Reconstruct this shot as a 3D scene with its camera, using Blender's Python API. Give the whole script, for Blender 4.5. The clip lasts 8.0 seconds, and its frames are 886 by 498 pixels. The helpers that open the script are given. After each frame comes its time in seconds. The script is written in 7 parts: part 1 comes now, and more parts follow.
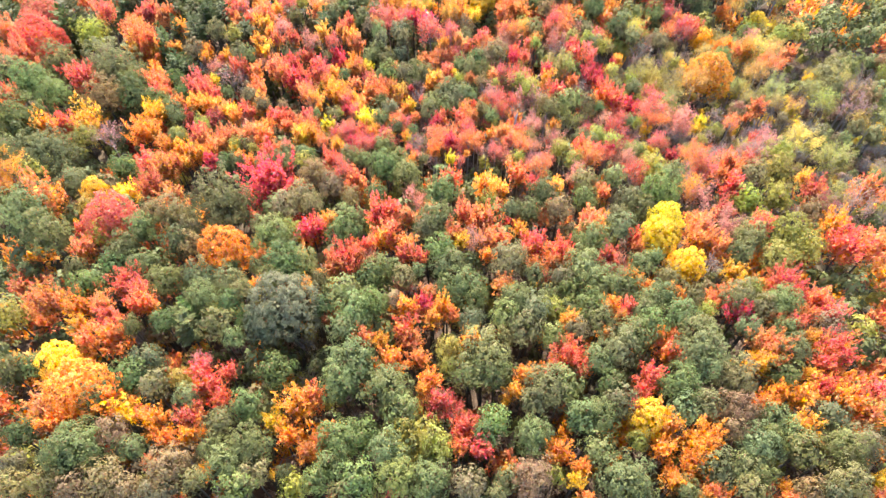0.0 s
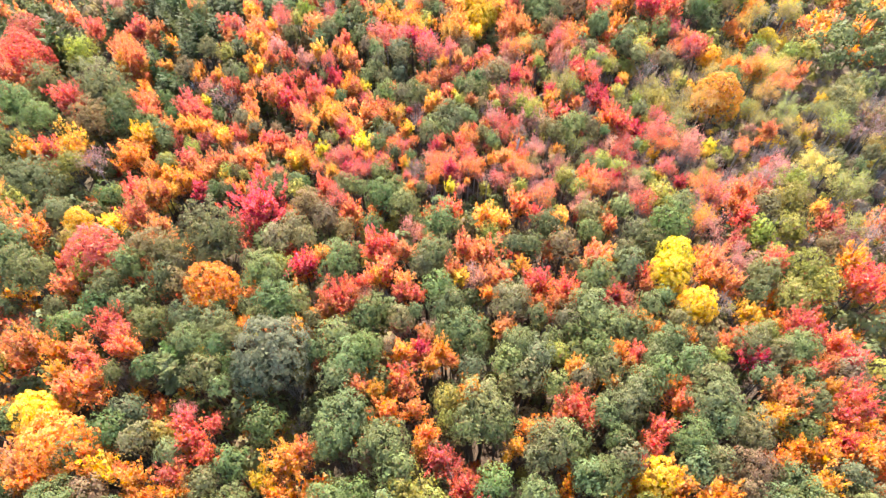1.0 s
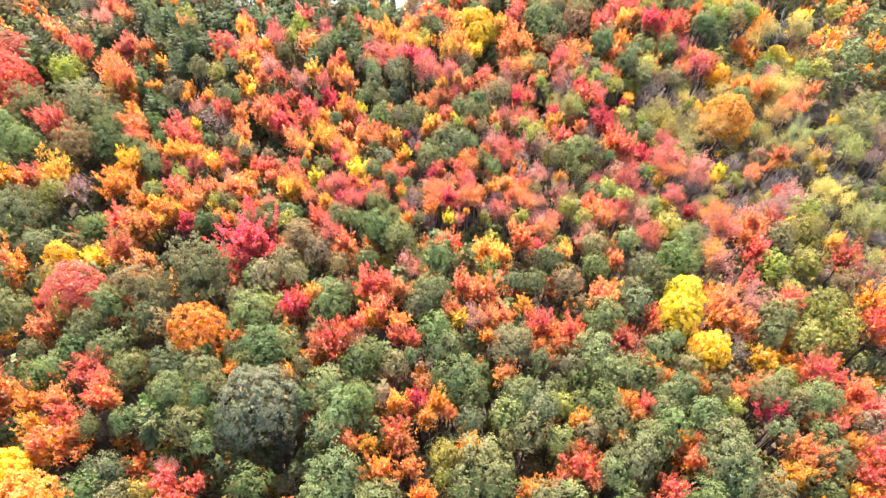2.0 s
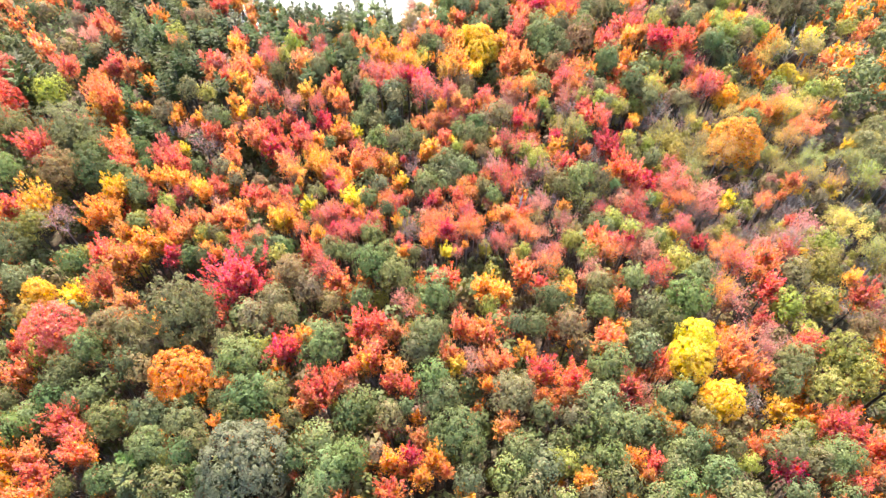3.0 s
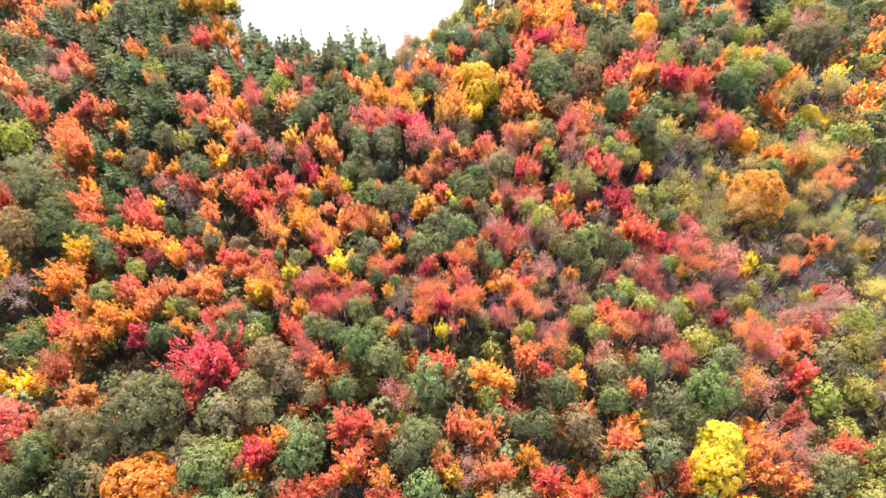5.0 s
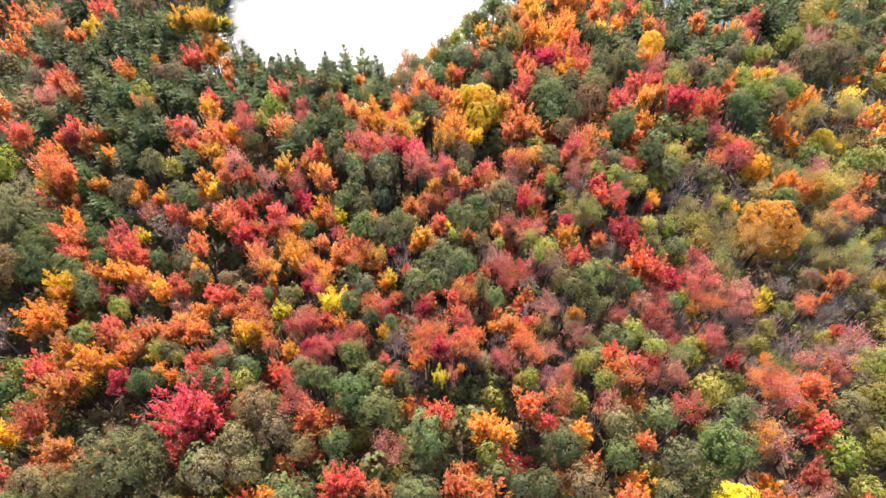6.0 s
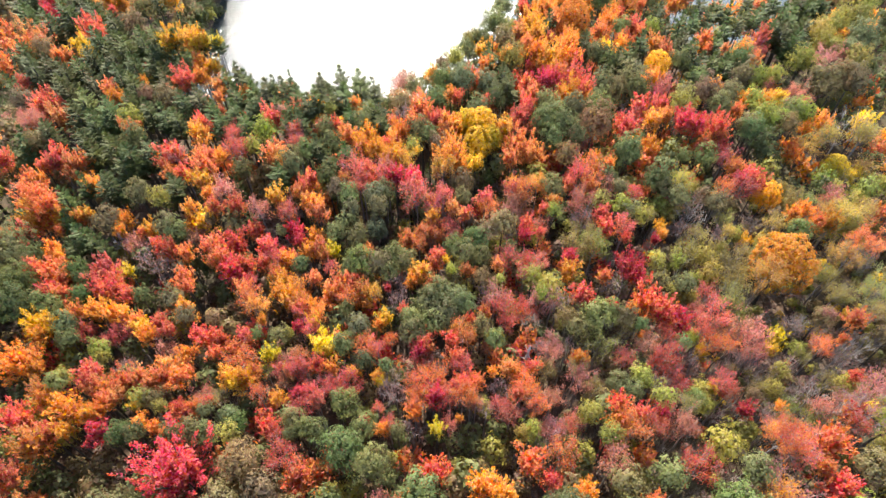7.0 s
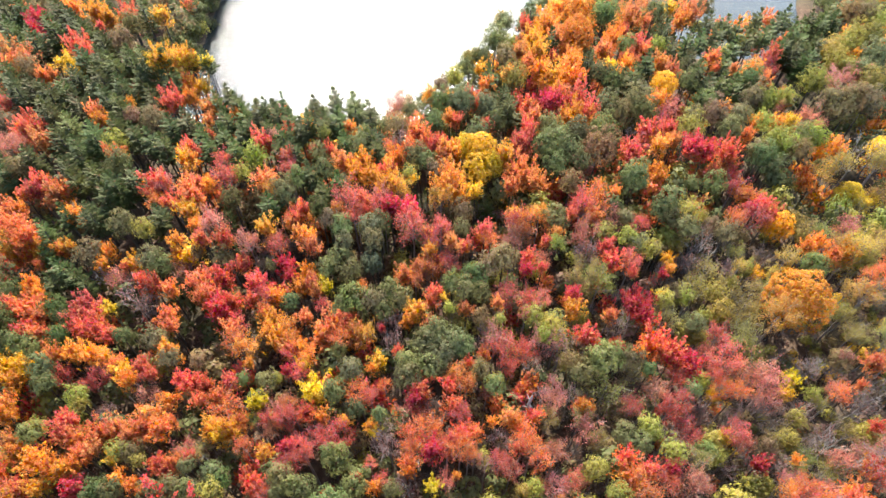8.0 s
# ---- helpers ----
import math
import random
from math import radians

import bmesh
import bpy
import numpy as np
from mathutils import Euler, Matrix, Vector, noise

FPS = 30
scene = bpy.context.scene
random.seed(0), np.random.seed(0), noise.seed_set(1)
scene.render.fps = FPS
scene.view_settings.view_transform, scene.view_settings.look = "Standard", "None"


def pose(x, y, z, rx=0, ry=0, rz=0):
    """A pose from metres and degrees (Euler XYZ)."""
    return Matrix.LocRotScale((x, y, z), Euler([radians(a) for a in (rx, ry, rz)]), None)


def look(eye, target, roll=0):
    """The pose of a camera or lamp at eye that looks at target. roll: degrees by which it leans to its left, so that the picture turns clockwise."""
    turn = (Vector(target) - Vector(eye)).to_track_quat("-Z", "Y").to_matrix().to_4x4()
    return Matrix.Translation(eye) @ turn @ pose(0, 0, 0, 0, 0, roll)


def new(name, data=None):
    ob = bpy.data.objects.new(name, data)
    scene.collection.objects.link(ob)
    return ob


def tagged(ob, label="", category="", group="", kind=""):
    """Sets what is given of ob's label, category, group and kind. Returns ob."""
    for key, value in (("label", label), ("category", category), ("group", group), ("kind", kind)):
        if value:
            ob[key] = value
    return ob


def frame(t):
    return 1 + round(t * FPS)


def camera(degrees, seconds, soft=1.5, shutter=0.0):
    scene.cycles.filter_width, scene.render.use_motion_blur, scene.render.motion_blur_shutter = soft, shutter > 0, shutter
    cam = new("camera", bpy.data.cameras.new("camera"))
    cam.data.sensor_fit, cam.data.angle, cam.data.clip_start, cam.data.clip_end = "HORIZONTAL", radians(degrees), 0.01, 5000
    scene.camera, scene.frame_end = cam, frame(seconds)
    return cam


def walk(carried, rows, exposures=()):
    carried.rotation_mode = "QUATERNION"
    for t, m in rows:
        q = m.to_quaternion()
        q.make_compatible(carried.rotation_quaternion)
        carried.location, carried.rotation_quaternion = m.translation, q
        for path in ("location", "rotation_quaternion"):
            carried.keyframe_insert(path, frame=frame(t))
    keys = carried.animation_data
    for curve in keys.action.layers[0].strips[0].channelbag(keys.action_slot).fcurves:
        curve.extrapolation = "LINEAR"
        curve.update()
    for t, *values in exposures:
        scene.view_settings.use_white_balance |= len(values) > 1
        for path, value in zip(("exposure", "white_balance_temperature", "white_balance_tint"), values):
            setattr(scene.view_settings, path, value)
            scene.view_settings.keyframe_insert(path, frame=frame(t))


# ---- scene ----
cam = camera(73.5, 8.0, soft=1.4)
METRES, EYE, TILT, LEAN, TURN = 49.3, 74.0, -2.6, 1.62, 0.0
ROWS = [
    (0.0, 0.0, 0.0, 0.0, 1.89, -48.58, -1.67),
    (0.5, 0.0006, 0.0609, 0.0028, 1.95, -48.54, -1.65),
    (1.0, 0.0018, 0.122, 0.0056, 2.0, -48.51, -1.64),
    (1.5, 0.0031, 0.1836, 0.0085, 2.05, -48.47, -1.64),
    (3.0, 0.0085, 0.3707, 0.0175, 2.17, -48.45, -1.59),
    (3.5, 0.0098, 0.4337, 0.0211, 2.22, -48.44, -1.59),
    (4.0, 0.0119, 0.4966, 0.0233, 2.27, -48.4, -1.58),
    (4.5, 0.0138, 0.5595, 0.0259, 2.31, -48.39, -1.59),
    (6.0, 0.0174, 0.7473, 0.0344, 2.5, -48.3, -1.56),
    (6.5, 0.0182, 0.8095, 0.0363, 2.56, -48.24, -1.57),
    (7.0, 0.0188, 0.8726, 0.0399, 2.6, -48.24, -1.58),
    (7.5, 0.0191, 0.9357, 0.0427, 2.65, -48.22, -1.63),
    (8.0, 0.0203, 0.9987, 0.0453, 2.71, -48.18, -1.65),
]
walk(cam, [(t, pose(0, 0, EYE, TILT, LEAN, TURN) @ pose(METRES * x, METRES * y, METRES * z, 90 + pitch, roll, yaw)) for t, x, y, z, yaw, pitch, roll in ROWS],
     exposures=[(0.0, 2.86), (3.5, 2.87), (4.7, 2.68), (6.0, 2.18), (7.0, 2.23), (8.0, 2.28)])


# ---- world, sun ----
SUN_AZ, SUN_EL = -7.5, 43.0        # degrees: left of straight ahead, above the horizon
world = bpy.data.worlds.new("world")
scene.world = world
world.use_nodes = True
wn = world.node_tree.nodes
sky = wn.new("ShaderNodeTexSky")
sky.sky_type, sky.sun_disc = "NISHITA", False
sky.sun_elevation, sky.sun_rotation = radians(SUN_EL), radians(SUN_AZ)
sky.air_density, sky.dust_density = 1.0, 1.5
wn["Background"].inputs[1].default_value = 0.15
world.node_tree.links.new(sky.outputs[0], wn["Background"].inputs[0])
sun = new("sun", bpy.data.lights.new("sun", "SUN"))
sun.data.energy, sun.data.angle, sun.data.color = 4.4, radians(0.6), (1.0, 0.93, 0.82)
az, el = radians(SUN_AZ), radians(SUN_EL)
sun.matrix_world = look((300 * math.sin(az) * math.cos(el), 300 * math.cos(az) * math.cos(el), 300 * math.sin(el)), (0, 0, 0))


# ---- materials ----
class Nodes:
    """Short hand for building a node material."""

    def __init__(self, name):
        self.mat = bpy.data.materials.new(name)
        self.mat.use_nodes = True
        self.tree = self.mat.node_tree
        self.bsdf = self.tree.nodes["Principled BSDF"]
        self.out = self.tree.nodes["Material Output"]

    def add(self, kind, **sets):
        n = self.tree.nodes.new("ShaderNode" + kind)
        for key, value in sets.items():
            if key in n.inputs:
                n.inputs[key].default_value = value
            elif key == "operation":
                n.operation = value
            elif key == "blend_type":
                n.blend_type = value
        return n

    def link(self, a, b):
        self.tree.links.new(a, b)

    def noise(self, vec, scale, detail=3.0, rough=0.55):
        n = self.add("TexNoise")
        n.inputs["Scale"].default_value, n.inputs["Detail"].default_value, n.inputs["Roughness"].default_value = scale, detail, rough
        self.link(vec, n.inputs["Vector"])
        return n.outputs["Fac"]

    def ramp(self, fac, stops):
        n = self.add("ValToRGB")
        e = n.color_ramp.elements
        while len(e) < len(stops):
            e.new(0.5)
        for i, (p, c) in enumerate(stops):
            e[i].position, e[i].color = p, (*c, 1)
        self.link(fac, n.inputs[0])
        return n.outputs[0]

    def mix(self, fac, a, b, blend="MIX"):
        n = self.add("MixRGB", blend_type=blend)
        for i, v in enumerate((fac, a, b)):
            if hasattr(v, "is_output"):
                self.link(v, n.inputs[i])
            else:
                n.inputs[i].default_value = v
        return n.outputs[0]

    def calc(self, op, a, b=0.0):
        n = self.add("Math", operation=op)
        for i, v in enumerate((a, b)):
            if hasattr(v, "is_output"):
                self.link(v, n.inputs[i])
            else:
                n.inputs[i].default_value = v
        return n.outputs[0]

    def bump(self, height, strength, distance):
        n = self.add("Bump")
        n.inputs["Strength"].default_value, n.inputs["Distance"].default_value = strength, distance
        self.link(height, n.inputs["Height"])
        self.link(n.outputs[0], self.bsdf.inputs["Normal"])


def foliage(name, second, spread, thin=0.35, rough=0.6, dry=(0.14, 0.08, 0.04), third=None, rise=0.04):
    """Leaves: the tree's own colour, patches that have turned to a second colour, and single leaves lighter, darker or dry."""
    m = Nodes(name)
    info, geo, tex = m.add("ObjectInfo"), m.add("NewGeometry"), m.add("TexCoord")
    shift = m.add("VectorMath", operation="ADD")
    m.link(tex.outputs["Object"], shift.inputs[0])
    m.link(info.outputs["Location"], shift.inputs[1])
    patch = m.noise(shift.outputs[0], 1.35, 2.0)
    axes = m.add("SeparateXYZ")         # leaves turn from the top of the crown down
    m.link(tex.outputs["Object"], axes.inputs[0])
    height = m.calc("MAXIMUM", m.calc("MINIMUM", axes.outputs["Z"], 1.0), -1.0)
    patch = m.calc("SUBTRACT", patch, m.calc("MULTIPLY", height, rise))
    amount = m.calc("MULTIPLY", m.ramp(patch, [(0.42, (0, 0, 0)), (0.68, (1, 1, 1))]), info.outputs["Alpha"])
    other = m.mix(m.calc("GREATER_THAN", info.outputs["Random"], 0.55), (*second, 1), (*(third or second), 1))
    base = m.mix(amount, info.outputs["Color"], other)
    hue = m.add("HueSaturation")
    island = geo.outputs["Random Per Island"]
    m.link(base, hue.inputs["Color"])
    m.link(m.calc("ADD", m.calc("MULTIPLY", island, spread), 0.5 - spread / 2), hue.inputs["Hue"])
    value = m.calc("FRACT", m.calc("MULTIPLY", island, 37.0))
    m.link(m.calc("ADD", m.calc("MULTIPLY", value, 0.24), 0.88), hue.inputs["Value"])
    m.link(m.calc("ADD", m.calc("MULTIPLY", m.calc("FRACT", m.calc("MULTIPLY", island, 11.0)), 0.25), 0.85), hue.inputs["Saturation"])
    old = m.calc("GREATER_THAN", m.calc("FRACT", m.calc("MULTIPLY", island, 71.0)), 0.98)
    colour = m.mix(old, hue.outputs[0], (*dry, 1))
    m.link(colour, m.bsdf.inputs["Base Color"])
    m.bsdf.inputs["Roughness"].default_value = rough
    m.bsdf.inputs["Specular IOR Level"].default_value = 0.12
    through_leaf = m.add("BsdfTranslucent")
    m.link(colour, through_leaf.inputs["Color"])
    both = m.add("MixShader")
    both.inputs[0].default_value = thin
    m.link(m.bsdf.outputs[0], both.inputs[1])
    m.link(through_leaf.outputs[0], both.inputs[2])
    m.link(both.outputs[0], m.out.inputs["Surface"])
    return m.mat


def bark(name, dark, light, scale=3.0):
    m = Nodes(name)
    tex, info = m.add("TexCoord"), m.add("ObjectInfo")
    stretch = m.add("Mapping")
    stretch.inputs["Scale"].default_value = (scale, scale, scale * 0.3)
    m.link(tex.outputs["Object"], stretch.inputs["Vector"])
    grain = m.noise(stretch.outputs[0], 4.0, 5.0)
    stain = m.noise(tex.outputs["Object"], 0.8, 2.0)
    c = m.ramp(grain, [(0.3, dark), (0.75, light)])
    c = m.mix(m.calc("MULTIPLY", stain, 0.5), c, (0.10, 0.10, 0.08, 1))
    m.link(c, m.bsdf.inputs["Base Color"])
    m.bsdf.inputs["Roughness"].default_value = 0.9
    m.bsdf.inputs["Specular IOR Level"].default_value = 0.15
    m.bump(grain, 0.6, 0.05)
    return m.mat


OAK_LEAF = foliage("oak_leaf", (0.145, 0.122, 0.050), 0.05, 0.50, 0.6, third=(0.120, 0.125, 0.040))
MAPLE_LEAF = foliage("maple_leaf", (0.640, 0.260, 0.035), 0.06, 0.58, 0.6, third=(0.560, 0.200, 0.045), rise=0.20)
GOLD_LEAF = foliage("gold_leaf", (0.300, 0.260, 0.045), 0.04, 0.50, 0.6, third=(0.210, 0.210, 0.050), rise=0.12)
NEEDLE = foliage("pine_needle", (0.120, 0.135, 0.030), 0.07, 0.30, 0.55, third=(0.050, 0.072, 0.028))
BARK = bark("bark", (0.018, 0.014, 0.011), (0.07, 0.058, 0.048))
TWIG = bark("grey_twig", (0.13, 0.112, 0.105), (0.28, 0.245, 0.23))
PALE = bark("bleached_wood", (0.20, 0.18, 0.16), (0.42, 0.39, 0.35))

m = Nodes("forest_floor")
tex = m.add("TexCoord")
big, mid, fine = (m.noise(tex.outputs["Object"], s, d) for s, d in ((0.06, 3), (0.7, 4), (5.0, 5)))
c = m.ramp(mid, [(0.25, (0.030, 0.022, 0.017)), (0.5, (0.065, 0.044, 0.031)), (0.75, (0.110, 0.074, 0.050))])
c = m.mix(m.ramp(big, [(0.45, (0, 0, 0)), (0.62, (1, 1, 1))]), c, (0.045, 0.043, 0.026, 1))
c = m.mix(m.ramp(fine, [(0.55, (0, 0, 0)), (0.7, (0.6, 0.6, 0.6))]), c, (0.15, 0.088, 0.055, 1))
m.link(c, m.bsdf.inputs["Base Color"])
m.bsdf.inputs["Roughness"].default_value = 0.95
m.bsdf.inputs["Specular IOR Level"].default_value = 0.08
m.bump(fine, 0.8, 0.15)
FLOOR = m.mat

m = Nodes("lake_water")
tex = m.add("TexCoord")
stretch = m.add("Mapping")
stretch.inputs["Scale"].default_value = (1.0, 1.6, 1.0)
m.link(tex.outputs["Object"], stretch.inputs["Vector"])
wave = m.calc("ADD", m.calc("MULTIPLY", m.noise(stretch.outputs[0], 1.4, 2.0), 1.0), m.noise(stretch.outputs[0], 4.5, 3.0))
m.link(m.ramp(m.noise(tex.outputs["Object"], 0.02, 2.0), [(0.3, (0.010, 0.016, 0.018)), (0.7, (0.018, 0.026, 0.026))]), m.bsdf.inputs["Base Color"])
m.bsdf.inputs["Roughness"].default_value = 0.14
m.bsdf.inputs["IOR"].default_value = 1.33
m.bump(wave, 0.55, 0.12)
WATER = m.mat


# ---- land and lake ----
WATER_Z = -4.6


def smooth(a, b, v):
    v = min(1.0, max(0.0, (v - a) / (b - a)))
    return v * v * (3 - 2 * v)


def inside_lake(x, y):
    """Metres inside the shore (negative on land): a bay ahead, and the open lake behind the wooded point."""
    wob = 2.2 * noise.noise(Vector((x * 0.05, y * 0.05, 3)))
    bay = min(x + 59 + 0.06 * (y - 150), y - 140.5, -0.847 * (x + 8) + 0.532 * (y - 143))
    cove = min(y - 176, 13 - abs(x - 66) + max(0, y - 185) * 0.3)
    lake = min(y - 212, x + 70)
    return max(bay, cove, lake) + wob


def ground_z(x, y):
    land = -4.0 * smooth(25, 135, y) + 0.9 * noise.noise(Vector((x * 0.03, y * 0.03, 0))) + 0.25 * noise.noise(Vector((x * 0.15, y * 0.15, 5)))
    if y > 110:
        d = inside_lake(x, y)
        land = max(land, -4.3) * (1 - smooth(-4, 5, d)) - 9.0 * smooth(-4, 5, d)
    return land


def sheet(name, xs, ys, height, material):
    verts = [(x, y, height(x, y)) for y in ys for x in xs]
    w = len(xs)
    faces = [(j * w + i, j * w + i + 1, (j + 1) * w + i + 1, (j + 1) * w + i) for j in range(len(ys) - 1) for i in range(w - 1)]
    me = bpy.data.meshes.new(name)
    me.from_pydata(verts, [], faces)
    me.materials.append(material)
    me.polygons.foreach_set("use_smooth", [True] * len(faces))
    return new(name, me)


def steps(near, far, pitch):
    """Even steps across the middle, and long ones out to the horizon."""
    mid = list(np.arange(near, far + 0.1, pitch))
    return [near - 3200, near - 1200, near - 400, near - 120, near - 40] + mid + [far + 40, far + 120, far + 400, far + 1200, far + 3200]


ground = tagged(sheet("ground", steps(-130, 130, 2.5), steps(-30, 240, 2.5), ground_z, FLOOR), "forest floor of brown leaf litter sloping to a lake", "ground", kind="structure")
water = tagged(sheet("water", [-900, -300, -100, 0, 100, 300, 900], [120, 200, 300, 600, 1500], lambda x, y: WATER_Z, WATER), "rippled lake water glaring white under the low sun", "lake", kind="structure")


# ---- how trees are made ----
def blades(rng, at, along, normal, length, width):
    """Leaf sprays as small three-cornered blades: n places, directions and sizes give 3 n corners."""
    along = along / (np.linalg.norm(along, axis=1, keepdims=True) + 1e-9)
    side = np.cross(normal, along)
    side /= np.linalg.norm(side, axis=1, keepdims=True) + 1e-9
    L, W = length[:, None], width[:, None]
    skew = rng.uniform(-0.3, 0.3, (len(at), 1)) * L
    corners = np.stack([at - along * L * 0.45 + side * W * 0.5, at - along * L * 0.45 + along * skew - side * W * 0.5, at + along * L * 0.55], 1)
    return corners.reshape(-1, 3)


def mesh_of(name, corners, material):
    me = bpy.data.meshes.new(name)
    n = len(corners) // 3
    me.vertices.add(n * 3)
    me.vertices.foreach_set("co", corners.ravel())
    me.loops.add(n * 3)
    me.loops.foreach_set("vertex_index", np.arange(n * 3))
    me.polygons.add(n)
    me.polygons.foreach_set("loop_start", np.arange(n) * 3)
    me.update(calc_edges=True)
    me.materials.append(material)
    return me


def tubes(name, paths, material, sides=5, level=False):
    """Tapered limbs in one mesh; each path is a list of (point, radius)."""
    verts, faces, roots = [], [], {}
    for path in paths:
        rings, foot = [], tuple(round(float(v), 4) for v in path[0][0])
        for k, (p, r) in enumerate(path):
            if k == 0 and foot in roots:
                rings.append(roots[foot])
                continue
            rings.append(list(range(len(verts), len(verts) + sides)))
            if k == 0:
                roots[foot] = rings[0]
            q = Vector(path[min(k + 1, len(path) - 1)][0]) - Vector(path[max(k - 1, 0)][0])
            rot = Matrix.Identity(3) if level else q.to_track_quat("Z", "Y").to_matrix()
            for s in range(sides):
                a = 2 * math.pi * s / sides
                verts.append(Vector(p) + rot @ Vector((r * math.cos(a), r * math.sin(a), 0)))
        for k in range(len(path) - 1):
            for s in range(sides):
                e = (s + 1) % sides
                faces.append((rings[k][s], rings[k][e], rings[k + 1][e], rings[k + 1][s]))
        faces.append(tuple(rings[-1]))
    me = bpy.data.meshes.new(name)
    me.from_pydata(verts, [], faces)
    me.materials.append(material)
    return me


def dirs(rng, n, low=-0.35):
    """n directions spread evenly over the upper part of a ball, shaken."""
    i = np.arange(n) + 0.5
    z = 1 - (1 - low) * i / n
    a = i * 2.39996 + rng.uniform(0, 6.28)
    s = np.sqrt(np.maximum(0, 1 - z * z))
    d = np.stack([s * np.cos(a), s * np.sin(a), z], 1) + rng.normal(0, 0.12, (n, 3))
    return d / np.linalg.norm(d, axis=1, keepdims=True)


def lobed_crown(name, seed, radius, material, lobe=0.58, leaf=0.165, cover=0.80, wild=0.62):
    """An oak's crown: a few large masses, each of many round tufts, over an uneven dome. Made at its size, then brought to radius 1."""
    rng = np.random.default_rng(seed)
    n = max(16, int(8.0 * (radius / lobe) ** 1.75))
    d = dirs(rng, n, -0.62)
    reach = np.array([1 + wild * noise.noise(Vector(v) * 1.7 + Vector((seed * 3.1, 1.7, 0))) for v in d]) * rng.uniform(1.0 - 0.4 * wild, 1.02 + 0.12 * wild, n)
    reach *= radius - lobe * 0.5
    size = lobe * rng.uniform(0.5, 1.55, n)
    total = cover * 2 * math.pi * radius ** 2 * 1.25 / (0.55 * leaf * leaf)
    weight = size ** 2 * np.where(d[:, 2] < -0.25, 0.3, 1.0)
    share = weight / weight.sum() * total
    at, nor = [], []
    for k in range(n):
        m2 = int(share[k])
        v = rng.normal(0, 1, (m2, 3)) + d[k] * 1.0 + np.array([0, 0, 0.6])
        v /= np.linalg.norm(v, axis=1, keepdims=True)
        at.append(d[k] * reach[k] + v * size[k] * rng.uniform(0.55, 1.08, (m2, 1)) * np.array([1, 1, 0.85]))
        nor.append(v * 0.7 + d[k] * 0.5 + rng.normal(0, 0.2, (m2, 3)))
    at, nor = np.concatenate(at), np.concatenate(nor)
    count = len(at)
    along = np.cross(nor, rng.normal(0, 1, (count, 3)))
    size1 = leaf * rng.uniform(0.6, 1.35, count)
    c1 = blades(rng, at, along, nor, size1 * 1.2, size1)
    fill = count // 10
    inner = dirs(rng, fill, -0.6) * (radius * rng.uniform(0.3, 0.68, (fill, 1)))
    c2 = blades(rng, inner, rng.normal(0, 1, (fill, 3)), rng.normal(0, 1, (fill, 3)), np.full(fill, 0.62), np.full(fill, 0.55))
    return mesh_of(name, np.concatenate([c1, c2]) / radius, material)


def plumed_crown(name, seed, radius, material, leaf=0.15, cover=0.78):
    """A maple's crown: pointed sprays that rise and spread from the middle, ragged at the rim."""
    rng = np.random.default_rng(seed)
    n = max(30, int(17 * radius ** 1.4))
    d = dirs(rng, n, -0.85)
    d = d + rng.normal(0, 0.16, (n, 3))
    d /= np.linalg.norm(d, axis=1, keepdims=True)
    reach = np.array([1 + 0.75 * noise.noise(Vector(v) * 1.5 + Vector((seed * 2.3, 0, 4))) for v in d]) * rng.uniform(0.70, 1.14, n) * radius
    each = cover * 2 * math.pi * radius ** 2 * 1.3 / (0.6 * leaf * leaf) / n
    at, along, nor = [], [], []
    for k in range(n):
        m2 = int(each * rng.uniform(0.5, 1.5) * (0.45 if d[k][2] < -0.45 else 1.1))
        axis = d[k] * 0.75 + np.array([0, 0, 0.75]) + rng.normal(0, 0.15, 3)
        axis /= np.linalg.norm(axis)
        s = rng.uniform(0, 1, (m2, 1)) ** 0.62
        tip = d[k] * reach[k] + axis * 0.10 * radius
        body = tip - axis * (1 - s) * (0.85 + 0.32 * radius)
        wide = (0.05 + 0.30 * (1 - s) ** 0.75) * rng.uniform(0.7, 1.3)
        at.append(body + rng.normal(0, 1, (m2, 3)) * wide)
        along.append(axis + rng.normal(0, 0.4, (m2, 3)))
        nor.append(rng.normal(0, 0.45, (m2, 3)) + d[k] * 0.9 + np.array([0, 0, 0.35]))
    at, along, nor = np.concatenate(at), np.concatenate(along), np.concatenate(nor)
    count = len(at)
    size = leaf * rng.uniform(0.6, 1.4, count)
    c1 = blades(rng, at, along, nor, size * 1.4, size * 0.95)
    fill = count // 8
    inner = dirs(rng, fill, -0.7) * (radius * rng.uniform(0.25, 0.58, (fill, 1)))
    c2 = blades(rng, inner, rng.normal(0, 1, (fill, 3)), rng.normal(0, 1, (fill, 3)), np.full(fill, 0.55), np.full(fill, 0.45))
    return mesh_of(name, np.concatenate([c1, c2]) / radius, material)


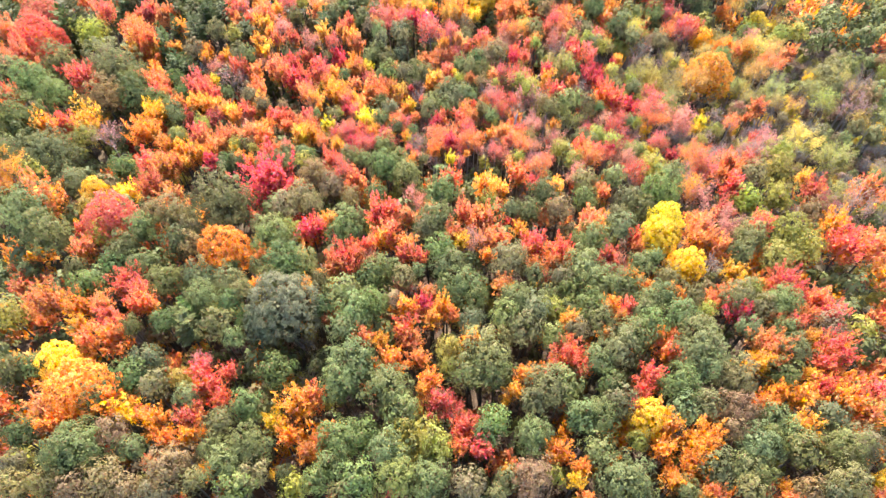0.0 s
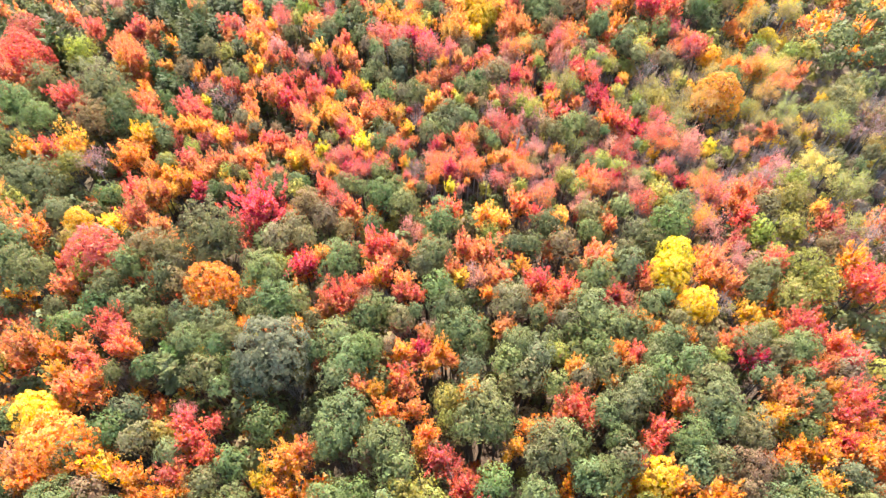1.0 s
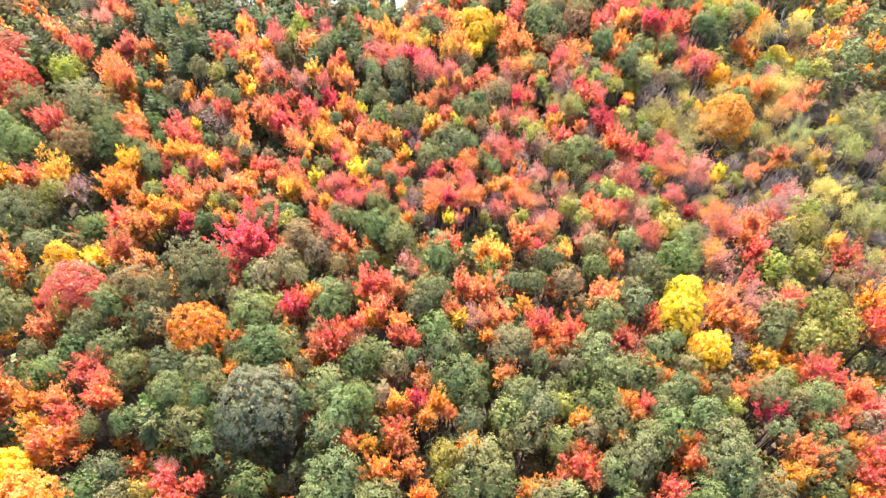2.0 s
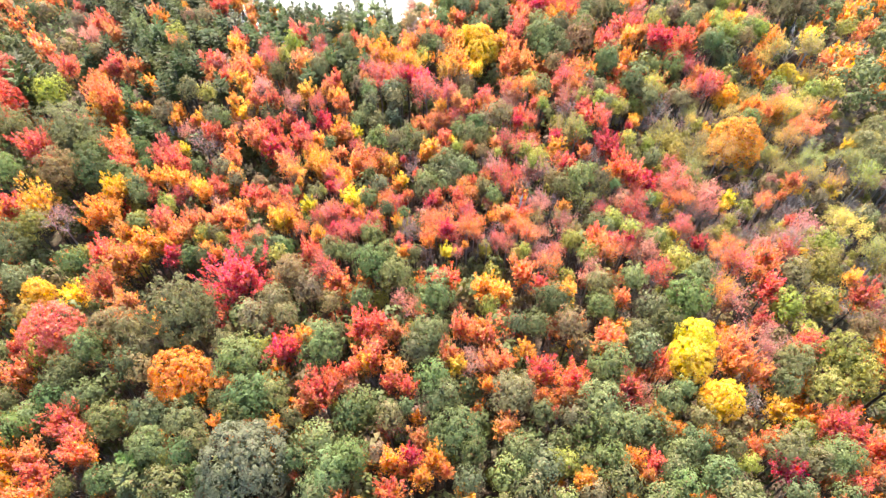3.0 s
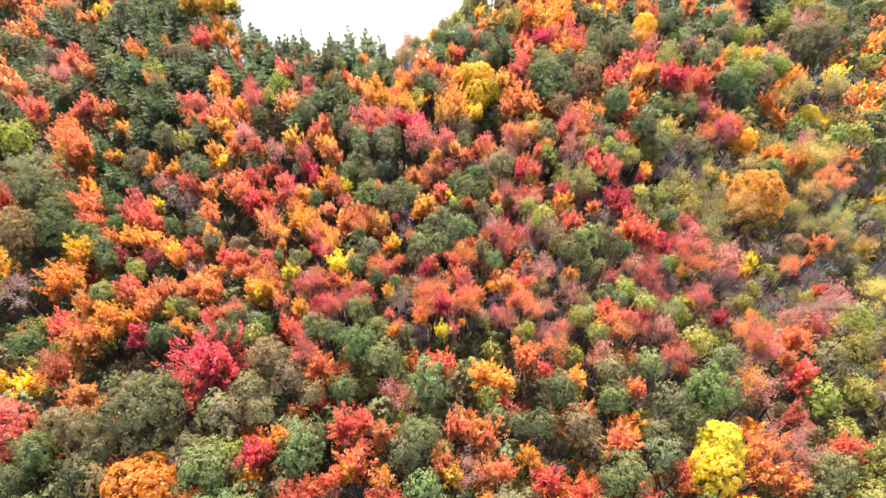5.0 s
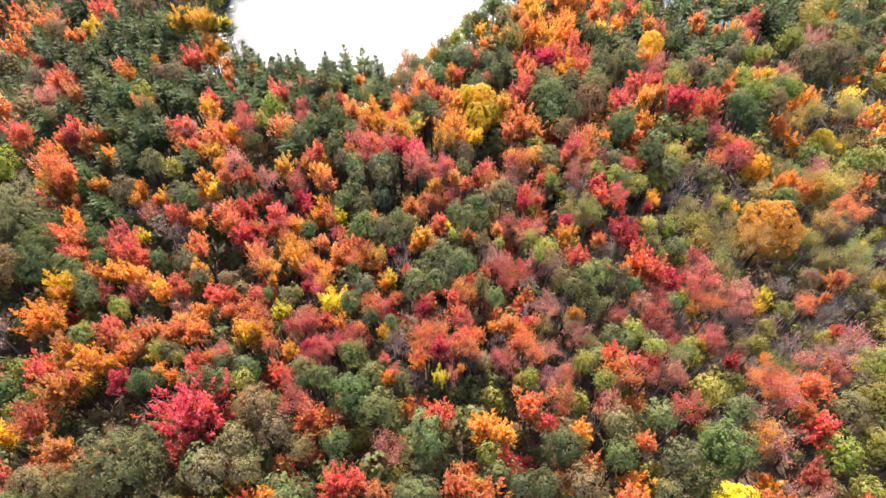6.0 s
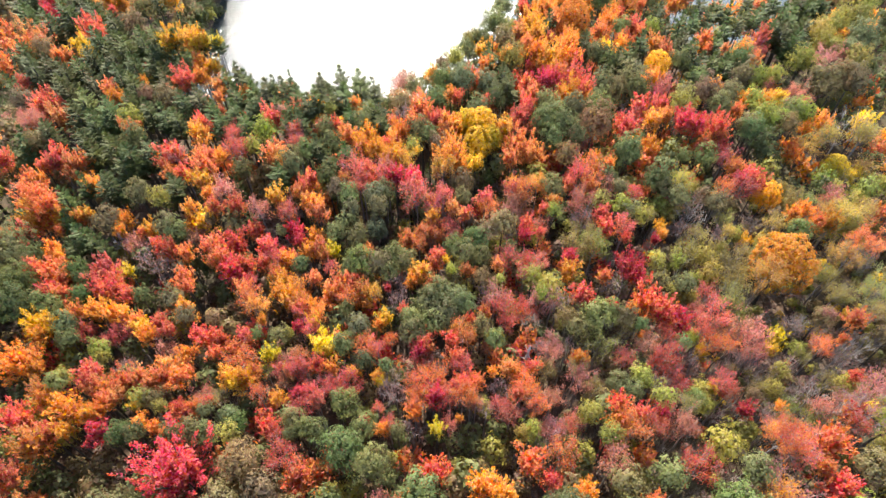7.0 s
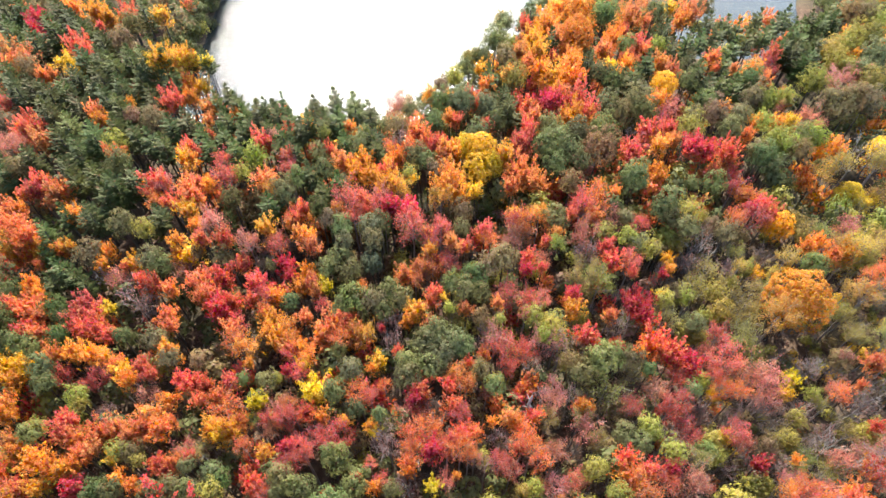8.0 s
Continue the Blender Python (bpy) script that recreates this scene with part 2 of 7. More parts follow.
def branch_paths(rng, radius, limbs, twigs, fine, base=-1.0, tip=0.03, thick=0.16):
    """Limbs from the crown's foot out to its rim, each with twigs and finer twigs on them."""
    foot = np.array([0, 0, base * radius])
    paths, ends = [], []
    for d in dirs(rng, limbs, 0.0):
        end = d * radius * rng.uniform(0.75, 0.95)
        knee = foot + (end - foot) * 0.5 + np.array([*(d[:2] * radius * 0.16), 0])
        paths.append([(foot, thick), (knee, thick * 0.55), (end, tip)])
        for _ in range(twigs):
            s = rng.uniform(0.35, 0.95)
            p = knee + (end - knee) * (s - 0.35) / 0.6
            q = p + (d * 0.8 + rng.normal(0, 0.55, 3) + np.array([0, 0, 0.35])) * radius * 0.32
            paths.append([(p, thick * 0.25), ((p + q) / 2 + rng.normal(0, 0.05, 3), tip * 1.2), (q, tip * 0.6)])
            ends.append(q)
            for _ in range(fine):
                a = p + (q - p) * rng.uniform(0.3, 1)
                b = a + ((q - p) * 0.5 + rng.normal(0, 0.22, 3) * radius * 0.5)
                paths.append([(a, tip * 0.8), (b, tip * 0.5)])
                ends.append(b)
    return paths, np.array(ends)


def scaled(paths, s):
    return [[(np.asarray(p) / s, r / s) for p, r in path] for path in paths]


def limbs_mesh(name, seed, radius):
    rng = np.random.default_rng(seed)
    return tubes(name, scaled(branch_paths(rng, radius * 0.85, 7, 0, 0, -0.8)[0], radius), BARK, 4)


def twiggy(name, seed, radius, leaves, material, wood, fine=3):
    """A crown that has lost most leaves: grey twigs, and what foliage is left at their ends."""
    rng = np.random.default_rng(seed)
    paths, ends = branch_paths(rng, radius, 9, 6, fine, -0.9, 0.018, 0.055)
    limb = tubes(name + "_wood", scaled(paths, radius), wood, 3)
    crown = None
    if leaves:
        pick = rng.integers(0, len(ends), leaves)
        at = ends[pick] * rng.uniform(0.72, 1.02, (leaves, 1)) + rng.normal(0, 0.28, (leaves, 3))
        along = at + np.array([0, 0, radius * 0.6]) + rng.normal(0, 0.6, (leaves, 3)) * radius
        size = 0.115 * rng.uniform(0.6, 1.4, leaves)
        crown = mesh_of(name, blades(rng, at, along, rng.normal(0, 0.7, (leaves, 3)) + np.array([0, 0, 0.6]), size * 1.4, size * 0.9) / radius, material)
    return crown, limb


def twig_tuft(name, seed):
    """A leafless sapling seen as a spray of fine grey twigs, radius 1."""
    rng = np.random.default_rng(seed)
    n = 110
    out = dirs(rng, n, 0.05) * rng.uniform(0.35, 1.0, (n, 1))
    at = out + np.array([0, 0, -0.25])
    along = out + np.array([0, 0, 0.9]) + rng.normal(0, 0.25, (n, 3))
    return mesh_of(name, blades(rng, at, along, rng.normal(0, 1, (n, 3)), rng.uniform(0.5, 1.1, n), rng.uniform(0.025, 0.05, n)), TWIG)


def pine_crown(name, seed, radius, height, per=22):
    """Tiers of spreading boughs, each a flat frond of needle sprays that thins to a pointed tip; foot at 0, tip at height 1, radius 1."""
    rng = np.random.default_rng(seed)
    at, along, nor, size = [], [], [], []
    levels = max(7, int(height / 0.72))
    for k in range(levels):
        f = min(1.0, max(0.0, (k + rng.uniform(-0.3, 0.3)) / (levels - 1)))
        z = height * (0.04 + 0.90 * f)
        out = radius * (1.08 * (1 - f) ** 0.72 * min(1.0, 0.62 + 1.6 * f) + 0.10)
        n = int(rng.integers(6, 9)) if f < 0.75 else 5
        for j in range(n):
            a = 6.283 * (j + rng.uniform(-0.4, 0.4)) / n + k * 1.9
            reach = max(0.4, out * rng.uniform(0.6, 1.2))
            h, perp = np.array([math.cos(a), math.sin(a), 0]), np.array([-math.sin(a), math.cos(a), 0])
            lift = rng.uniform(0.0, 0.22) + 0.75 * f ** 1.5
            m2 = max(8, int(per * min(1.6, reach / 1.5)))
            s = rng.uniform(0.22, 1.0, (m2, 1)) ** 0.8
            side = rng.uniform(-1, 1, (m2, 1))
            width = 0.34 * reach * (1.15 - s) ** 0.8
            at.append(h * reach * s + perp * side * width + np.array([0, 0, 1]) * (z + lift * reach * s ** 1.4 - 0.10 * abs(side) * reach) + rng.normal(0, 0.06, (m2, 3)))
            along.append(h + perp * side * 0.8 + np.array([0, 0, lift + 0.15]) + rng.normal(0, 0.16, (m2, 3)))
            nor.append(np.array([0, 0, 1]) - h * lift * 0.8 + rng.normal(0, 0.30, (m2, 3)))
            size.append((rng.uniform(0.40, 0.75, (m2, 1)) * (1.15 - 0.45 * s) * (1 - 0.35 * f))[:, 0])
    top = np.array([0, 0, height * 0.95])
    v = rng.normal(0, 0.35, (14, 3)) + np.array([0, 0, 1.0])
    at.append(top + v * 0.3)
    along.append(v)
    nor.append(rng.normal(0, 1, (14, 3)))
    size.append(np.full(14, 0.45))
    at, along, nor, size = (np.concatenate(v) for v in (at, along, nor, size))
    corners = blades(rng, at, along, nor, size * 1.1, size * 0.42) / np.array([radius, radius, height])
    return mesh_of(name, corners, NEEDLE)


def trunk_mesh(name, seed, material):
    """A tapered trunk, height 1, flared at the foot and a little bent; radius 1 at breast height."""
    rng = np.random.default_rng(seed)
    bend = rng.normal(0, 0.35, (6, 2))
    bend[0] = 0
    bend[-1] = 0
    path = [((bend[k][0], bend[k][1], z), r) for k, (z, r) in enumerate(((-0.06, 1.9), (0.06, 1.15), (0.3, 0.95), (0.55, 0.85), (0.8, 0.72), (1.0, 0.6)))]
    return tubes(name, [path], material, 7, True)


TRUNKS = [trunk_mesh("trunk", s, BARK) for s in (1, 2, 3)]
GREY_TRUNKS = [trunk_mesh("grey_trunk", s, TWIG) for s in (4, 5)]
INNER_LIMBS = [limbs_mesh("branchwork", 40 + s, 3.2) for s in range(3)]
SIZES = (1.7, 2.8, 4.0, 5.4)
CROWNS = {
    "oak": {r: [lobed_crown("oak_crown", 10 + s + int(r * 10), r, OAK_LEAF) for s in range(3)] for r in SIZES},
    "fine": {r: [lobed_crown("fine_crown", 60 + s + int(r * 10), r, OAK_LEAF, 0.42, 0.15, 1.0, 0.3) for s in range(2)] for r in SIZES},
    "birch": {r: [lobed_crown("birch_crown", 110 + s + int(r * 10), r, GOLD_LEAF, 0.42, 0.15, 0.62) for s in range(3)] for r in SIZES},
    "maple": {r: [plumed_crown("maple_crown", 160 + s + int(r * 10), r, MAPLE_LEAF) for s in range(3)] for r in SIZES},
    "gold": {r: [plumed_crown("gold_crown", 210 + s + int(r * 10), r, GOLD_LEAF) for s in range(2)] for r in SIZES},
}
DOMES = {                     # large sugar maples and aspens grow full rounded crowns
    "maple": {r: [lobed_crown("round_maple_crown", 610 + s + int(r * 10), r, MAPLE_LEAF, 0.36, 0.16, 1.1, 0.22) for s in range(3)] for r in SIZES[1:]},
    "gold": {r: [lobed_crown("round_gold_crown", 660 + s + int(r * 10), r, GOLD_LEAF, 0.36, 0.16, 1.1, 0.22) for s in range(2)] for r in SIZES[1:]},
}
LOW_CROWNS = {
    "oak": [lobed_crown("low_oak", 500 + s, 1.7, OAK_LEAF, 0.7, 0.46, 1.1) for s in range(2)],
    "birch": [lobed_crown("low_birch", 510 + s, 1.7, GOLD_LEAF, 0.5, 0.29, 0.85) for s in range(2)],
    "brush": [lobed_crown("low_brush", 540 + s, 1.7, OAK_LEAF, 0.8, 0.60, 1.1) for s in range(2)],
    "far": [lobed_crown("far_crown", 550 + s, 4.5, OAK_LEAF, 1.3, 1.25, 0.95) for s in range(3)],
    "gold": [lobed_crown("low_gold", 530 + s, 1.7, GOLD_LEAF, 0.6, 0.33, 0.8) for s in range(2)],
    "maple": [plumed_crown("low_maple", 520 + s, 1.7, MAPLE_LEAF, 0.36, 1.1) for s in range(2)],
}
LOW_CROWNS["twigs"] = [twig_tuft("twig_tuft", 560 + s) for s in range(3)]
THIN = {r: [twiggy("thin_crown", 260 + s + int(r * 10), r, int(640 * r * r), MAPLE_LEAF, TWIG, 1) for s in range(3)] for r in SIZES}
BARE = {r: [twiggy("bare_crown", 310 + s + int(r * 10), r, int(170 * r * r), MAPLE_LEAF, TWIG, 2) for s in range(3)] for r in SIZES}
DEAD = {r: [twiggy("dead_crown", 350 + s + int(r * 10), r, 0, MAPLE_LEAF, PALE) for s in range(2)] for r in SIZES}
LOW_PINES = [pine_crown("low_pine", 450 + s, 1.7, 5.5, 9) for s in range(2)]
PINES = {r: [pine_crown("pine_crown", 400 + s + int(r * 10), r, 3.1 * r, 44) for s in range(3)] for r in (1.7, 2.6)}

# kind: name, crown, leaf colour, share of the second colour, crown height over radius, label
KINDS = {
    "O": ("red_oak", "oak", (0.090, 0.102, 0.036), 0.30, 1.22, "red oak with a dense deep green lobed crown"),
    "G": ("white_oak", "oak", (0.140, 0.150, 0.056), 0.35, 1.22, "white oak with a pale sage green lobed crown"),
    "H": ("ash_tree", "fine", (0.130, 0.134, 0.062), 0.15, 1.2, "broad old tree with a full blue-green crown"),
    "N": ("bronze_oak", "oak", (0.182, 0.130, 0.060), 0.35, 1.22, "oak turning bronze and tan over green"),
    "L": ("birch_tree", "birch", (0.250, 0.225, 0.048), 0.40, 1.25, "young birch with yellow-green thinning leaves"),
    "Y": ("aspen_tree", "gold", (0.640, 0.395, 0.022), 0.25, 1.25, "bright yellow aspen in full autumn leaf"),
    "A": ("sugar_maple", "maple", (0.585, 0.232, 0.032), 0.45, 1.28, "sugar maple in amber and orange autumn leaf"),
    "T": ("orange_maple", "maple", (0.500, 0.162, 0.056), 0.75, 1.28, "maple in bright orange-red autumn leaf"),
    "R": ("red_maple", "maple", (0.475, 0.090, 0.054), 0.60, 1.28, "red maple in scarlet autumn leaf"),
    "C": ("crimson_maple", "maple", (0.400, 0.028, 0.043), 0.20, 1.2, "red maple in deep crimson autumn leaf"),
    "M": ("crimson_maple", "maple", (0.500, 0.042, 0.060), 0.10, 1.15, "spreading maple in glowing magenta-red autumn leaf"),
    "K": ("thin_maple", "thin", (0.430, 0.160, 0.120), 0.25, 1.22, "thin maple with salmon pink leaves on grey twigs"),
    "t": ("airy_maple", "thin", (0.500, 0.135, 0.048), 0.55, 1.22, "thinning maple with orange leaves on grey twigs"),
    "r": ("airy_maple", "thin", (0.420, 0.076, 0.062), 0.35, 1.22, "thinning maple with red leaves on grey twigs"),
    "a": ("airy_maple", "thin", (0.520, 0.225, 0.038), 0.45, 1.22, "thinning maple with amber leaves on grey twigs"),
    "l": ("airy_birch", "thin", (0.235, 0.210, 0.066), 0.10, 1.2, "thinning birch with yellow-green leaves on grey twigs"),
    "o": ("ochre_birch", "thin", (0.400, 0.260, 0.070), 0.10, 1.2, "thinning birch with dull ochre yellow leaves"),
    "B": ("bare_tree", "bare", (0.270, 0.150, 0.125), 0.10, 1.22, "nearly leafless tree of greyish pink twigs"),
    "D": ("dead_tree", "dead", (0.248, 0.248, 0.248), 0.0, 1.4, "bleached dead tree with bare grey branches"),
    "P": ("white_pine", "pine", (0.062, 0.078, 0.021), 0.40, 1.0, "white pine with layered dark green boughs"),
    "U": ("dark_shrub", "brush", (0.215, 0.135, 0.105), 0.40, 1.0, "dull maroon and brown underbrush"),
    "W": ("bare_sapling", "twigs", (0.280, 0.235, 0.220), 0.0, 1.5, "leafless saplings of fine grey twigs"),
    "F": ("young_pine", "pine", (0.098, 0.112, 0.034), 0.30, 1.0, "white pine with soft light green boughs"),
}
made = 0


def part(name, me, parent, loc, scale, turn=0.0, lean=(0.0, 0.0)):
    ob = new(name, me)
    ob.parent = parent
    ob.location, ob.scale, ob.rotation_euler = loc, scale, (lean[0], lean[1], turn)
    return ob


def tree(kind, x, y, z, r):
    """A tree: its crown's middle at (x, y, z), r the crown's radius."""
    global made
    made += 1
    rng = random.Random(made * 7919 + 13)
    name, crown, colour, second, tall, label = KINDS[kind]
    foot = ground_z(x, y)
    base = new(name)
    base.empty_display_size = 0.5
    base.location = (x, y, foot)
    tagged(base, label, name.split("_")[-1] if "tree" not in name else "tree", name.replace("_", " ") + "s of the wood")
    z -= foot + (tall - 1) * r * 0.45
    size = min(SIZES, key=lambda s: abs(math.log(s / r)))
    turn, lean = rng.uniform(0, 6.28), (rng.uniform(-0.07, 0.07), rng.uniform(-0.07, 0.07))
    squash = tall * rng.uniform(0.9, 1.1)
    top = z + r * 0.45 * (tall - 1) + r * (1.14 if r < 3.0 or crown not in ("maple", "gold") else 0.98)
    if kind not in "PFD":
        if crown in ("maple", "gold", "thin"):      # maples keep their leaves far down, large ones grow broad
            squash *= 1.1 if r < 2.3 else 1.0 if r < 3.0 else 0.92
        elif r < 2.3:
            squash *= 1.1
        z = top - r * squash
    wide = r * rng.uniform(0.92, 1.02) * (0.97 if crown == "oak" else 1.0)
    shade = rng.uniform(0.78, 1.18)
    tint = [max(0.004, v * shade * rng.uniform(0.84, 1.17)) for v in colour]
    thick = 0.05 * r + 0.06
    if kind in "PF":
        long = max(5.0, min(2.8 * r, z + 1.5))
        me = rng.choice(PINES[1.7 if r < 2.2 else 2.6])
        top = part("crown", me, base, (0, 0, z - long * 0.55), (wide * 1.08, wide * 1.08, long), turn, lean)
        part("trunk", rng.choice(TRUNKS), base, (0, 0, 0), (thick, thick, z + long * 0.05), turn)
    else:
        low = z - r * squash * 0.85
        if low < 0.4:
            low = 0.4
        me_limb = None
        if crown == "thin":
            me, me_limb = rng.choice(THIN[size])
        elif crown == "bare":
            me, me_limb = rng.choice(BARE[size])
        elif crown == "dead":
            me, me_limb = rng.choice(DEAD[size])
        else:
            full = (r > 3.1 and kind in "AR") or (r > 1.9 and kind == "Y")
            me = rng.choice((DOMES if full else CROWNS)[crown][max(size, 2.8) if full else size])
        top = part("crown", me, base, (0, 0, z), (wide, wide, r * squash), turn, lean) if me else None
        part("branchwork", me_limb or rng.choice(INNER_LIMBS), base, (0, 0, z), (wide, wide, r * squash), turn, lean)
        part("trunk", rng.choice(GREY_TRUNKS if me_limb else TRUNKS), base, (0, 0, 0), (thick, thick, max(0.6, z - r * squash * 0.72)), turn)
    if top:
        top.color = (*tint, second * rng.uniform(0.3, 1.6))
    return base


def joined(kind, places, far=False):
    """Undergrowth and far woods of one kind as ONE mesh: crowns only, each turned and set at its place."""
    name, crown, colour, second, tall, label = KINDS[kind]
    source = LOW_CROWNS[crown] if crown in LOW_CROWNS else LOW_PINES
    if far:
        source, crown = LOW_CROWNS["far"], "far"
    rng = np.random.default_rng(ord(kind) + 50 * far)
    corners = []
    for x, y, z, r in places:
        me = source[rng.integers(len(source))]
        co = np.empty(len(me.vertices) * 3)
        me.vertices.foreach_get("co", co)
        co = co.reshape(-1, 3)
        a = rng.uniform(0, 6.28)
        turned = np.stack([co[:, 0] * math.cos(a) - co[:, 1] * math.sin(a), co[:, 0] * math.sin(a) + co[:, 1] * math.cos(a), co[:, 2]], 1)
        if crown == "pine":
            corners.append(turned * (r, r, 2.8 * r) + (x, y, z - 1.7 * r))
        else:
            corners.append(turned * (r, r, r * tall) + (x, y, z))
    stem = ("far_woods_" if far else "understory_") + name
    ob = new(stem, mesh_of(stem, np.concatenate(corners), source[0].materials[0]))
    ob.color = (*colour, second)
    if far:
        return tagged(ob, "woods that go on past the clearing, " + label, "woods", kind="stuff")
    return tagged(ob, "saplings and lower boughs between the taller trees, " + label.split(" with ")[-1].split(" in ")[-1], "undergrowth", kind="stuff")


def snag(x, y, top, r):
    """The broken, bleached trunk of a dead tree."""
    foot = ground_z(x, y)
    rng = np.random.default_rng(77)
    path = [(np.array([rng.normal(0, 0.06), rng.normal(0, 0.06), foot + (top - foot) * f]), r * (1.25 - 0.75 * f)) for f in np.linspace(-0.03, 1, 9)]
    path.append((np.array([0.10, 0.05, top + 0.5]), r * 0.12))
    stubs = [[(np.array([0, 0, foot + (top - foot) * f]), 0.07), (np.array([0.8 * math.cos(a), 0.8 * math.sin(a), foot + (top - foot) * f + 0.5]), 0.03)] for f, a in ((0.7, 1.0), (0.8, 3.2), (0.88, 5.0), (0.93, 2.1))]
    ob = new("snag")
    ob.location = (x, y, 0)
    trunk = new("trunk", tubes("snag_trunk", [path] + stubs, PALE, 8))
    trunk.parent = ob
    return tagged(ob, "broken bleached trunk of a dead tree among thin maples", "dead tree")


def dead_stem(x0, y0, x1, y1, rise, r):
    """A bleached stem that has fallen over: foot on the ground, the other end held up by what it leans on."""
    a, c = Vector((x0, y0, ground_z(x0, y0) - 0.05)), Vector((x1, y1, ground_z(x1, y1) + rise))
    side = (c - a).cross(Vector((0, 0, 1))).normalized()
    path = [(a + (c - a) * f + side * 0.35 * math.sin(f * 3) + Vector((0, 0, 0.25 * math.sin(f * 5))), r * (1.15 - f * 0.9)) for f in (0, 0.2, 0.4, 0.6, 0.8, 1.0)]
    forks = [[(a + (c - a) * f, r * 0.4), (a + (c - a) * (f + 0.18) + side * s + Vector((0, 0, 0.7)), r * 0.15)] for f, s in ((0.55, 0.9), (0.7, -0.8), (0.82, 0.6))]
    ob = new("fallen_stem", tubes("fallen_stem", [path] + forks, PALE, 6))
    return tagged(ob, "bleached dead stem fallen among the shrubs", "dead wood", "fallen stems")


# ---- the wood ----
tree("N", -42.3, 16.6, 14.5, 1.75)
tree("N", -36.6, 16.8, 14.5, 1.75)
tree("N", -28.2, 16.8, 14.5, 1.75)
tree("N", -31.6, 17.0, 14.5, 1.50)
tree("R", -5.7, 17.1, 14.5, 0.87)
tree("G", -10.7, 17.4, 14.5, 1.25)
tree("N", -39.4, 17.5, 14.5, 1.77)
tree("G", -20.7, 17.6, 14.5, 1.88)
tree("G", 4.6, 17.7, 14.5, 1.00)
tree("N", -33.9, 17.7, 14.5, 2.15)
tree("T", 13.3, 17.7, 14.5, 0.87)
tree("N", -25.3, 18.0, 14.5, 1.39)
tree("L", -15.5, 18.1, 13.5, 1.40)
tree("A", 24.7, 18.1, 14.5, 0.87)
tree("T", 32.9, 18.4, 14.5, 0.87)
tree("N", 1.9, 18.4, 14.5, 1.76)
tree("G", 18.3, 18.4, 14.5, 1.87)
tree("G", -13.1, 18.4, 14.5, 1.52)
tree("G", 37.2, 18.5, 14.5, 1.49)
tree("G", -9.2, 18.6, 14.5, 2.15)
tree("G", 23.2, 18.6, 14.5, 1.25)
tree("T", 25.7, 18.7, 14.5, 1.37)
tree("G", -5.3, 18.7, 14.5, 2.53)
tree("N", -19.3, 18.8, 14.5, 1.52)
tree("G", 29.2, 18.8, 14.5, 1.75)
tree("G", -2.0, 18.8, 14.5, 2.27)
tree("O", -16.5, 18.9, 14.5, 0.89)
tree("N", 34.7, 19.0, 14.5, 1.62)
tree("N", -27.8, 19.0, 14.5, 2.56)
tree("N", -43.5, 19.0, 14.5, 1.29)
tree("G", 5.7, 19.1, 14.5, 1.39)
tree("Y", -17.9, 19.1, 13.5, 0.52)
tree("N", 8.0, 19.1, 14.5, 2.40)
tree("Y", 12.4, 19.3, 14.5, 1.01)
tree("G", 16.8, 19.4, 14.5, 2.78)
tree("G", -11.6, 19.6, 14.5, 1.92)
tree("A", 22.1, 19.6, 14.5, 1.26)
tree("G", 38.7, 19.7, 14.5, 2.38)
tree("G", -22.4, 19.8, 14.5, 2.19)
tree("A", 33.2, 19.8, 13.5, 0.77)
tree("T", -30.1, 19.8, 14.5, 0.90)
tree("O", -37.9, 19.8, 14.5, 2.46)
tree("A", 5.8, 19.9, 14.5, 0.89)
tree("L", 10.7, 20.1, 13.5, 1.16)
tree("Y", 42.3, 20.3, 14.5, 0.88)
tree("G", -37.5, 20.4, 14.5, 3.25)
tree("O", 30.8, 20.5, 14.5, 1.52)
tree("R", 7.0, 20.5, 13.5, 0.78)
tree("A", 13.1, 20.7, 14.5, 1.03)
tree("G", -32.2, 20.9, 14.5, 1.44)
tree("G", 26.5, 20.9, 14.5, 1.92)
tree("G", 29.3, 21.0, 14.5, 1.66)
tree("A", 22.1, 21.1, 13.5, 0.78)
tree("A", 16.5, 21.1, 14.5, 1.03)
tree("T", -14.7, 21.2, 14.5, 1.17)
tree("T", -14.3, 21.3, 13.5, 0.79)
tree("A", 24.4, 21.4, 14.5, 1.54)
tree("G", -24.0, 21.4, 14.5, 1.57)
tree("G", -6.1, 21.5, 14.5, 2.34)
tree("G", -20.5, 21.5, 14.5, 2.62)
tree("O", -44.4, 21.9, 14.5, 1.72)
tree("A", 11.0, 22.0, 14.5, 1.56)
tree("A", -29.4, 22.1, 14.5, 1.19)
tree("G", 15.0, 22.2, 14.5, 1.69)
tree("T", 1.0, 22.3, 14.5, 1.18)
tree("R", 3.0, 22.3, 14.5, 1.70)
tree("T", -13.2, 22.4, 14.5, 1.19)
tree("G", -11.4, 22.4, 14.5, 2.37)
tree("O", 40.4, 22.5, 14.5, 1.55)
tree("A", -27.2, 22.5, 14.5, 1.46)
tree("N", -34.9, 22.5, 14.5, 1.73)
tree("L", -1.6, 22.6, 13.5, 1.86)
tree("A", -16.8, 22.9, 14.5, 1.46)
tree("G", 35.5, 22.9, 14.5, 1.95)
tree("A", 21.6, 23.0, 14.5, 1.44)
tree("L", -4.0, 23.1, 13.5, 3.08)
tree("O", -9.2, 23.1, 14.5, 1.86)
tree("A", -26.3, 23.2, 13.5, 0.68)
tree("G", 31.1, 23.3, 14.5, 2.22)
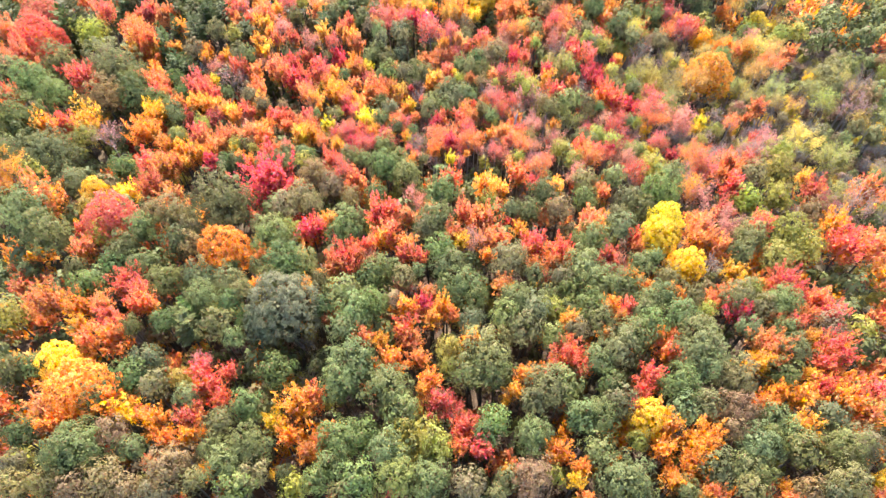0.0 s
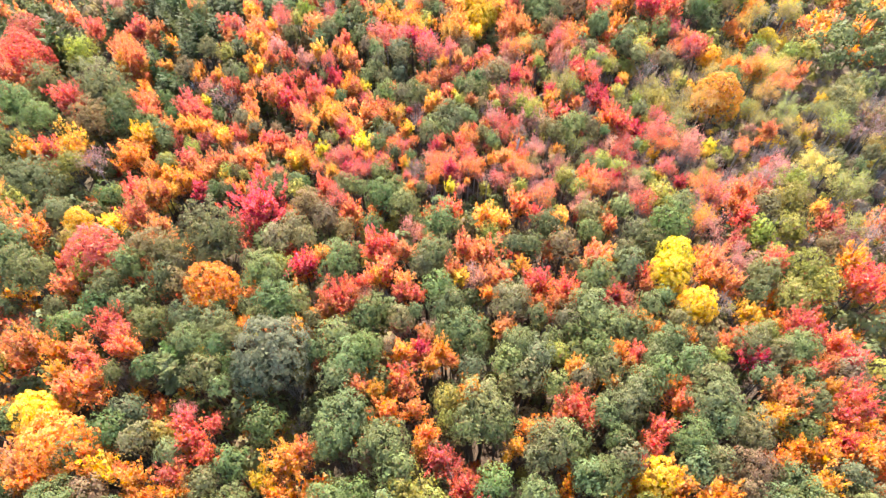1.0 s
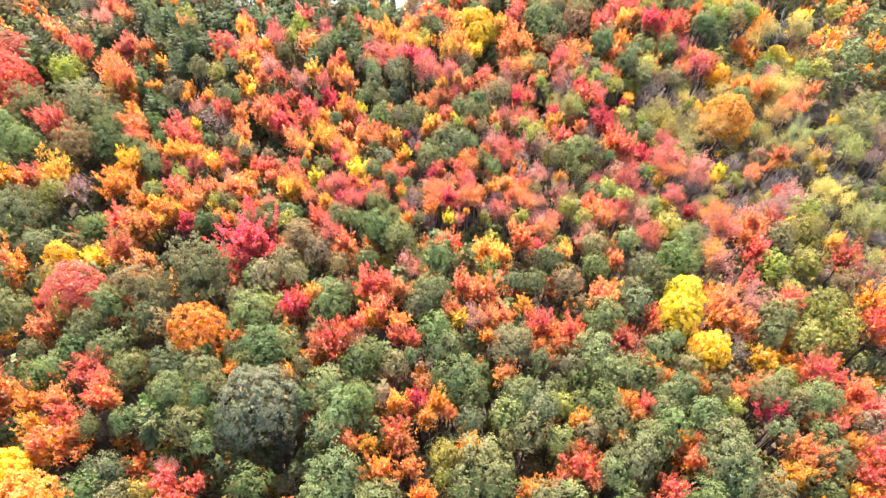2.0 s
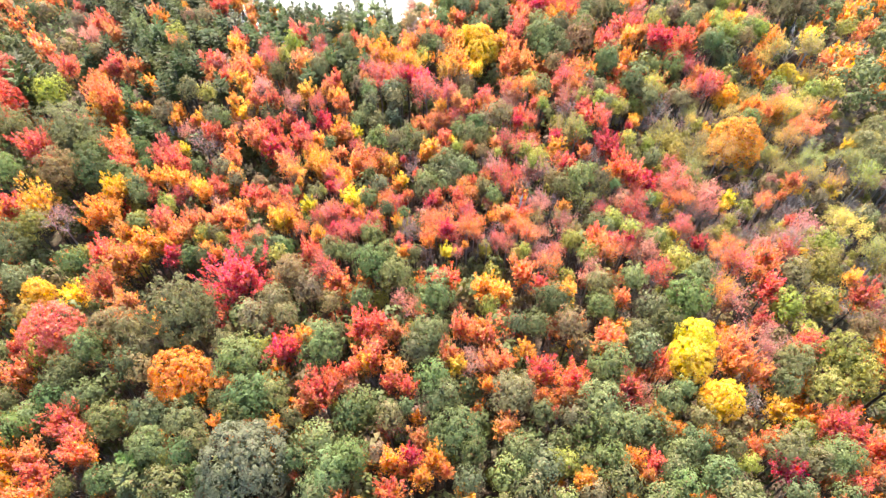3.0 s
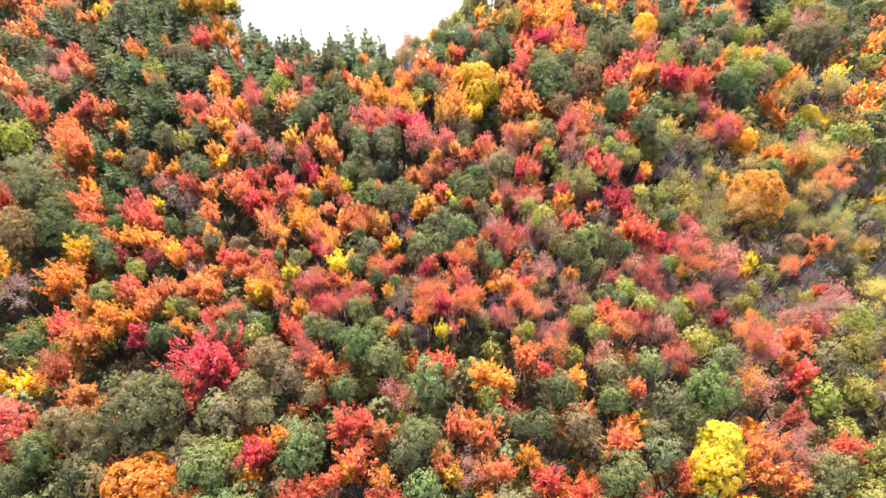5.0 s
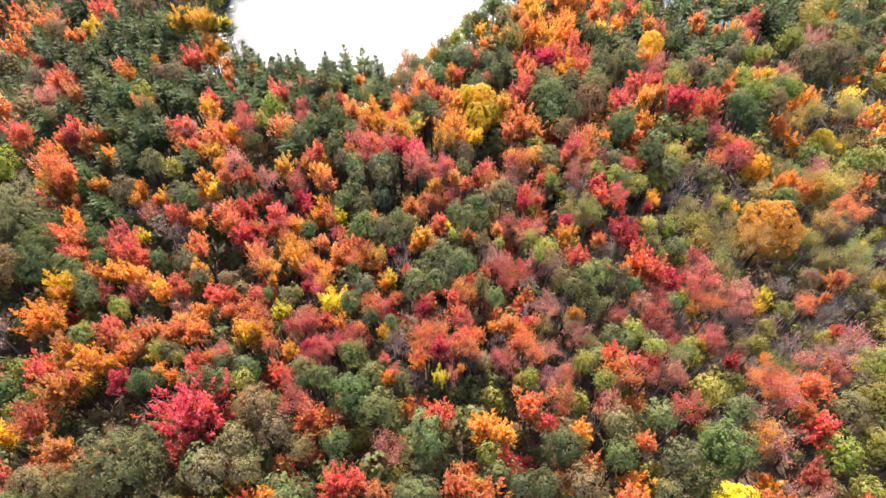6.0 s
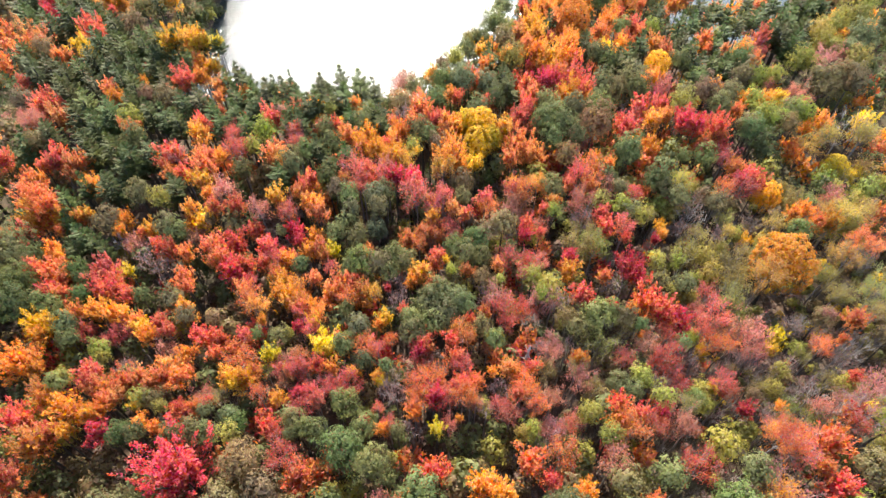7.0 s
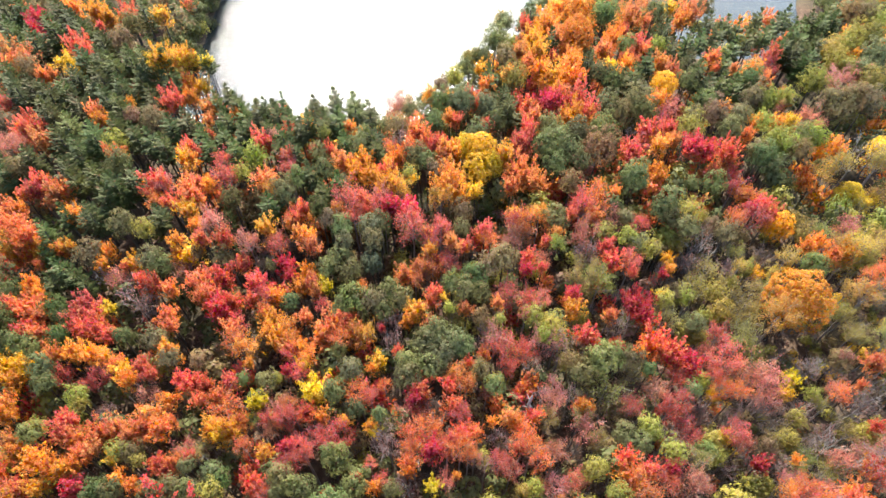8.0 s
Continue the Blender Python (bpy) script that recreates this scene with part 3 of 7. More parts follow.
tree("O", 3.6, 23.5, 14.5, 1.46)
tree("G", 39.7, 23.6, 14.5, 2.22)
tree("G", 42.0, 23.7, 14.5, 1.96)
tree("A", 25.5, 23.7, 14.5, 2.24)
tree("G", 8.5, 23.7, 14.5, 2.25)
tree("G", -24.1, 23.8, 14.5, 1.61)
tree("A", -41.4, 23.8, 14.5, 1.62)
tree("A", -31.2, 23.9, 14.5, 1.88)
tree("L", 19.5, 23.9, 13.5, 1.20)
tree("O", 33.0, 24.0, 14.5, 1.58)
tree("R", 1.5, 24.1, 14.5, 1.73)
tree("Y", -18.5, 24.3, 14.5, 1.35)
tree("A", 26.8, 24.3, 14.5, 1.32)
tree("A", 37.9, 24.5, 13.5, 0.67)
tree("G", 34.9, 24.6, 14.5, 1.72)
tree("R", -27.6, 24.6, 14.5, 1.63)
tree("T", -32.7, 24.8, 14.5, 1.09)
tree("R", 1.8, 25.0, 14.5, 1.21)
tree("Y", -34.6, 25.0, 14.5, 1.64)
tree("N", 29.3, 25.0, 14.5, 1.47)
tree("T", -43.4, 25.0, 14.5, 1.91)
tree("G", 4.5, 25.1, 14.5, 1.75)
tree("A", 22.4, 25.4, 14.5, 2.15)
tree("G", -5.3, 25.7, 14.5, 2.04)
tree("G", 13.7, 25.7, 14.5, 1.89)
tree("G", -21.9, 25.8, 14.5, 1.91)
tree("O", 15.4, 25.8, 14.5, 2.43)
tree("A", 37.1, 25.9, 14.5, 1.47)
tree("Y", 20.7, 26.0, 14.5, 2.02)
tree("G", -38.4, 26.2, 14.5, 1.66)
tree("A", -16.5, 26.3, 14.5, 2.33)
tree("G", 33.5, 26.4, 14.5, 1.75)
tree("A", -36.4, 26.5, 14.5, 2.35)
tree("G", 39.7, 26.6, 14.5, 1.89)
tree("R", -24.8, 26.6, 14.5, 1.38)
tree("G", -28.5, 26.8, 14.5, 1.38)
tree("N", 30.4, 26.9, 14.5, 2.31)
tree("r", 0.0, 26.9, 13.5, 1.39)
tree("G", 24.5, 27.0, 14.5, 1.77)
tree("A", -40.4, 27.1, 14.5, 3.35)
tree("R", -1.5, 27.1, 14.5, 1.65)
tree("T", -14.9, 27.3, 14.5, 1.52)
tree("T", 44.1, 27.4, 14.5, 1.76)
tree("G", 8.7, 27.4, 14.5, 1.51)
tree("R", 19.5, 27.5, 14.5, 0.96)
tree("A", -42.5, 27.7, 14.5, 1.82)
tree("G", 27.0, 27.7, 14.5, 1.64)
tree("G", 17.8, 27.7, 14.5, 2.06)
tree("Y", 5.8, 27.8, 13.5, 0.70)
tree("A", 33.1, 27.9, 14.5, 1.37)
tree("N", -32.6, 28.0, 14.5, 1.82)
tree("R", -26.8, 28.2, 14.5, 1.96)
tree("G", -6.8, 28.2, 14.5, 2.93)
tree("A", -3.1, 28.3, 14.5, 0.98)
tree("A", 42.2, 28.6, 14.5, 2.06)
tree("O", -35.3, 28.6, 14.5, 2.12)
tree("A", 6.7, 28.7, 14.5, 1.11)
tree("G", -12.3, 28.7, 14.5, 2.38)
tree("G", 10.3, 28.8, 14.5, 2.79)
tree("O", -48.7, 28.8, 14.5, 1.85)
tree("A", 37.6, 29.1, 14.5, 1.80)
tree("R", 20.7, 29.1, 14.5, 1.39)
tree("L", -30.3, 29.2, 13.5, 1.44)
tree("G", 12.2, 29.5, 14.5, 2.10)
tree("O", -46.5, 29.6, 14.5, 1.57)
tree("A", 35.4, 29.6, 14.5, 1.11)
tree("O", 17.2, 29.7, 14.5, 1.68)
tree("A", -2.5, 29.7, 14.5, 1.41)
tree("O", -19.4, 29.8, 14.5, 2.13)
tree("A", 41.5, 29.8, 14.5, 1.39)
tree("R", 43.3, 29.9, 14.5, 1.67)
tree("G", 24.8, 29.9, 14.5, 2.38)
tree("R", -24.8, 30.0, 14.5, 1.14)
tree("R", 46.1, 30.0, 14.5, 1.39)
tree("R", 40.4, 30.1, 14.5, 1.54)
tree("R", -28.0, 30.2, 14.5, 1.57)
tree("Y", -44.0, 30.4, 14.5, 2.16)
tree("G", 1.8, 30.5, 14.5, 1.99)
tree("G", 4.9, 30.6, 14.5, 2.13)
tree("O", -34.2, 30.7, 14.5, 1.87)
tree("A", 8.0, 30.7, 14.5, 1.28)
tree("G", -11.1, 30.8, 14.5, 3.15)
tree("G", 30.9, 30.8, 14.5, 2.26)
tree("Y", -6.4, 31.1, 13.5, 0.87)
tree("R", 22.0, 31.2, 14.5, 1.56)
tree("K", -28.4, 31.4, 13.5, 1.17)
tree("Y", 39.6, 31.5, 14.5, 0.99)
tree("R", 11.2, 31.5, 14.5, 1.43)
tree("T", 14.3, 31.6, 14.5, 1.43)
tree("L", -0.7, 31.6, 13.5, 1.16)
tree("O", 36.6, 31.7, 14.5, 1.85)
tree("G", 3.4, 32.0, 14.5, 3.17)
tree("A", -6.8, 32.0, 14.5, 1.73)
tree("G", 28.1, 32.1, 14.5, 2.00)
tree("G", 16.3, 32.4, 14.5, 1.87)
tree("T", -3.9, 32.4, 14.5, 1.30)
tree("R", 13.2, 33.0, 14.5, 2.32)
tree("A", 34.6, 33.0, 14.5, 1.73)
tree("T", 36.2, 33.1, 14.5, 1.30)
tree("R", 41.5, 33.3, 14.5, 1.44)
tree("T", -42.3, 33.4, 14.5, 1.38)
tree("L", -0.5, 33.8, 13.5, 1.63)
tree("G", 18.4, 33.9, 14.5, 2.48)
tree("T", -39.6, 34.0, 14.5, 2.14)
tree("G", -25.3, 34.0, 14.5, 1.38)
tree("T", 24.5, 34.1, 14.5, 1.60)
tree("G", 28.0, 34.2, 14.5, 2.92)
tree("A", -8.3, 34.4, 14.5, 1.00)
tree("G", 38.2, 34.6, 14.5, 2.19)
tree("T", -10.5, 34.6, 14.5, 1.50)
tree("R", 43.3, 34.7, 14.5, 2.48)
tree("T", -5.0, 34.8, 14.5, 1.50)
tree("T", 36.1, 34.9, 14.5, 2.49)
tree("T", 13.0, 35.0, 14.5, 0.87)
tree("A", 2.1, 35.1, 14.5, 1.62)
tree("O", -37.6, 35.2, 14.5, 1.27)
tree("G", 5.9, 35.2, 14.5, 1.25)
tree("G", 11.4, 35.5, 14.5, 1.50)
tree("A", -44.0, 35.5, 14.5, 1.28)
tree("G", -27.5, 35.6, 14.5, 2.16)
tree("G", -12.9, 35.6, 14.5, 1.77)
tree("H", -21.9, 35.8, 14.5, 2.55)
tree("G", 20.7, 35.8, 14.5, 2.12)
tree("R", -5.7, 35.9, 14.5, 1.77)
tree("O", -33.9, 35.9, 14.5, 1.54)
tree("F", -31.6, 36.0, 14.5, 2.18)
tree("T", 35.1, 36.1, 14.5, 1.49)
tree("A", 23.5, 36.2, 14.5, 1.25)
tree("A", 17.5, 36.2, 14.5, 1.00)
tree("T", 25.4, 36.3, 14.5, 0.88)
tree("A", 41.1, 36.3, 14.5, 1.37)
tree("G", 8.2, 36.4, 14.5, 2.15)
tree("R", -41.0, 36.5, 14.5, 1.55)
tree("L", -52.9, 36.5, 13.8, 1.90)
tree("G", 27.9, 36.6, 14.5, 2.13)
tree("G", 14.3, 36.6, 14.5, 1.39)
tree("G", 29.6, 36.7, 14.5, 1.26)
tree("O", -25.0, 36.8, 14.5, 1.29)
tree("C", 35.0, 36.9, 13.5, 0.76)
tree("G", 38.4, 37.0, 14.5, 1.76)
tree("G", 2.1, 37.3, 14.5, 1.54)
tree("G", -11.8, 37.3, 14.5, 2.32)
tree("G", 34.2, 37.4, 14.5, 1.52)
tree("T", -15.4, 37.5, 13.5, 0.65)
tree("G", 23.2, 37.5, 14.5, 1.91)
tree("A", -2.5, 37.7, 14.5, 1.29)
tree("F", -31.7, 37.7, 14.5, 1.43)
tree("A", 34.2, 37.7, 13.5, 0.77)
tree("A", 13.8, 37.7, 14.5, 1.15)
tree("A", -44.9, 37.8, 14.5, 1.71)
tree("G", 17.2, 37.8, 14.5, 1.79)
tree("G", 6.0, 38.0, 14.5, 1.93)
tree("A", 13.6, 38.0, 14.5, 1.28)
tree("H", -20.2, 38.1, 14.5, 4.30)
tree("T", -0.2, 38.3, 14.5, 0.91)
tree("A", -37.4, 38.4, 13.5, 0.53)
tree("T", -42.5, 38.4, 14.5, 1.45)
tree("R", 40.0, 38.4, 14.5, 1.40)
tree("N", 44.3, 38.5, 13.3, 2.07)
tree("T", 19.8, 38.5, 14.5, 1.16)
tree("T", -4.3, 38.5, 13.5, 0.79)
tree("R", -38.5, 38.6, 14.5, 1.32)
tree("T", -37.3, 38.6, 14.5, 1.72)
tree("L", -29.5, 38.7, 13.5, 1.07)
tree("G", 26.8, 38.8, 14.5, 1.93)
tree("O", -15.8, 38.9, 14.5, 1.44)
tree("T", 38.0, 38.9, 14.5, 1.03)
tree("T", -49.8, 39.0, 13.7, 2.58)
tree("O", -26.9, 39.0, 14.5, 1.58)
tree("G", -10.0, 39.1, 14.5, 2.36)
tree("G", 22.5, 39.2, 14.5, 1.55)
tree("A", -6.0, 39.2, 14.5, 1.70)
tree("G", 9.5, 39.2, 14.5, 1.95)
tree("A", -1.4, 39.4, 14.5, 1.44)
tree("G", -30.6, 39.5, 14.5, 2.26)
tree("C", 34.1, 39.6, 14.5, 1.68)
tree("C", -3.7, 39.6, 14.5, 1.31)
tree("T", 42.2, 39.6, 14.5, 1.03)
tree("L", 11.9, 39.7, 13.5, 1.72)
tree("N", -7.2, 39.8, 14.5, 1.06)
tree("R", 20.9, 40.0, 14.5, 1.17)
tree("G", 16.4, 40.1, 14.5, 1.96)
tree("O", 2.6, 40.2, 14.5, 1.45)
tree("A", 18.7, 40.2, 14.5, 1.18)
tree("G", -25.8, 40.3, 14.5, 1.60)
tree("G", 36.8, 40.3, 14.5, 1.56)
tree("G", 7.2, 40.3, 14.5, 2.37)
tree("L", 30.5, 40.4, 13.5, 1.06)
tree("R", 45.8, 40.6, 13.3, 1.90)
tree("R", -38.8, 40.7, 14.5, 1.35)
tree("G", -13.8, 40.7, 14.5, 2.14)
tree("O", -45.5, 40.7, 14.5, 1.76)
tree("G", 23.4, 40.9, 14.5, 1.58)
tree("G", 39.3, 41.0, 14.5, 2.36)
tree("G", 34.3, 41.4, 14.5, 2.24)
tree("T", 41.4, 41.4, 13.5, 0.67)
tree("T", -3.1, 42.1, 13.0, 1.37)
tree("G", 25.3, 42.2, 13.0, 2.31)
tree("G", 11.6, 42.3, 13.0, 1.37)
tree("G", 29.4, 42.4, 13.0, 1.90)
tree("G", -36.5, 42.4, 13.0, 2.37)
tree("T", 31.8, 42.5, 13.0, 1.22)
tree("R", -41.3, 42.5, 13.0, 2.52)
tree("O", 1.1, 42.5, 13.0, 3.03)
tree("A", 28.0, 42.6, 13.0, 1.09)
tree("G", -28.6, 42.7, 13.0, 2.23)
tree("G", -45.4, 42.7, 13.0, 1.69)
tree("T", 45.2, 43.0, 13.0, 1.77)
tree("A", -18.8, 43.0, 13.0, 1.12)
tree("O", -1.0, 43.1, 13.0, 1.66)
tree("A", -25.0, 43.1, 13.0, 0.98)
tree("T", 33.8, 43.1, 13.0, 1.64)
tree("G", -31.8, 43.2, 13.0, 2.25)
tree("A", 27.1, 43.5, 13.0, 1.24)
tree("G", -23.5, 43.5, 13.0, 1.69)
tree("r", -6.6, 43.6, 12.0, 1.13)
tree("T", 6.0, 43.7, 13.0, 1.53)
tree("G", 14.8, 43.7, 13.0, 2.08)
tree("O", -17.1, 43.8, 13.0, 1.26)
tree("R", 42.9, 43.8, 13.0, 1.51)
tree("G", 18.4, 43.8, 13.0, 2.49)
tree("G", 21.5, 43.9, 13.0, 2.08)
tree("A", 23.9, 44.0, 13.0, 1.11)
tree("N", -6.6, 44.2, 13.0, 1.54)
tree("O", -10.9, 44.3, 13.0, 1.69)
tree("O", -48.9, 44.5, 13.0, 1.43)
tree("L", 37.7, 44.6, 12.0, 1.82)
tree("O", -44.1, 44.7, 13.0, 1.72)
tree("G", -40.1, 44.9, 13.0, 2.15)
tree("G", 13.7, 44.9, 13.0, 1.82)
tree("R", 41.3, 45.0, 13.0, 2.36)
tree("A", 22.6, 45.3, 13.0, 1.26)
tree("O", -28.7, 45.3, 13.0, 1.00)
tree("G", -9.8, 45.4, 13.0, 1.99)
tree("G", -25.6, 45.4, 13.0, 1.15)
tree("G", 27.2, 45.4, 13.0, 1.54)
tree("G", 10.1, 45.4, 13.0, 1.41)
tree("G", -4.8, 45.5, 13.0, 1.00)
tree("G", -21.8, 45.6, 13.0, 2.72)
tree("T", -15.9, 45.8, 13.0, 1.57)
tree("R", 11.5, 46.0, 12.0, 0.86)
tree("G", -1.8, 46.3, 13.0, 1.43)
tree("G", 16.3, 46.3, 13.0, 2.84)
tree("G", -19.5, 46.3, 13.0, 1.73)
tree("Y", 35.8, 46.7, 13.0, 1.56)
tree("G", -44.1, 46.8, 13.0, 1.75)
tree("G", -0.5, 47.1, 13.0, 1.87)
tree("R", -14.5, 47.2, 13.0, 2.61)
tree("G", 23.9, 47.3, 13.0, 1.72)
tree("G", 7.0, 47.3, 13.0, 2.59)
tree("T", 10.2, 47.5, 13.0, 1.01)
tree("T", -25.2, 47.5, 13.0, 1.17)
tree("Y", 29.9, 47.5, 13.0, 2.29)
tree("T", 12.7, 47.6, 13.0, 1.44)
tree("R", -5.0, 47.9, 13.0, 1.31)
tree("K", 21.2, 48.0, 12.0, 1.60)
tree("A", -30.4, 48.0, 13.0, 3.68)
tree("T", -49.3, 48.0, 13.0, 2.07)
tree("B", 33.2, 48.1, 12.0, 1.45)
tree("Y", 28.5, 48.2, 13.0, 1.29)
tree("K", -11.6, 48.2, 12.0, 1.03)
tree("R", -7.0, 48.2, 13.0, 1.17)
tree("O", -43.8, 48.2, 13.0, 2.22)
tree("R", 19.8, 48.5, 13.0, 1.88)
tree("T", 43.4, 48.5, 12.0, 0.87)
tree("N", -35.3, 48.6, 13.0, 1.78)
tree("A", 4.2, 48.6, 13.0, 1.02)
tree("T", -13.5, 48.7, 13.0, 1.32)
tree("G", 26.1, 48.8, 13.0, 1.16)
tree("G", -54.1, 49.0, 13.6, 2.78)
tree("G", -2.2, 49.1, 13.0, 2.06)
tree("O", -37.2, 49.2, 13.0, 2.09)
tree("R", 13.8, 49.3, 13.0, 2.19)
tree("T", -6.5, 49.7, 13.0, 1.48)
tree("R", -11.7, 49.8, 13.0, 1.19)
tree("L", 42.6, 49.9, 12.0, 2.35)
tree("G", 37.7, 49.9, 13.0, 1.75)
tree("R", 10.4, 50.3, 13.0, 2.07)
tree("G", -24.3, 50.5, 13.0, 3.00)
tree("T", 24.0, 50.8, 13.0, 1.03)
tree("L", -48.5, 50.9, 12.0, 1.69)
tree("R", -51.1, 51.0, 13.0, 1.07)
tree("A", -9.9, 51.0, 13.0, 1.35)
tree("Y", 0.6, 51.0, 13.0, 1.19)
tree("T", 4.2, 51.2, 13.0, 1.49)
tree("T", 35.0, 51.2, 13.0, 1.77)
tree("G", -42.7, 51.3, 13.0, 2.28)
tree("K", 2.6, 51.3, 12.0, 1.66)
tree("O", -42.1, 51.3, 13.0, 1.52)
tree("A", -6.3, 51.3, 12.0, 0.76)
tree("G", 18.2, 51.3, 13.0, 2.53)
tree("L", 47.1, 51.5, 12.0, 2.09)
tree("R", 51.6, 51.5, 13.4, 2.91)
tree("T", 55.2, 51.5, 13.6, 2.73)
tree("G", -36.1, 51.5, 13.0, 1.67)
tree("T", 5.9, 51.6, 13.0, 1.35)
tree("T", -9.3, 51.8, 13.0, 2.11)
tree("T", -0.4, 52.1, 13.0, 1.66)
tree("C", -19.7, 52.1, 13.0, 1.98)
tree("R", 23.9, 52.3, 13.0, 1.35)
tree("A", 9.6, 52.3, 12.0, 0.91)
tree("G", -15.1, 52.3, 13.0, 2.43)
tree("Y", 27.2, 52.4, 13.0, 2.54)
tree("T", 32.8, 52.6, 13.0, 1.95)
tree("L", -22.8, 52.6, 12.0, 1.39)
tree("G", -26.9, 52.6, 13.0, 1.38)
tree("G", -4.1, 52.7, 13.0, 1.82)
tree("G", 39.3, 52.8, 13.0, 2.24)
tree("R", -19.2, 52.9, 13.0, 1.38)
tree("G", -59.2, 53.1, 13.3, 3.83)
tree("A", 8.6, 53.2, 13.0, 1.21)
tree("R", -8.8, 53.3, 13.0, 1.07)
tree("R", -47.8, 53.4, 13.0, 3.57)
tree("L", 45.9, 53.7, 12.0, 3.04)
tree("G", 22.5, 53.7, 13.0, 1.97)
tree("N", -38.9, 53.8, 13.0, 2.33)
tree("Y", 29.5, 54.0, 13.0, 1.52)
tree("O", -5.6, 54.0, 12.0, 0.78)
tree("A", -17.7, 54.2, 13.0, 1.24)
tree("G", -14.4, 54.3, 13.0, 1.70)
tree("G", -2.8, 54.3, 13.0, 2.46)
tree("N", -42.0, 54.4, 13.0, 1.72)
tree("K", 35.7, 54.8, 12.0, 2.62)
tree("T", 33.4, 54.9, 13.0, 2.29)
tree("T", -6.9, 55.0, 13.0, 1.55)
tree("T", 3.9, 55.0, 13.0, 2.16)
tree("A", 51.0, 55.1, 13.8, 2.08)
tree("Y", 28.5, 55.1, 13.0, 2.61)
tree("T", 18.1, 55.1, 13.0, 2.00)
tree("R", 41.7, 55.2, 13.0, 1.68)
tree("R", -10.8, 55.6, 13.0, 2.19)
tree("O", -32.8, 56.0, 13.0, 4.58)
tree("T", 0.9, 56.0, 13.0, 1.72)
tree("G", 22.3, 56.1, 13.0, 1.39)
tree("R", -9.1, 56.1, 13.0, 1.57)
tree("A", 3.3, 56.1, 13.0, 1.09)
tree("O", 7.7, 56.3, 13.0, 1.41)
tree("N", -24.1, 56.3, 13.0, 2.05)
tree("L", -52.9, 56.3, 12.0, 1.45)
tree("O", 10.1, 56.4, 13.0, 1.72)
tree("N", -20.3, 56.5, 13.0, 1.58)
tree("N", 14.2, 56.5, 13.0, 2.03)
tree("T", -59.2, 57.1, 13.0, 3.15)
tree("O", 25.9, 57.4, 13.0, 1.88)
tree("T", -40.5, 57.8, 13.0, 1.93)
tree("N", 49.7, 57.9, 13.0, 1.87)
tree("B", 55.6, 58.4, 13.8, 2.58)
tree("R", 38.2, 59.2, 11.5, 1.61)
tree("Y", -48.4, 59.5, 11.5, 1.66)
tree("N", -22.7, 59.5, 11.5, 2.14)
tree("Y", -53.3, 59.7, 11.5, 2.00)
tree("N", -15.4, 59.8, 11.5, 1.48)
tree("G", 18.4, 60.2, 11.5, 1.80)
tree("L", 4.5, 60.4, 10.5, 1.49)
tree("O", -11.9, 60.4, 11.5, 1.65)
tree("K", -6.1, 60.4, 10.5, 1.83)
tree("G", 24.8, 60.4, 11.5, 1.96)
tree("O", 12.7, 60.9, 11.5, 2.47)
tree("G", -56.9, 61.0, 11.5, 2.36)
tree("G", -2.5, 61.2, 11.5, 2.65)
tree("a", -65.5, 61.2, 13.4, 2.50)
tree("K", 53.9, 61.3, 10.5, 1.65)
tree("R", -45.8, 61.4, 11.5, 2.36)
tree("N", -18.6, 61.5, 11.5, 2.17)
tree("G", 29.3, 61.5, 11.5, 3.29)
tree("l", 54.3, 61.6, 13.0, 1.35)
tree("L", 42.6, 61.8, 10.5, 2.16)
tree("T", 58.7, 62.0, 13.9, 2.15)
tree("T", 21.5, 62.1, 11.5, 1.33)
tree("A", 6.3, 62.4, 11.5, 1.50)
tree("L", -63.0, 62.4, 12.8, 2.11)
tree("A", 14.3, 62.7, 11.5, 1.67)
tree("L", 47.3, 62.8, 10.5, 2.17)
tree("K", 35.7, 62.9, 10.5, 2.01)
tree("T", -15.2, 63.0, 11.5, 2.03)
tree("A", 4.1, 63.2, 11.5, 1.85)
tree("M", -28.4, 63.4, 11.5, 4.43)
tree("a", 34.1, 63.4, 11.5, 1.67)
tree("R", 52.5, 63.7, 11.5, 1.99)
tree("N", 18.8, 63.8, 11.5, 2.02)
tree("R", 11.1, 63.9, 11.5, 1.18)
tree("N", -21.4, 64.1, 11.5, 2.39)
tree("R", -1.1, 64.4, 11.5, 1.87)
tree("O", -50.9, 64.5, 11.5, 1.90)
tree("R", 40.9, 64.6, 11.5, 1.85)
tree("G", -7.9, 64.6, 11.5, 2.22)
tree("r", -17.3, 64.8, 11.5, 1.72)
tree("G", 23.4, 64.9, 11.5, 1.86)
tree("T", -45.0, 65.2, 11.5, 2.09)
tree("O", -68.8, 65.2, 13.5, 2.60)
tree("G", 61.8, 65.4, 12.6, 0.85)
tree("l", 62.2, 65.5, 12.8, 1.01)
tree("G", 32.4, 65.7, 11.5, 1.87)
tree("G", -63.1, 65.7, 11.5, 5.06)
tree("T", 9.0, 65.7, 11.5, 1.89)
tree("r", 26.5, 65.9, 11.5, 1.88)
tree("G", -11.1, 66.0, 11.5, 2.59)
tree("K", 34.3, 66.0, 10.5, 1.38)
tree("K", 18.2, 66.4, 10.5, 1.74)
tree("A", 52.1, 66.4, 11.5, 1.19)
tree("T", 40.0, 66.4, 11.5, 1.19)
tree("T", -44.4, 66.5, 11.0, 1.49)
tree("G", 44.5, 66.6, 11.5, 1.88)
tree("O", -35.9, 66.8, 11.0, 1.48)
tree("t", 12.4, 66.8, 11.5, 1.73)
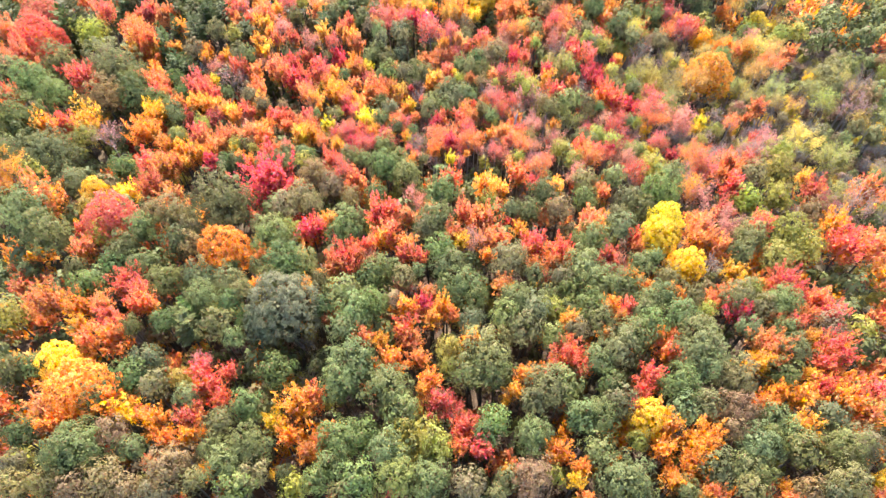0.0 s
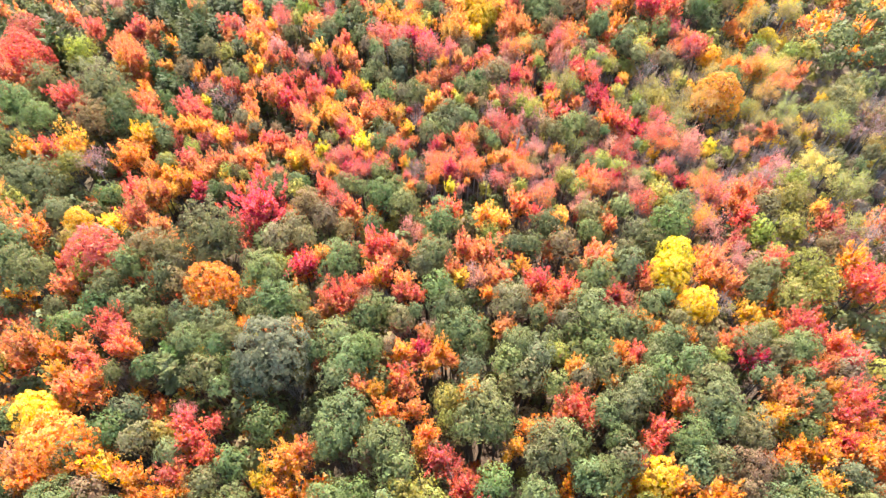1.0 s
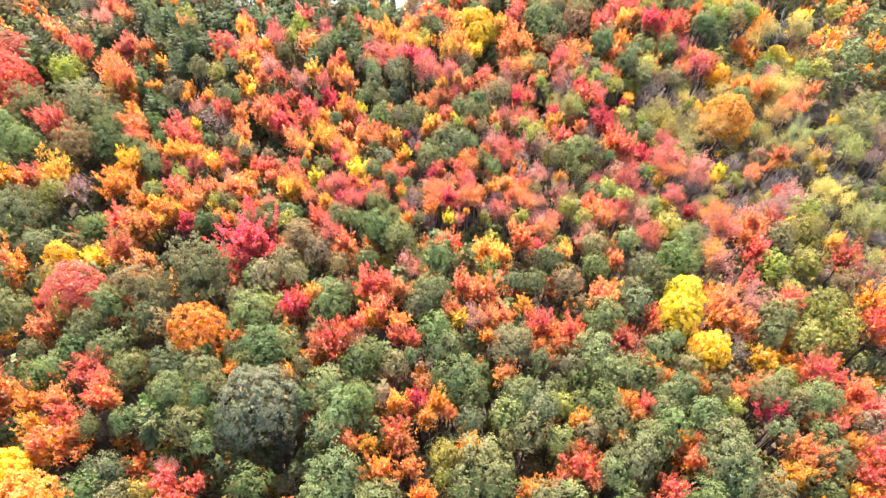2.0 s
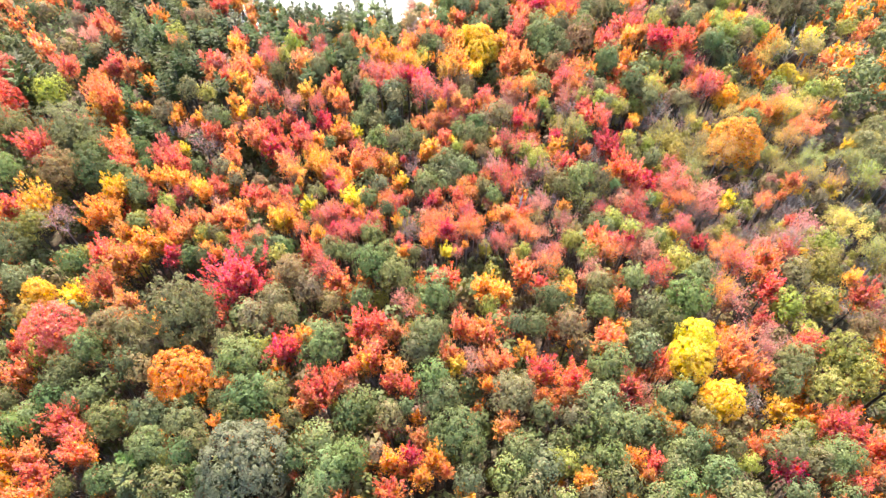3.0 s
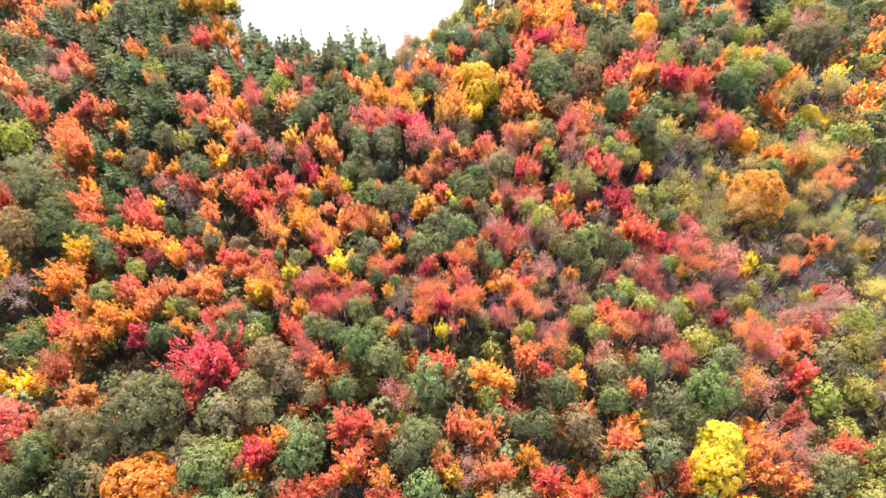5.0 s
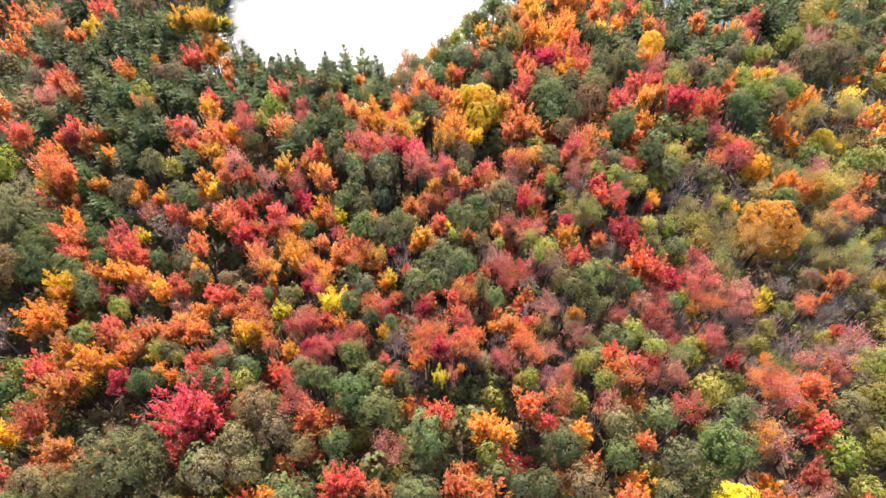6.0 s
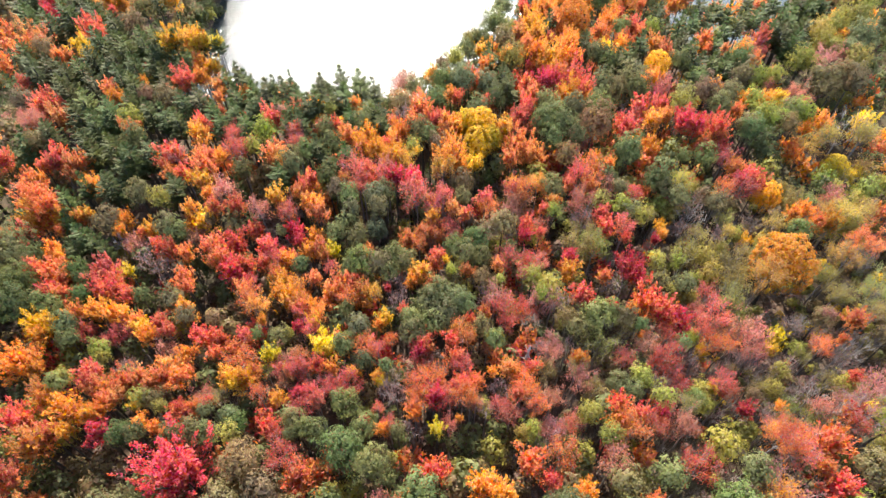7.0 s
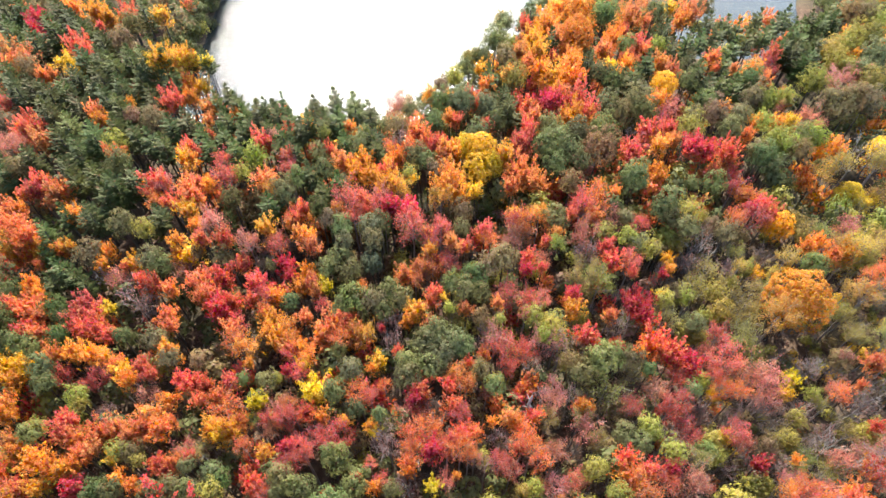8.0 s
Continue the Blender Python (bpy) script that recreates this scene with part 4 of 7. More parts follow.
tree("A", -42.2, 66.9, 11.0, 1.16)
tree("O", -34.2, 67.0, 11.0, 1.32)
tree("l", 63.0, 67.0, 12.0, 1.02)
tree("C", -38.4, 67.0, 11.0, 1.49)
tree("R", -43.8, 67.1, 11.0, 1.00)
tree("T", -31.0, 67.1, 11.0, 0.83)
tree("G", -30.2, 67.2, 11.0, 1.32)
tree("B", 62.8, 67.3, 12.9, 1.06)
tree("G", -26.4, 67.3, 11.0, 1.32)
tree("L", -23.8, 67.5, 11.0, 1.32)
tree("G", -28.2, 67.5, 11.0, 1.49)
tree("r", -18.8, 67.7, 11.0, 0.99)
tree("G", -17.1, 67.8, 11.0, 0.99)
tree("A", -32.5, 67.9, 11.0, 1.00)
tree("G", -14.5, 68.2, 11.0, 1.32)
tree("r", 37.5, 68.2, 11.5, 1.91)
tree("A", -34.2, 68.4, 11.0, 1.01)
tree("G", -15.8, 68.4, 11.0, 1.16)
tree("L", 49.3, 68.5, 10.5, 2.45)
tree("R", -19.9, 68.5, 11.0, 1.50)
tree("G", -5.5, 68.6, 11.0, 0.99)
tree("O", -23.2, 68.6, 11.0, 1.17)
tree("G", -9.3, 68.7, 11.0, 1.49)
tree("L", 30.0, 68.8, 10.5, 2.11)
tree("A", -7.0, 68.8, 11.0, 1.00)
tree("R", -49.7, 68.9, 8.8, 2.22)
tree("A", -40.2, 69.0, 11.0, 1.35)
tree("L", 8.4, 69.0, 11.0, 0.99)
tree("Y", -1.2, 69.1, 11.0, 1.00)
tree("t", 36.2, 69.2, 11.5, 2.44)
tree("A", -41.9, 69.2, 11.0, 1.70)
tree("L", 18.0, 69.2, 11.0, 1.32)
tree("G", -17.1, 69.2, 11.0, 1.34)
tree("L", 9.3, 69.3, 11.0, 1.16)
tree("T", 41.6, 69.4, 11.5, 2.10)
tree("r", -6.5, 69.4, 11.0, 0.83)
tree("G", -24.4, 69.4, 11.0, 1.18)
tree("B", -3.9, 69.5, 9.5, 1.24)
tree("R", -29.2, 69.5, 11.0, 1.01)
tree("R", -9.2, 69.6, 11.0, 0.67)
tree("G", -27.2, 69.9, 11.0, 1.02)
tree("t", 20.4, 69.9, 11.0, 1.65)
tree("A", -39.4, 69.9, 11.0, 1.02)
tree("K", 11.9, 69.9, 9.5, 1.35)
tree("a", 18.1, 70.0, 11.0, 0.50)
tree("A", -43.8, 70.0, 11.0, 1.54)
tree("R", -30.3, 70.0, 11.0, 1.19)
tree("K", 10.4, 70.1, 9.5, 0.85)
tree("L", -32.5, 70.2, 11.0, 0.85)
tree("K", 0.2, 70.2, 9.5, 1.03)
tree("A", 1.3, 70.4, 11.0, 0.50)
tree("Y", -35.4, 70.4, 11.0, 0.86)
tree("T", -28.9, 70.4, 11.0, 1.02)
tree("A", -46.2, 70.5, 11.0, 1.38)
tree("r", 23.1, 70.6, 11.0, 1.33)
tree("r", 13.4, 70.6, 9.5, 1.02)
tree("l", 58.0, 70.7, 11.4, 2.07)
tree("l", 58.0, 70.7, 10.9, 2.23)
tree("r", -16.6, 70.7, 11.0, 1.19)
tree("A", -3.7, 70.7, 11.0, 0.84)
tree("T", -39.2, 70.8, 11.0, 1.21)
tree("K", 27.1, 70.9, 9.5, 1.19)
tree("L", -35.3, 71.0, 11.0, 1.20)
tree("G", -33.8, 71.1, 11.0, 1.20)
tree("R", -27.3, 71.1, 11.0, 0.86)
tree("r", -7.9, 71.1, 11.0, 0.68)
tree("K", 14.7, 71.2, 9.5, 1.03)
tree("T", 19.7, 71.3, 11.0, 1.85)
tree("T", -4.0, 71.3, 11.0, 1.02)
tree("L", 15.6, 71.4, 11.0, 1.35)
tree("R", 39.7, 71.4, 8.0, 1.55)
tree("K", 26.1, 71.5, 9.5, 1.54)
tree("T", -38.0, 71.5, 11.0, 1.21)
tree("G", -11.6, 71.5, 11.0, 1.71)
tree("T", -47.4, 71.7, 11.0, 1.39)
tree("r", -14.9, 71.7, 11.0, 0.86)
tree("T", 44.6, 71.7, 8.0, 1.38)
tree("R", 38.9, 71.7, 8.0, 1.04)
tree("K", 7.2, 71.8, 9.5, 1.21)
tree("A", -19.5, 71.8, 11.0, 1.03)
tree("G", -12.5, 71.8, 11.0, 1.03)
tree("R", 21.6, 71.9, 11.0, 1.35)
tree("l", -26.9, 72.0, 9.5, 1.06)
tree("L", -60.3, 72.0, 10.7, 2.33)
tree("L", 16.6, 72.0, 11.0, 0.85)
tree("K", 42.5, 72.0, 6.5, 1.06)
tree("C", 24.0, 72.1, 11.0, 1.18)
tree("K", -28.5, 72.2, 9.5, 1.24)
tree("B", 4.4, 72.2, 9.5, 0.96)
tree("t", -21.8, 72.3, 11.0, 1.04)
tree("t", 10.1, 72.3, 11.0, 1.19)
tree("L", 34.7, 72.3, 5.5, 1.80)
tree("T", -40.8, 72.3, 11.0, 1.57)
tree("G", -45.3, 72.4, 11.0, 1.32)
tree("C", -17.3, 72.5, 11.0, 1.04)
tree("C", -17.0, 72.5, 11.0, 1.04)
tree("t", -3.5, 72.5, 11.0, 1.38)
tree("r", -15.7, 72.6, 11.0, 1.21)
tree("L", 36.0, 72.6, 5.5, 0.90)
tree("r", 6.0, 72.6, 9.5, 1.22)
tree("G", -46.1, 72.7, 11.0, 0.88)
tree("K", 3.2, 72.8, 9.5, 0.87)
tree("t", 2.5, 72.8, 11.0, 0.86)
tree("R", -42.4, 72.9, 11.0, 1.23)
tree("L", 51.2, 72.9, 9.8, 2.40)
tree("T", -34.8, 72.9, 11.0, 1.23)
tree("C", -1.4, 73.0, 11.0, 1.55)
tree("r", 47.5, 73.0, 8.0, 1.22)
tree("R", 19.4, 73.0, 11.0, 1.37)
tree("T", -38.0, 73.1, 11.0, 1.58)
tree("K", 38.5, 73.1, 6.5, 1.07)
tree("A", -66.8, 73.2, 12.6, 2.10)
tree("B", -6.1, 73.3, 9.5, 1.29)
tree("O", -71.0, 73.3, 12.8, 4.26)
tree("L", -45.1, 73.4, 11.0, 1.06)
tree("B", -57.4, 73.4, 10.2, 2.33)
tree("t", 1.6, 73.4, 11.0, 1.38)
tree("l", 27.7, 73.7, 9.5, 1.22)
tree("B", 48.2, 73.7, 9.5, 2.63)
tree("Y", -25.0, 73.7, 11.0, 1.23)
tree("R", 8.0, 73.7, 11.0, 1.04)
tree("t", 9.5, 73.8, 11.0, 1.21)
tree("T", -36.4, 73.8, 11.0, 1.42)
tree("K", 12.2, 73.9, 9.5, 1.23)
tree("L", 24.6, 73.9, 11.0, 1.46)
tree("r", 0.1, 73.9, 9.5, 1.42)
tree("T", -33.9, 73.9, 11.0, 1.42)
tree("T", -31.7, 74.0, 11.0, 1.42)
tree("A", -24.2, 74.1, 11.0, 1.59)
tree("R", -64.0, 74.1, 11.8, 2.09)
tree("R", -42.3, 74.2, 11.0, 1.60)
tree("B", -7.2, 74.2, 9.5, 1.14)
tree("C", 34.9, 74.2, 8.0, 1.24)
tree("r", -13.8, 74.2, 9.5, 1.43)
tree("A", -26.1, 74.3, 11.0, 1.42)
tree("R", 1.0, 74.3, 11.0, 1.05)
tree("t", -4.0, 74.4, 11.0, 1.23)
tree("D", 45.7, 74.4, 5.5, 1.84)
tree("l", 44.1, 74.4, 5.0, 1.47)
tree("R", 47.5, 74.5, 8.0, 1.42)
tree("B", 32.6, 74.5, 5.0, 1.18)
tree("l", 40.3, 74.6, 5.0, 1.29)
tree("r", -12.0, 74.6, 9.5, 1.79)
tree("A", 39.1, 74.9, 8.0, 0.71)
tree("A", -50.4, 75.1, 9.5, 1.10)
tree("Y", -8.2, 75.1, 9.5, 0.72)
tree("G", 29.2, 75.2, 8.0, 1.26)
tree("G", 21.3, 75.2, 9.5, 1.42)
tree("T", -31.5, 75.3, 9.5, 1.09)
tree("B", -14.9, 75.4, 8.0, 1.18)
tree("B", 6.1, 75.4, 8.0, 1.34)
tree("a", -1.3, 75.5, 9.5, 0.90)
tree("K", -20.2, 75.5, 8.0, 1.11)
tree("B", 38.7, 75.5, 5.0, 1.19)
tree("K", 45.0, 75.6, 6.5, 1.28)
tree("A", -52.5, 75.6, 9.7, 2.53)
tree("L", 31.4, 75.6, 5.5, 1.11)
tree("R", 1.9, 75.6, 9.5, 1.62)
tree("t", 8.8, 75.6, 9.5, 1.43)
tree("T", 3.2, 75.7, 9.5, 1.08)
tree("l", 25.5, 75.7, 8.0, 0.91)
tree("T", -23.5, 75.7, 9.5, 1.28)
tree("t", -2.2, 75.7, 9.5, 1.80)
tree("A", -8.6, 75.8, 9.5, 0.91)
tree("T", -34.0, 75.9, 9.5, 2.02)
tree("l", 17.3, 76.0, 8.0, 1.28)
tree("A", -61.5, 76.0, 10.9, 2.99)
tree("K", 47.7, 76.0, 6.5, 1.65)
tree("G", 19.9, 76.1, 9.5, 1.43)
tree("B", -7.2, 76.1, 8.0, 1.35)
tree("r", -20.3, 76.2, 9.5, 1.10)
tree("B", -39.7, 76.3, 8.0, 1.20)
tree("A", -11.6, 76.3, 9.5, 0.91)
tree("l", 41.5, 76.3, 5.0, 1.31)
tree("L", 23.3, 76.3, 9.5, 0.90)
tree("r", 33.6, 76.4, 8.0, 1.09)
tree("l", -22.4, 76.4, 8.0, 0.93)
tree("r", -18.5, 76.6, 9.5, 1.10)
tree("r", -18.1, 76.6, 9.5, 1.28)
tree("T", -51.7, 76.8, 9.5, 1.12)
tree("K", 50.2, 76.8, 9.2, 1.81)
tree("A", -14.3, 76.8, 9.5, 1.10)
tree("L", -42.6, 76.8, 9.5, 0.93)
tree("t", -25.4, 77.0, 9.5, 1.85)
tree("B", 25.5, 77.0, 8.0, 1.18)
tree("A", 5.1, 77.1, 9.5, 0.73)
tree("R", -16.0, 77.1, 9.5, 1.29)
tree("o", 56.5, 77.1, 9.1, 2.38)
tree("G", -7.8, 77.1, 9.5, 0.92)
tree("K", 15.9, 77.2, 8.0, 1.48)
tree("N", 37.7, 77.2, 5.5, 1.13)
tree("T", 8.0, 77.2, 9.5, 1.28)
tree("L", 22.9, 77.3, 9.5, 1.36)
tree("r", 27.5, 77.4, 8.0, 1.66)
tree("r", 1.5, 77.6, 9.5, 1.28)
tree("D", 45.0, 77.6, 5.5, 1.55)
tree("L", 31.3, 77.6, 5.5, 1.42)
tree("O", -10.5, 77.7, 9.5, 1.29)
tree("B", 42.6, 77.7, 5.0, 1.21)
tree("r", 33.3, 77.7, 8.0, 1.29)
tree("T", 7.0, 77.8, 9.5, 1.28)
tree("L", -43.4, 77.9, 9.5, 1.31)
tree("R", 9.9, 78.0, 9.5, 1.10)
tree("Y", 32.7, 78.0, 5.5, 1.14)
tree("L", 40.2, 78.0, 5.5, 1.32)
tree("t", -18.4, 78.0, 9.5, 1.11)
tree("A", -32.4, 78.0, 9.5, 1.12)
tree("Y", -22.1, 78.2, 9.5, 1.30)
tree("T", -29.1, 78.2, 9.5, 1.12)
tree("l", 39.2, 78.2, 5.0, 1.52)
tree("K", -20.2, 78.3, 8.0, 1.52)
tree("K", -4.1, 78.3, 8.0, 1.51)
tree("l", 11.7, 78.4, 8.0, 1.31)
tree("l", 50.5, 78.5, 5.5, 1.51)
tree("l", 15.7, 78.6, 8.0, 1.31)
tree("T", -26.9, 78.7, 9.5, 1.31)
tree("N", 63.2, 78.7, 7.5, 1.43)
tree("G", 64.3, 78.7, 7.9, 1.38)
tree("K", -3.1, 78.7, 8.0, 1.13)
tree("Y", -15.3, 78.9, 9.5, 0.93)
tree("R", 0.8, 78.9, 9.5, 1.49)
tree("K", -35.7, 79.0, 8.0, 1.34)
tree("O", -47.8, 79.1, 9.5, 1.33)
tree("B", -1.8, 79.1, 8.0, 1.21)
tree("L", 49.1, 79.2, 5.5, 1.52)
tree("B", 45.1, 79.2, 5.0, 1.40)
tree("R", 49.7, 79.2, 8.0, 0.93)
tree("l", 47.9, 79.4, 5.5, 1.15)
tree("C", -3.8, 79.4, 9.5, 1.31)
tree("G", 62.1, 79.5, 7.3, 1.46)
tree("B", 38.6, 79.5, 5.0, 1.06)
tree("r", -9.1, 79.5, 9.5, 0.94)
tree("A", 15.8, 79.6, 9.5, 1.11)
tree("A", -52.1, 79.6, 9.5, 1.34)
tree("G", -13.4, 79.7, 9.5, 1.51)
tree("r", 25.7, 79.7, 8.0, 1.32)
tree("t", -10.5, 79.8, 9.5, 1.51)
tree("Y", -15.8, 79.9, 9.5, 1.79)
tree("R", -28.7, 80.0, 9.5, 1.33)
tree("r", -43.4, 80.1, 8.0, 1.17)
tree("K", 12.5, 80.2, 8.0, 1.33)
tree("A", -38.3, 80.3, 9.5, 1.34)
tree("R", -30.5, 80.3, 9.5, 1.72)
tree("r", 21.8, 80.3, 8.0, 1.33)
tree("R", -75.7, 80.3, 13.0, 1.95)
tree("B", -36.9, 80.4, 8.0, 1.25)
tree("r", 26.7, 80.5, 9.5, 1.49)
tree("R", -26.1, 80.5, 9.5, 1.33)
tree("R", -3.2, 80.5, 9.5, 1.70)
tree("R", -31.9, 80.6, 9.5, 1.15)
tree("B", 30.8, 80.6, 5.0, 1.43)
tree("l", 35.7, 80.6, 5.5, 0.78)
tree("G", -21.4, 80.7, 9.5, 1.33)
tree("B", 34.9, 80.8, 5.0, 1.25)
tree("L", 42.1, 80.9, 5.5, 1.16)
tree("G", -24.5, 80.9, 9.5, 0.96)
tree("G", 61.9, 81.0, 6.9, 1.75)
tree("r", -47.3, 81.0, 8.0, 1.38)
tree("t", -7.6, 81.0, 9.5, 0.76)
tree("B", 40.7, 81.1, 5.0, 1.25)
tree("L", -20.5, 81.1, 9.5, 0.77)
tree("R", -35.9, 81.1, 9.5, 1.16)
tree("Y", -51.5, 81.2, 9.5, 1.55)
tree("B", 11.2, 81.2, 8.0, 1.05)
tree("G", -68.6, 81.2, 11.9, 2.85)
tree("r", 4.5, 81.2, 8.0, 0.77)
tree("G", -49.5, 81.3, 9.5, 1.55)
tree("Y", -39.4, 81.4, 9.5, 1.35)
tree("R", 0.1, 81.4, 9.5, 1.33)
tree("B", 14.6, 81.4, 8.0, 1.05)
tree("Y", -53.4, 81.4, 9.5, 1.75)
tree("G", 71.1, 81.5, 7.2, 1.54)
tree("T", 2.4, 81.5, 9.5, 0.95)
tree("G", 71.4, 81.6, 6.8, 1.38)
tree("r", -42.0, 81.6, 8.0, 1.38)
tree("G", 5.4, 81.6, 9.5, 1.23)
tree("B", 43.4, 81.9, 5.0, 1.44)
tree("K", 12.6, 82.0, 8.0, 1.35)
tree("B", 30.1, 82.0, 5.0, 1.63)
tree("r", -17.9, 82.0, 9.5, 1.16)
tree("t", 1.4, 82.2, 9.5, 1.72)
tree("N", -61.1, 82.2, 10.8, 3.40)
tree("R", -37.3, 82.2, 9.5, 1.36)
tree("G", -5.0, 82.2, 9.5, 1.73)
tree("l", 18.8, 82.3, 8.0, 2.12)
tree("C", -19.4, 82.3, 9.5, 0.97)
tree("T", -40.6, 82.4, 9.5, 1.17)
tree("K", 38.5, 82.5, 6.5, 1.36)
tree("a", 0.4, 82.5, 9.5, 0.96)
tree("K", 24.9, 82.6, 8.0, 1.35)
tree("G", -11.9, 82.7, 9.5, 1.55)
tree("B", 36.8, 82.7, 5.0, 1.45)
tree("G", 29.3, 82.8, 8.0, 1.16)
tree("l", 45.5, 82.9, 5.5, 0.98)
tree("N", -30.6, 82.9, 9.5, 0.98)
tree("t", 33.0, 83.0, 8.0, 1.35)
tree("O", -56.6, 83.0, 10.6, 2.42)
tree("B", 51.3, 83.0, 5.0, 1.45)
tree("t", 35.0, 83.1, 8.0, 1.16)
tree("A", -42.6, 83.1, 9.5, 1.18)
tree("N", -34.2, 83.1, 9.5, 1.37)
tree("Y", -17.8, 83.1, 9.5, 0.97)
tree("A", -9.2, 83.2, 9.5, 0.97)
tree("A", -24.4, 83.2, 9.5, 0.78)
tree("T", -48.7, 83.2, 9.5, 1.38)
tree("t", 47.1, 83.3, 8.0, 1.15)
tree("Y", 32.8, 83.4, 5.5, 1.19)
tree("G", 3.7, 83.4, 9.5, 1.35)
tree("A", -44.2, 83.4, 9.5, 1.58)
tree("G", 68.9, 83.5, 7.0, 1.40)
tree("G", -2.4, 83.5, 9.5, 1.55)
tree("G", 15.9, 83.6, 9.5, 1.73)
tree("A", -46.4, 83.7, 9.5, 1.39)
tree("G", -51.8, 83.9, 9.5, 1.19)
tree("Y", -8.6, 84.0, 9.5, 1.17)
tree("G", -73.7, 84.0, 12.0, 3.93)
tree("L", 45.2, 84.0, 5.5, 1.19)
tree("G", -4.9, 84.2, 9.5, 1.76)
tree("G", -53.4, 84.2, 9.5, 1.60)
tree("r", 27.9, 84.2, 8.0, 1.37)
tree("Y", 41.8, 84.2, 5.5, 1.00)
tree("A", -34.9, 84.3, 9.5, 1.78)
tree("a", -17.4, 84.3, 9.5, 1.18)
tree("D", 52.9, 84.4, 5.5, 1.64)
tree("G", 24.1, 84.4, 9.5, 0.97)
tree("K", 47.6, 84.4, 6.5, 1.18)
tree("R", 2.3, 84.5, 9.5, 0.78)
tree("T", 49.9, 84.5, 8.0, 0.78)
tree("G", -55.1, 84.5, 9.5, 1.40)
tree("r", -19.5, 84.6, 9.5, 1.18)
tree("l", 22.1, 84.7, 8.0, 1.57)
tree("r", 7.3, 84.8, 8.0, 1.19)
tree("K", 39.5, 84.8, 6.5, 1.79)
tree("B", 10.1, 84.9, 8.0, 1.27)
tree("N", 14.7, 85.1, 9.5, 1.37)
tree("G", -1.1, 85.1, 9.5, 1.96)
tree("a", -25.3, 85.1, 9.5, 1.39)
tree("r", 32.5, 85.2, 8.0, 0.98)
tree("N", 56.6, 85.2, 7.2, 1.01)
tree("O", -13.7, 85.3, 9.5, 0.99)
tree("G", 18.5, 85.3, 9.5, 2.14)
tree("L", 31.7, 85.3, 5.5, 1.21)
tree("T", -20.4, 85.4, 9.5, 1.39)
tree("L", 70.3, 85.4, 6.9, 1.69)
tree("A", -18.6, 85.5, 9.5, 1.59)
tree("O", -49.1, 85.6, 9.5, 1.41)
tree("R", -6.4, 85.6, 9.5, 0.79)
tree("R", 4.1, 85.7, 9.5, 0.99)
tree("N", -37.2, 85.8, 9.5, 1.61)
tree("G", 22.3, 85.8, 9.5, 1.57)
tree("t", -26.5, 85.9, 9.5, 1.60)
tree("T", -52.1, 85.9, 9.5, 1.62)
tree("O", -41.3, 86.0, 9.5, 1.21)
tree("K", 35.0, 86.1, 6.5, 1.21)
tree("B", 53.9, 86.2, 5.0, 1.11)
tree("C", 29.3, 86.2, 8.0, 2.09)
tree("Y", 43.3, 86.2, 5.5, 1.22)
tree("R", -53.8, 86.2, 9.5, 1.83)
tree("K", 38.5, 86.3, 6.5, 2.01)
tree("R", -43.2, 86.3, 9.5, 1.21)
tree("G", 1.6, 86.4, 9.5, 1.39)
tree("O", -79.2, 86.5, 12.5, 2.73)
tree("G", 20.3, 86.5, 9.5, 1.58)
tree("G", -3.3, 86.6, 9.5, 1.79)
tree("O", -57.7, 86.6, 10.6, 2.97)
tree("R", 27.3, 86.8, 9.5, 1.77)
tree("t", -13.9, 86.9, 9.5, 1.40)
tree("A", -21.8, 86.9, 9.5, 1.81)
tree("R", -47.1, 86.9, 9.5, 1.63)
tree("R", -45.4, 87.0, 9.5, 1.63)
tree("B", 13.7, 87.0, 8.0, 1.29)
tree("A", 23.5, 87.1, 9.5, 0.79)
tree("r", 6.6, 87.1, 8.0, 1.82)
tree("G", 0.2, 87.1, 9.5, 2.00)
tree("l", 58.9, 87.2, 7.9, 0.94)
tree("o", 58.8, 87.2, 8.1, 1.31)
tree("Y", 58.8, 87.2, 7.3, 1.40)
tree("r", 34.4, 87.2, 8.0, 2.00)
tree("r", 9.5, 87.2, 8.0, 1.42)
tree("B", -7.3, 87.3, 8.0, 1.49)
tree("T", -16.2, 87.6, 9.5, 1.82)
tree("A", -23.1, 87.7, 9.5, 1.42)
tree("l", 74.9, 87.7, 6.6, 2.00)
tree("T", 52.9, 87.7, 8.0, 1.59)
tree("T", -11.9, 87.8, 9.5, 1.82)
tree("B", 46.0, 87.8, 5.0, 1.51)
tree("a", -10.9, 87.8, 9.5, 1.41)
tree("T", -27.8, 87.9, 9.5, 1.42)
tree("T", -35.8, 87.9, 9.5, 1.02)
tree("B", 15.9, 88.0, 8.0, 1.30)
tree("D", 46.6, 88.0, 5.5, 1.13)
tree("K", 11.6, 88.2, 8.0, 1.83)
tree("a", -21.0, 88.2, 9.5, 1.22)
tree("R", -67.5, 88.2, 11.0, 2.95)
tree("G", -2.0, 88.3, 9.5, 2.22)
tree("R", 25.5, 88.4, 9.5, 2.40)
tree("O", -50.1, 88.5, 9.5, 1.24)
tree("R", -46.1, 88.7, 9.5, 1.45)
tree("K", 5.6, 88.7, 8.0, 1.85)
tree("r", -27.3, 88.7, 9.5, 1.02)
tree("C", -8.8, 88.8, 9.5, 0.61)
tree("R", 17.1, 88.8, 9.5, 2.01)
tree("l", 56.4, 88.8, 8.2, 1.50)
tree("B", 70.6, 88.8, 6.8, 2.68)
tree("K", 32.8, 88.8, 6.5, 1.24)
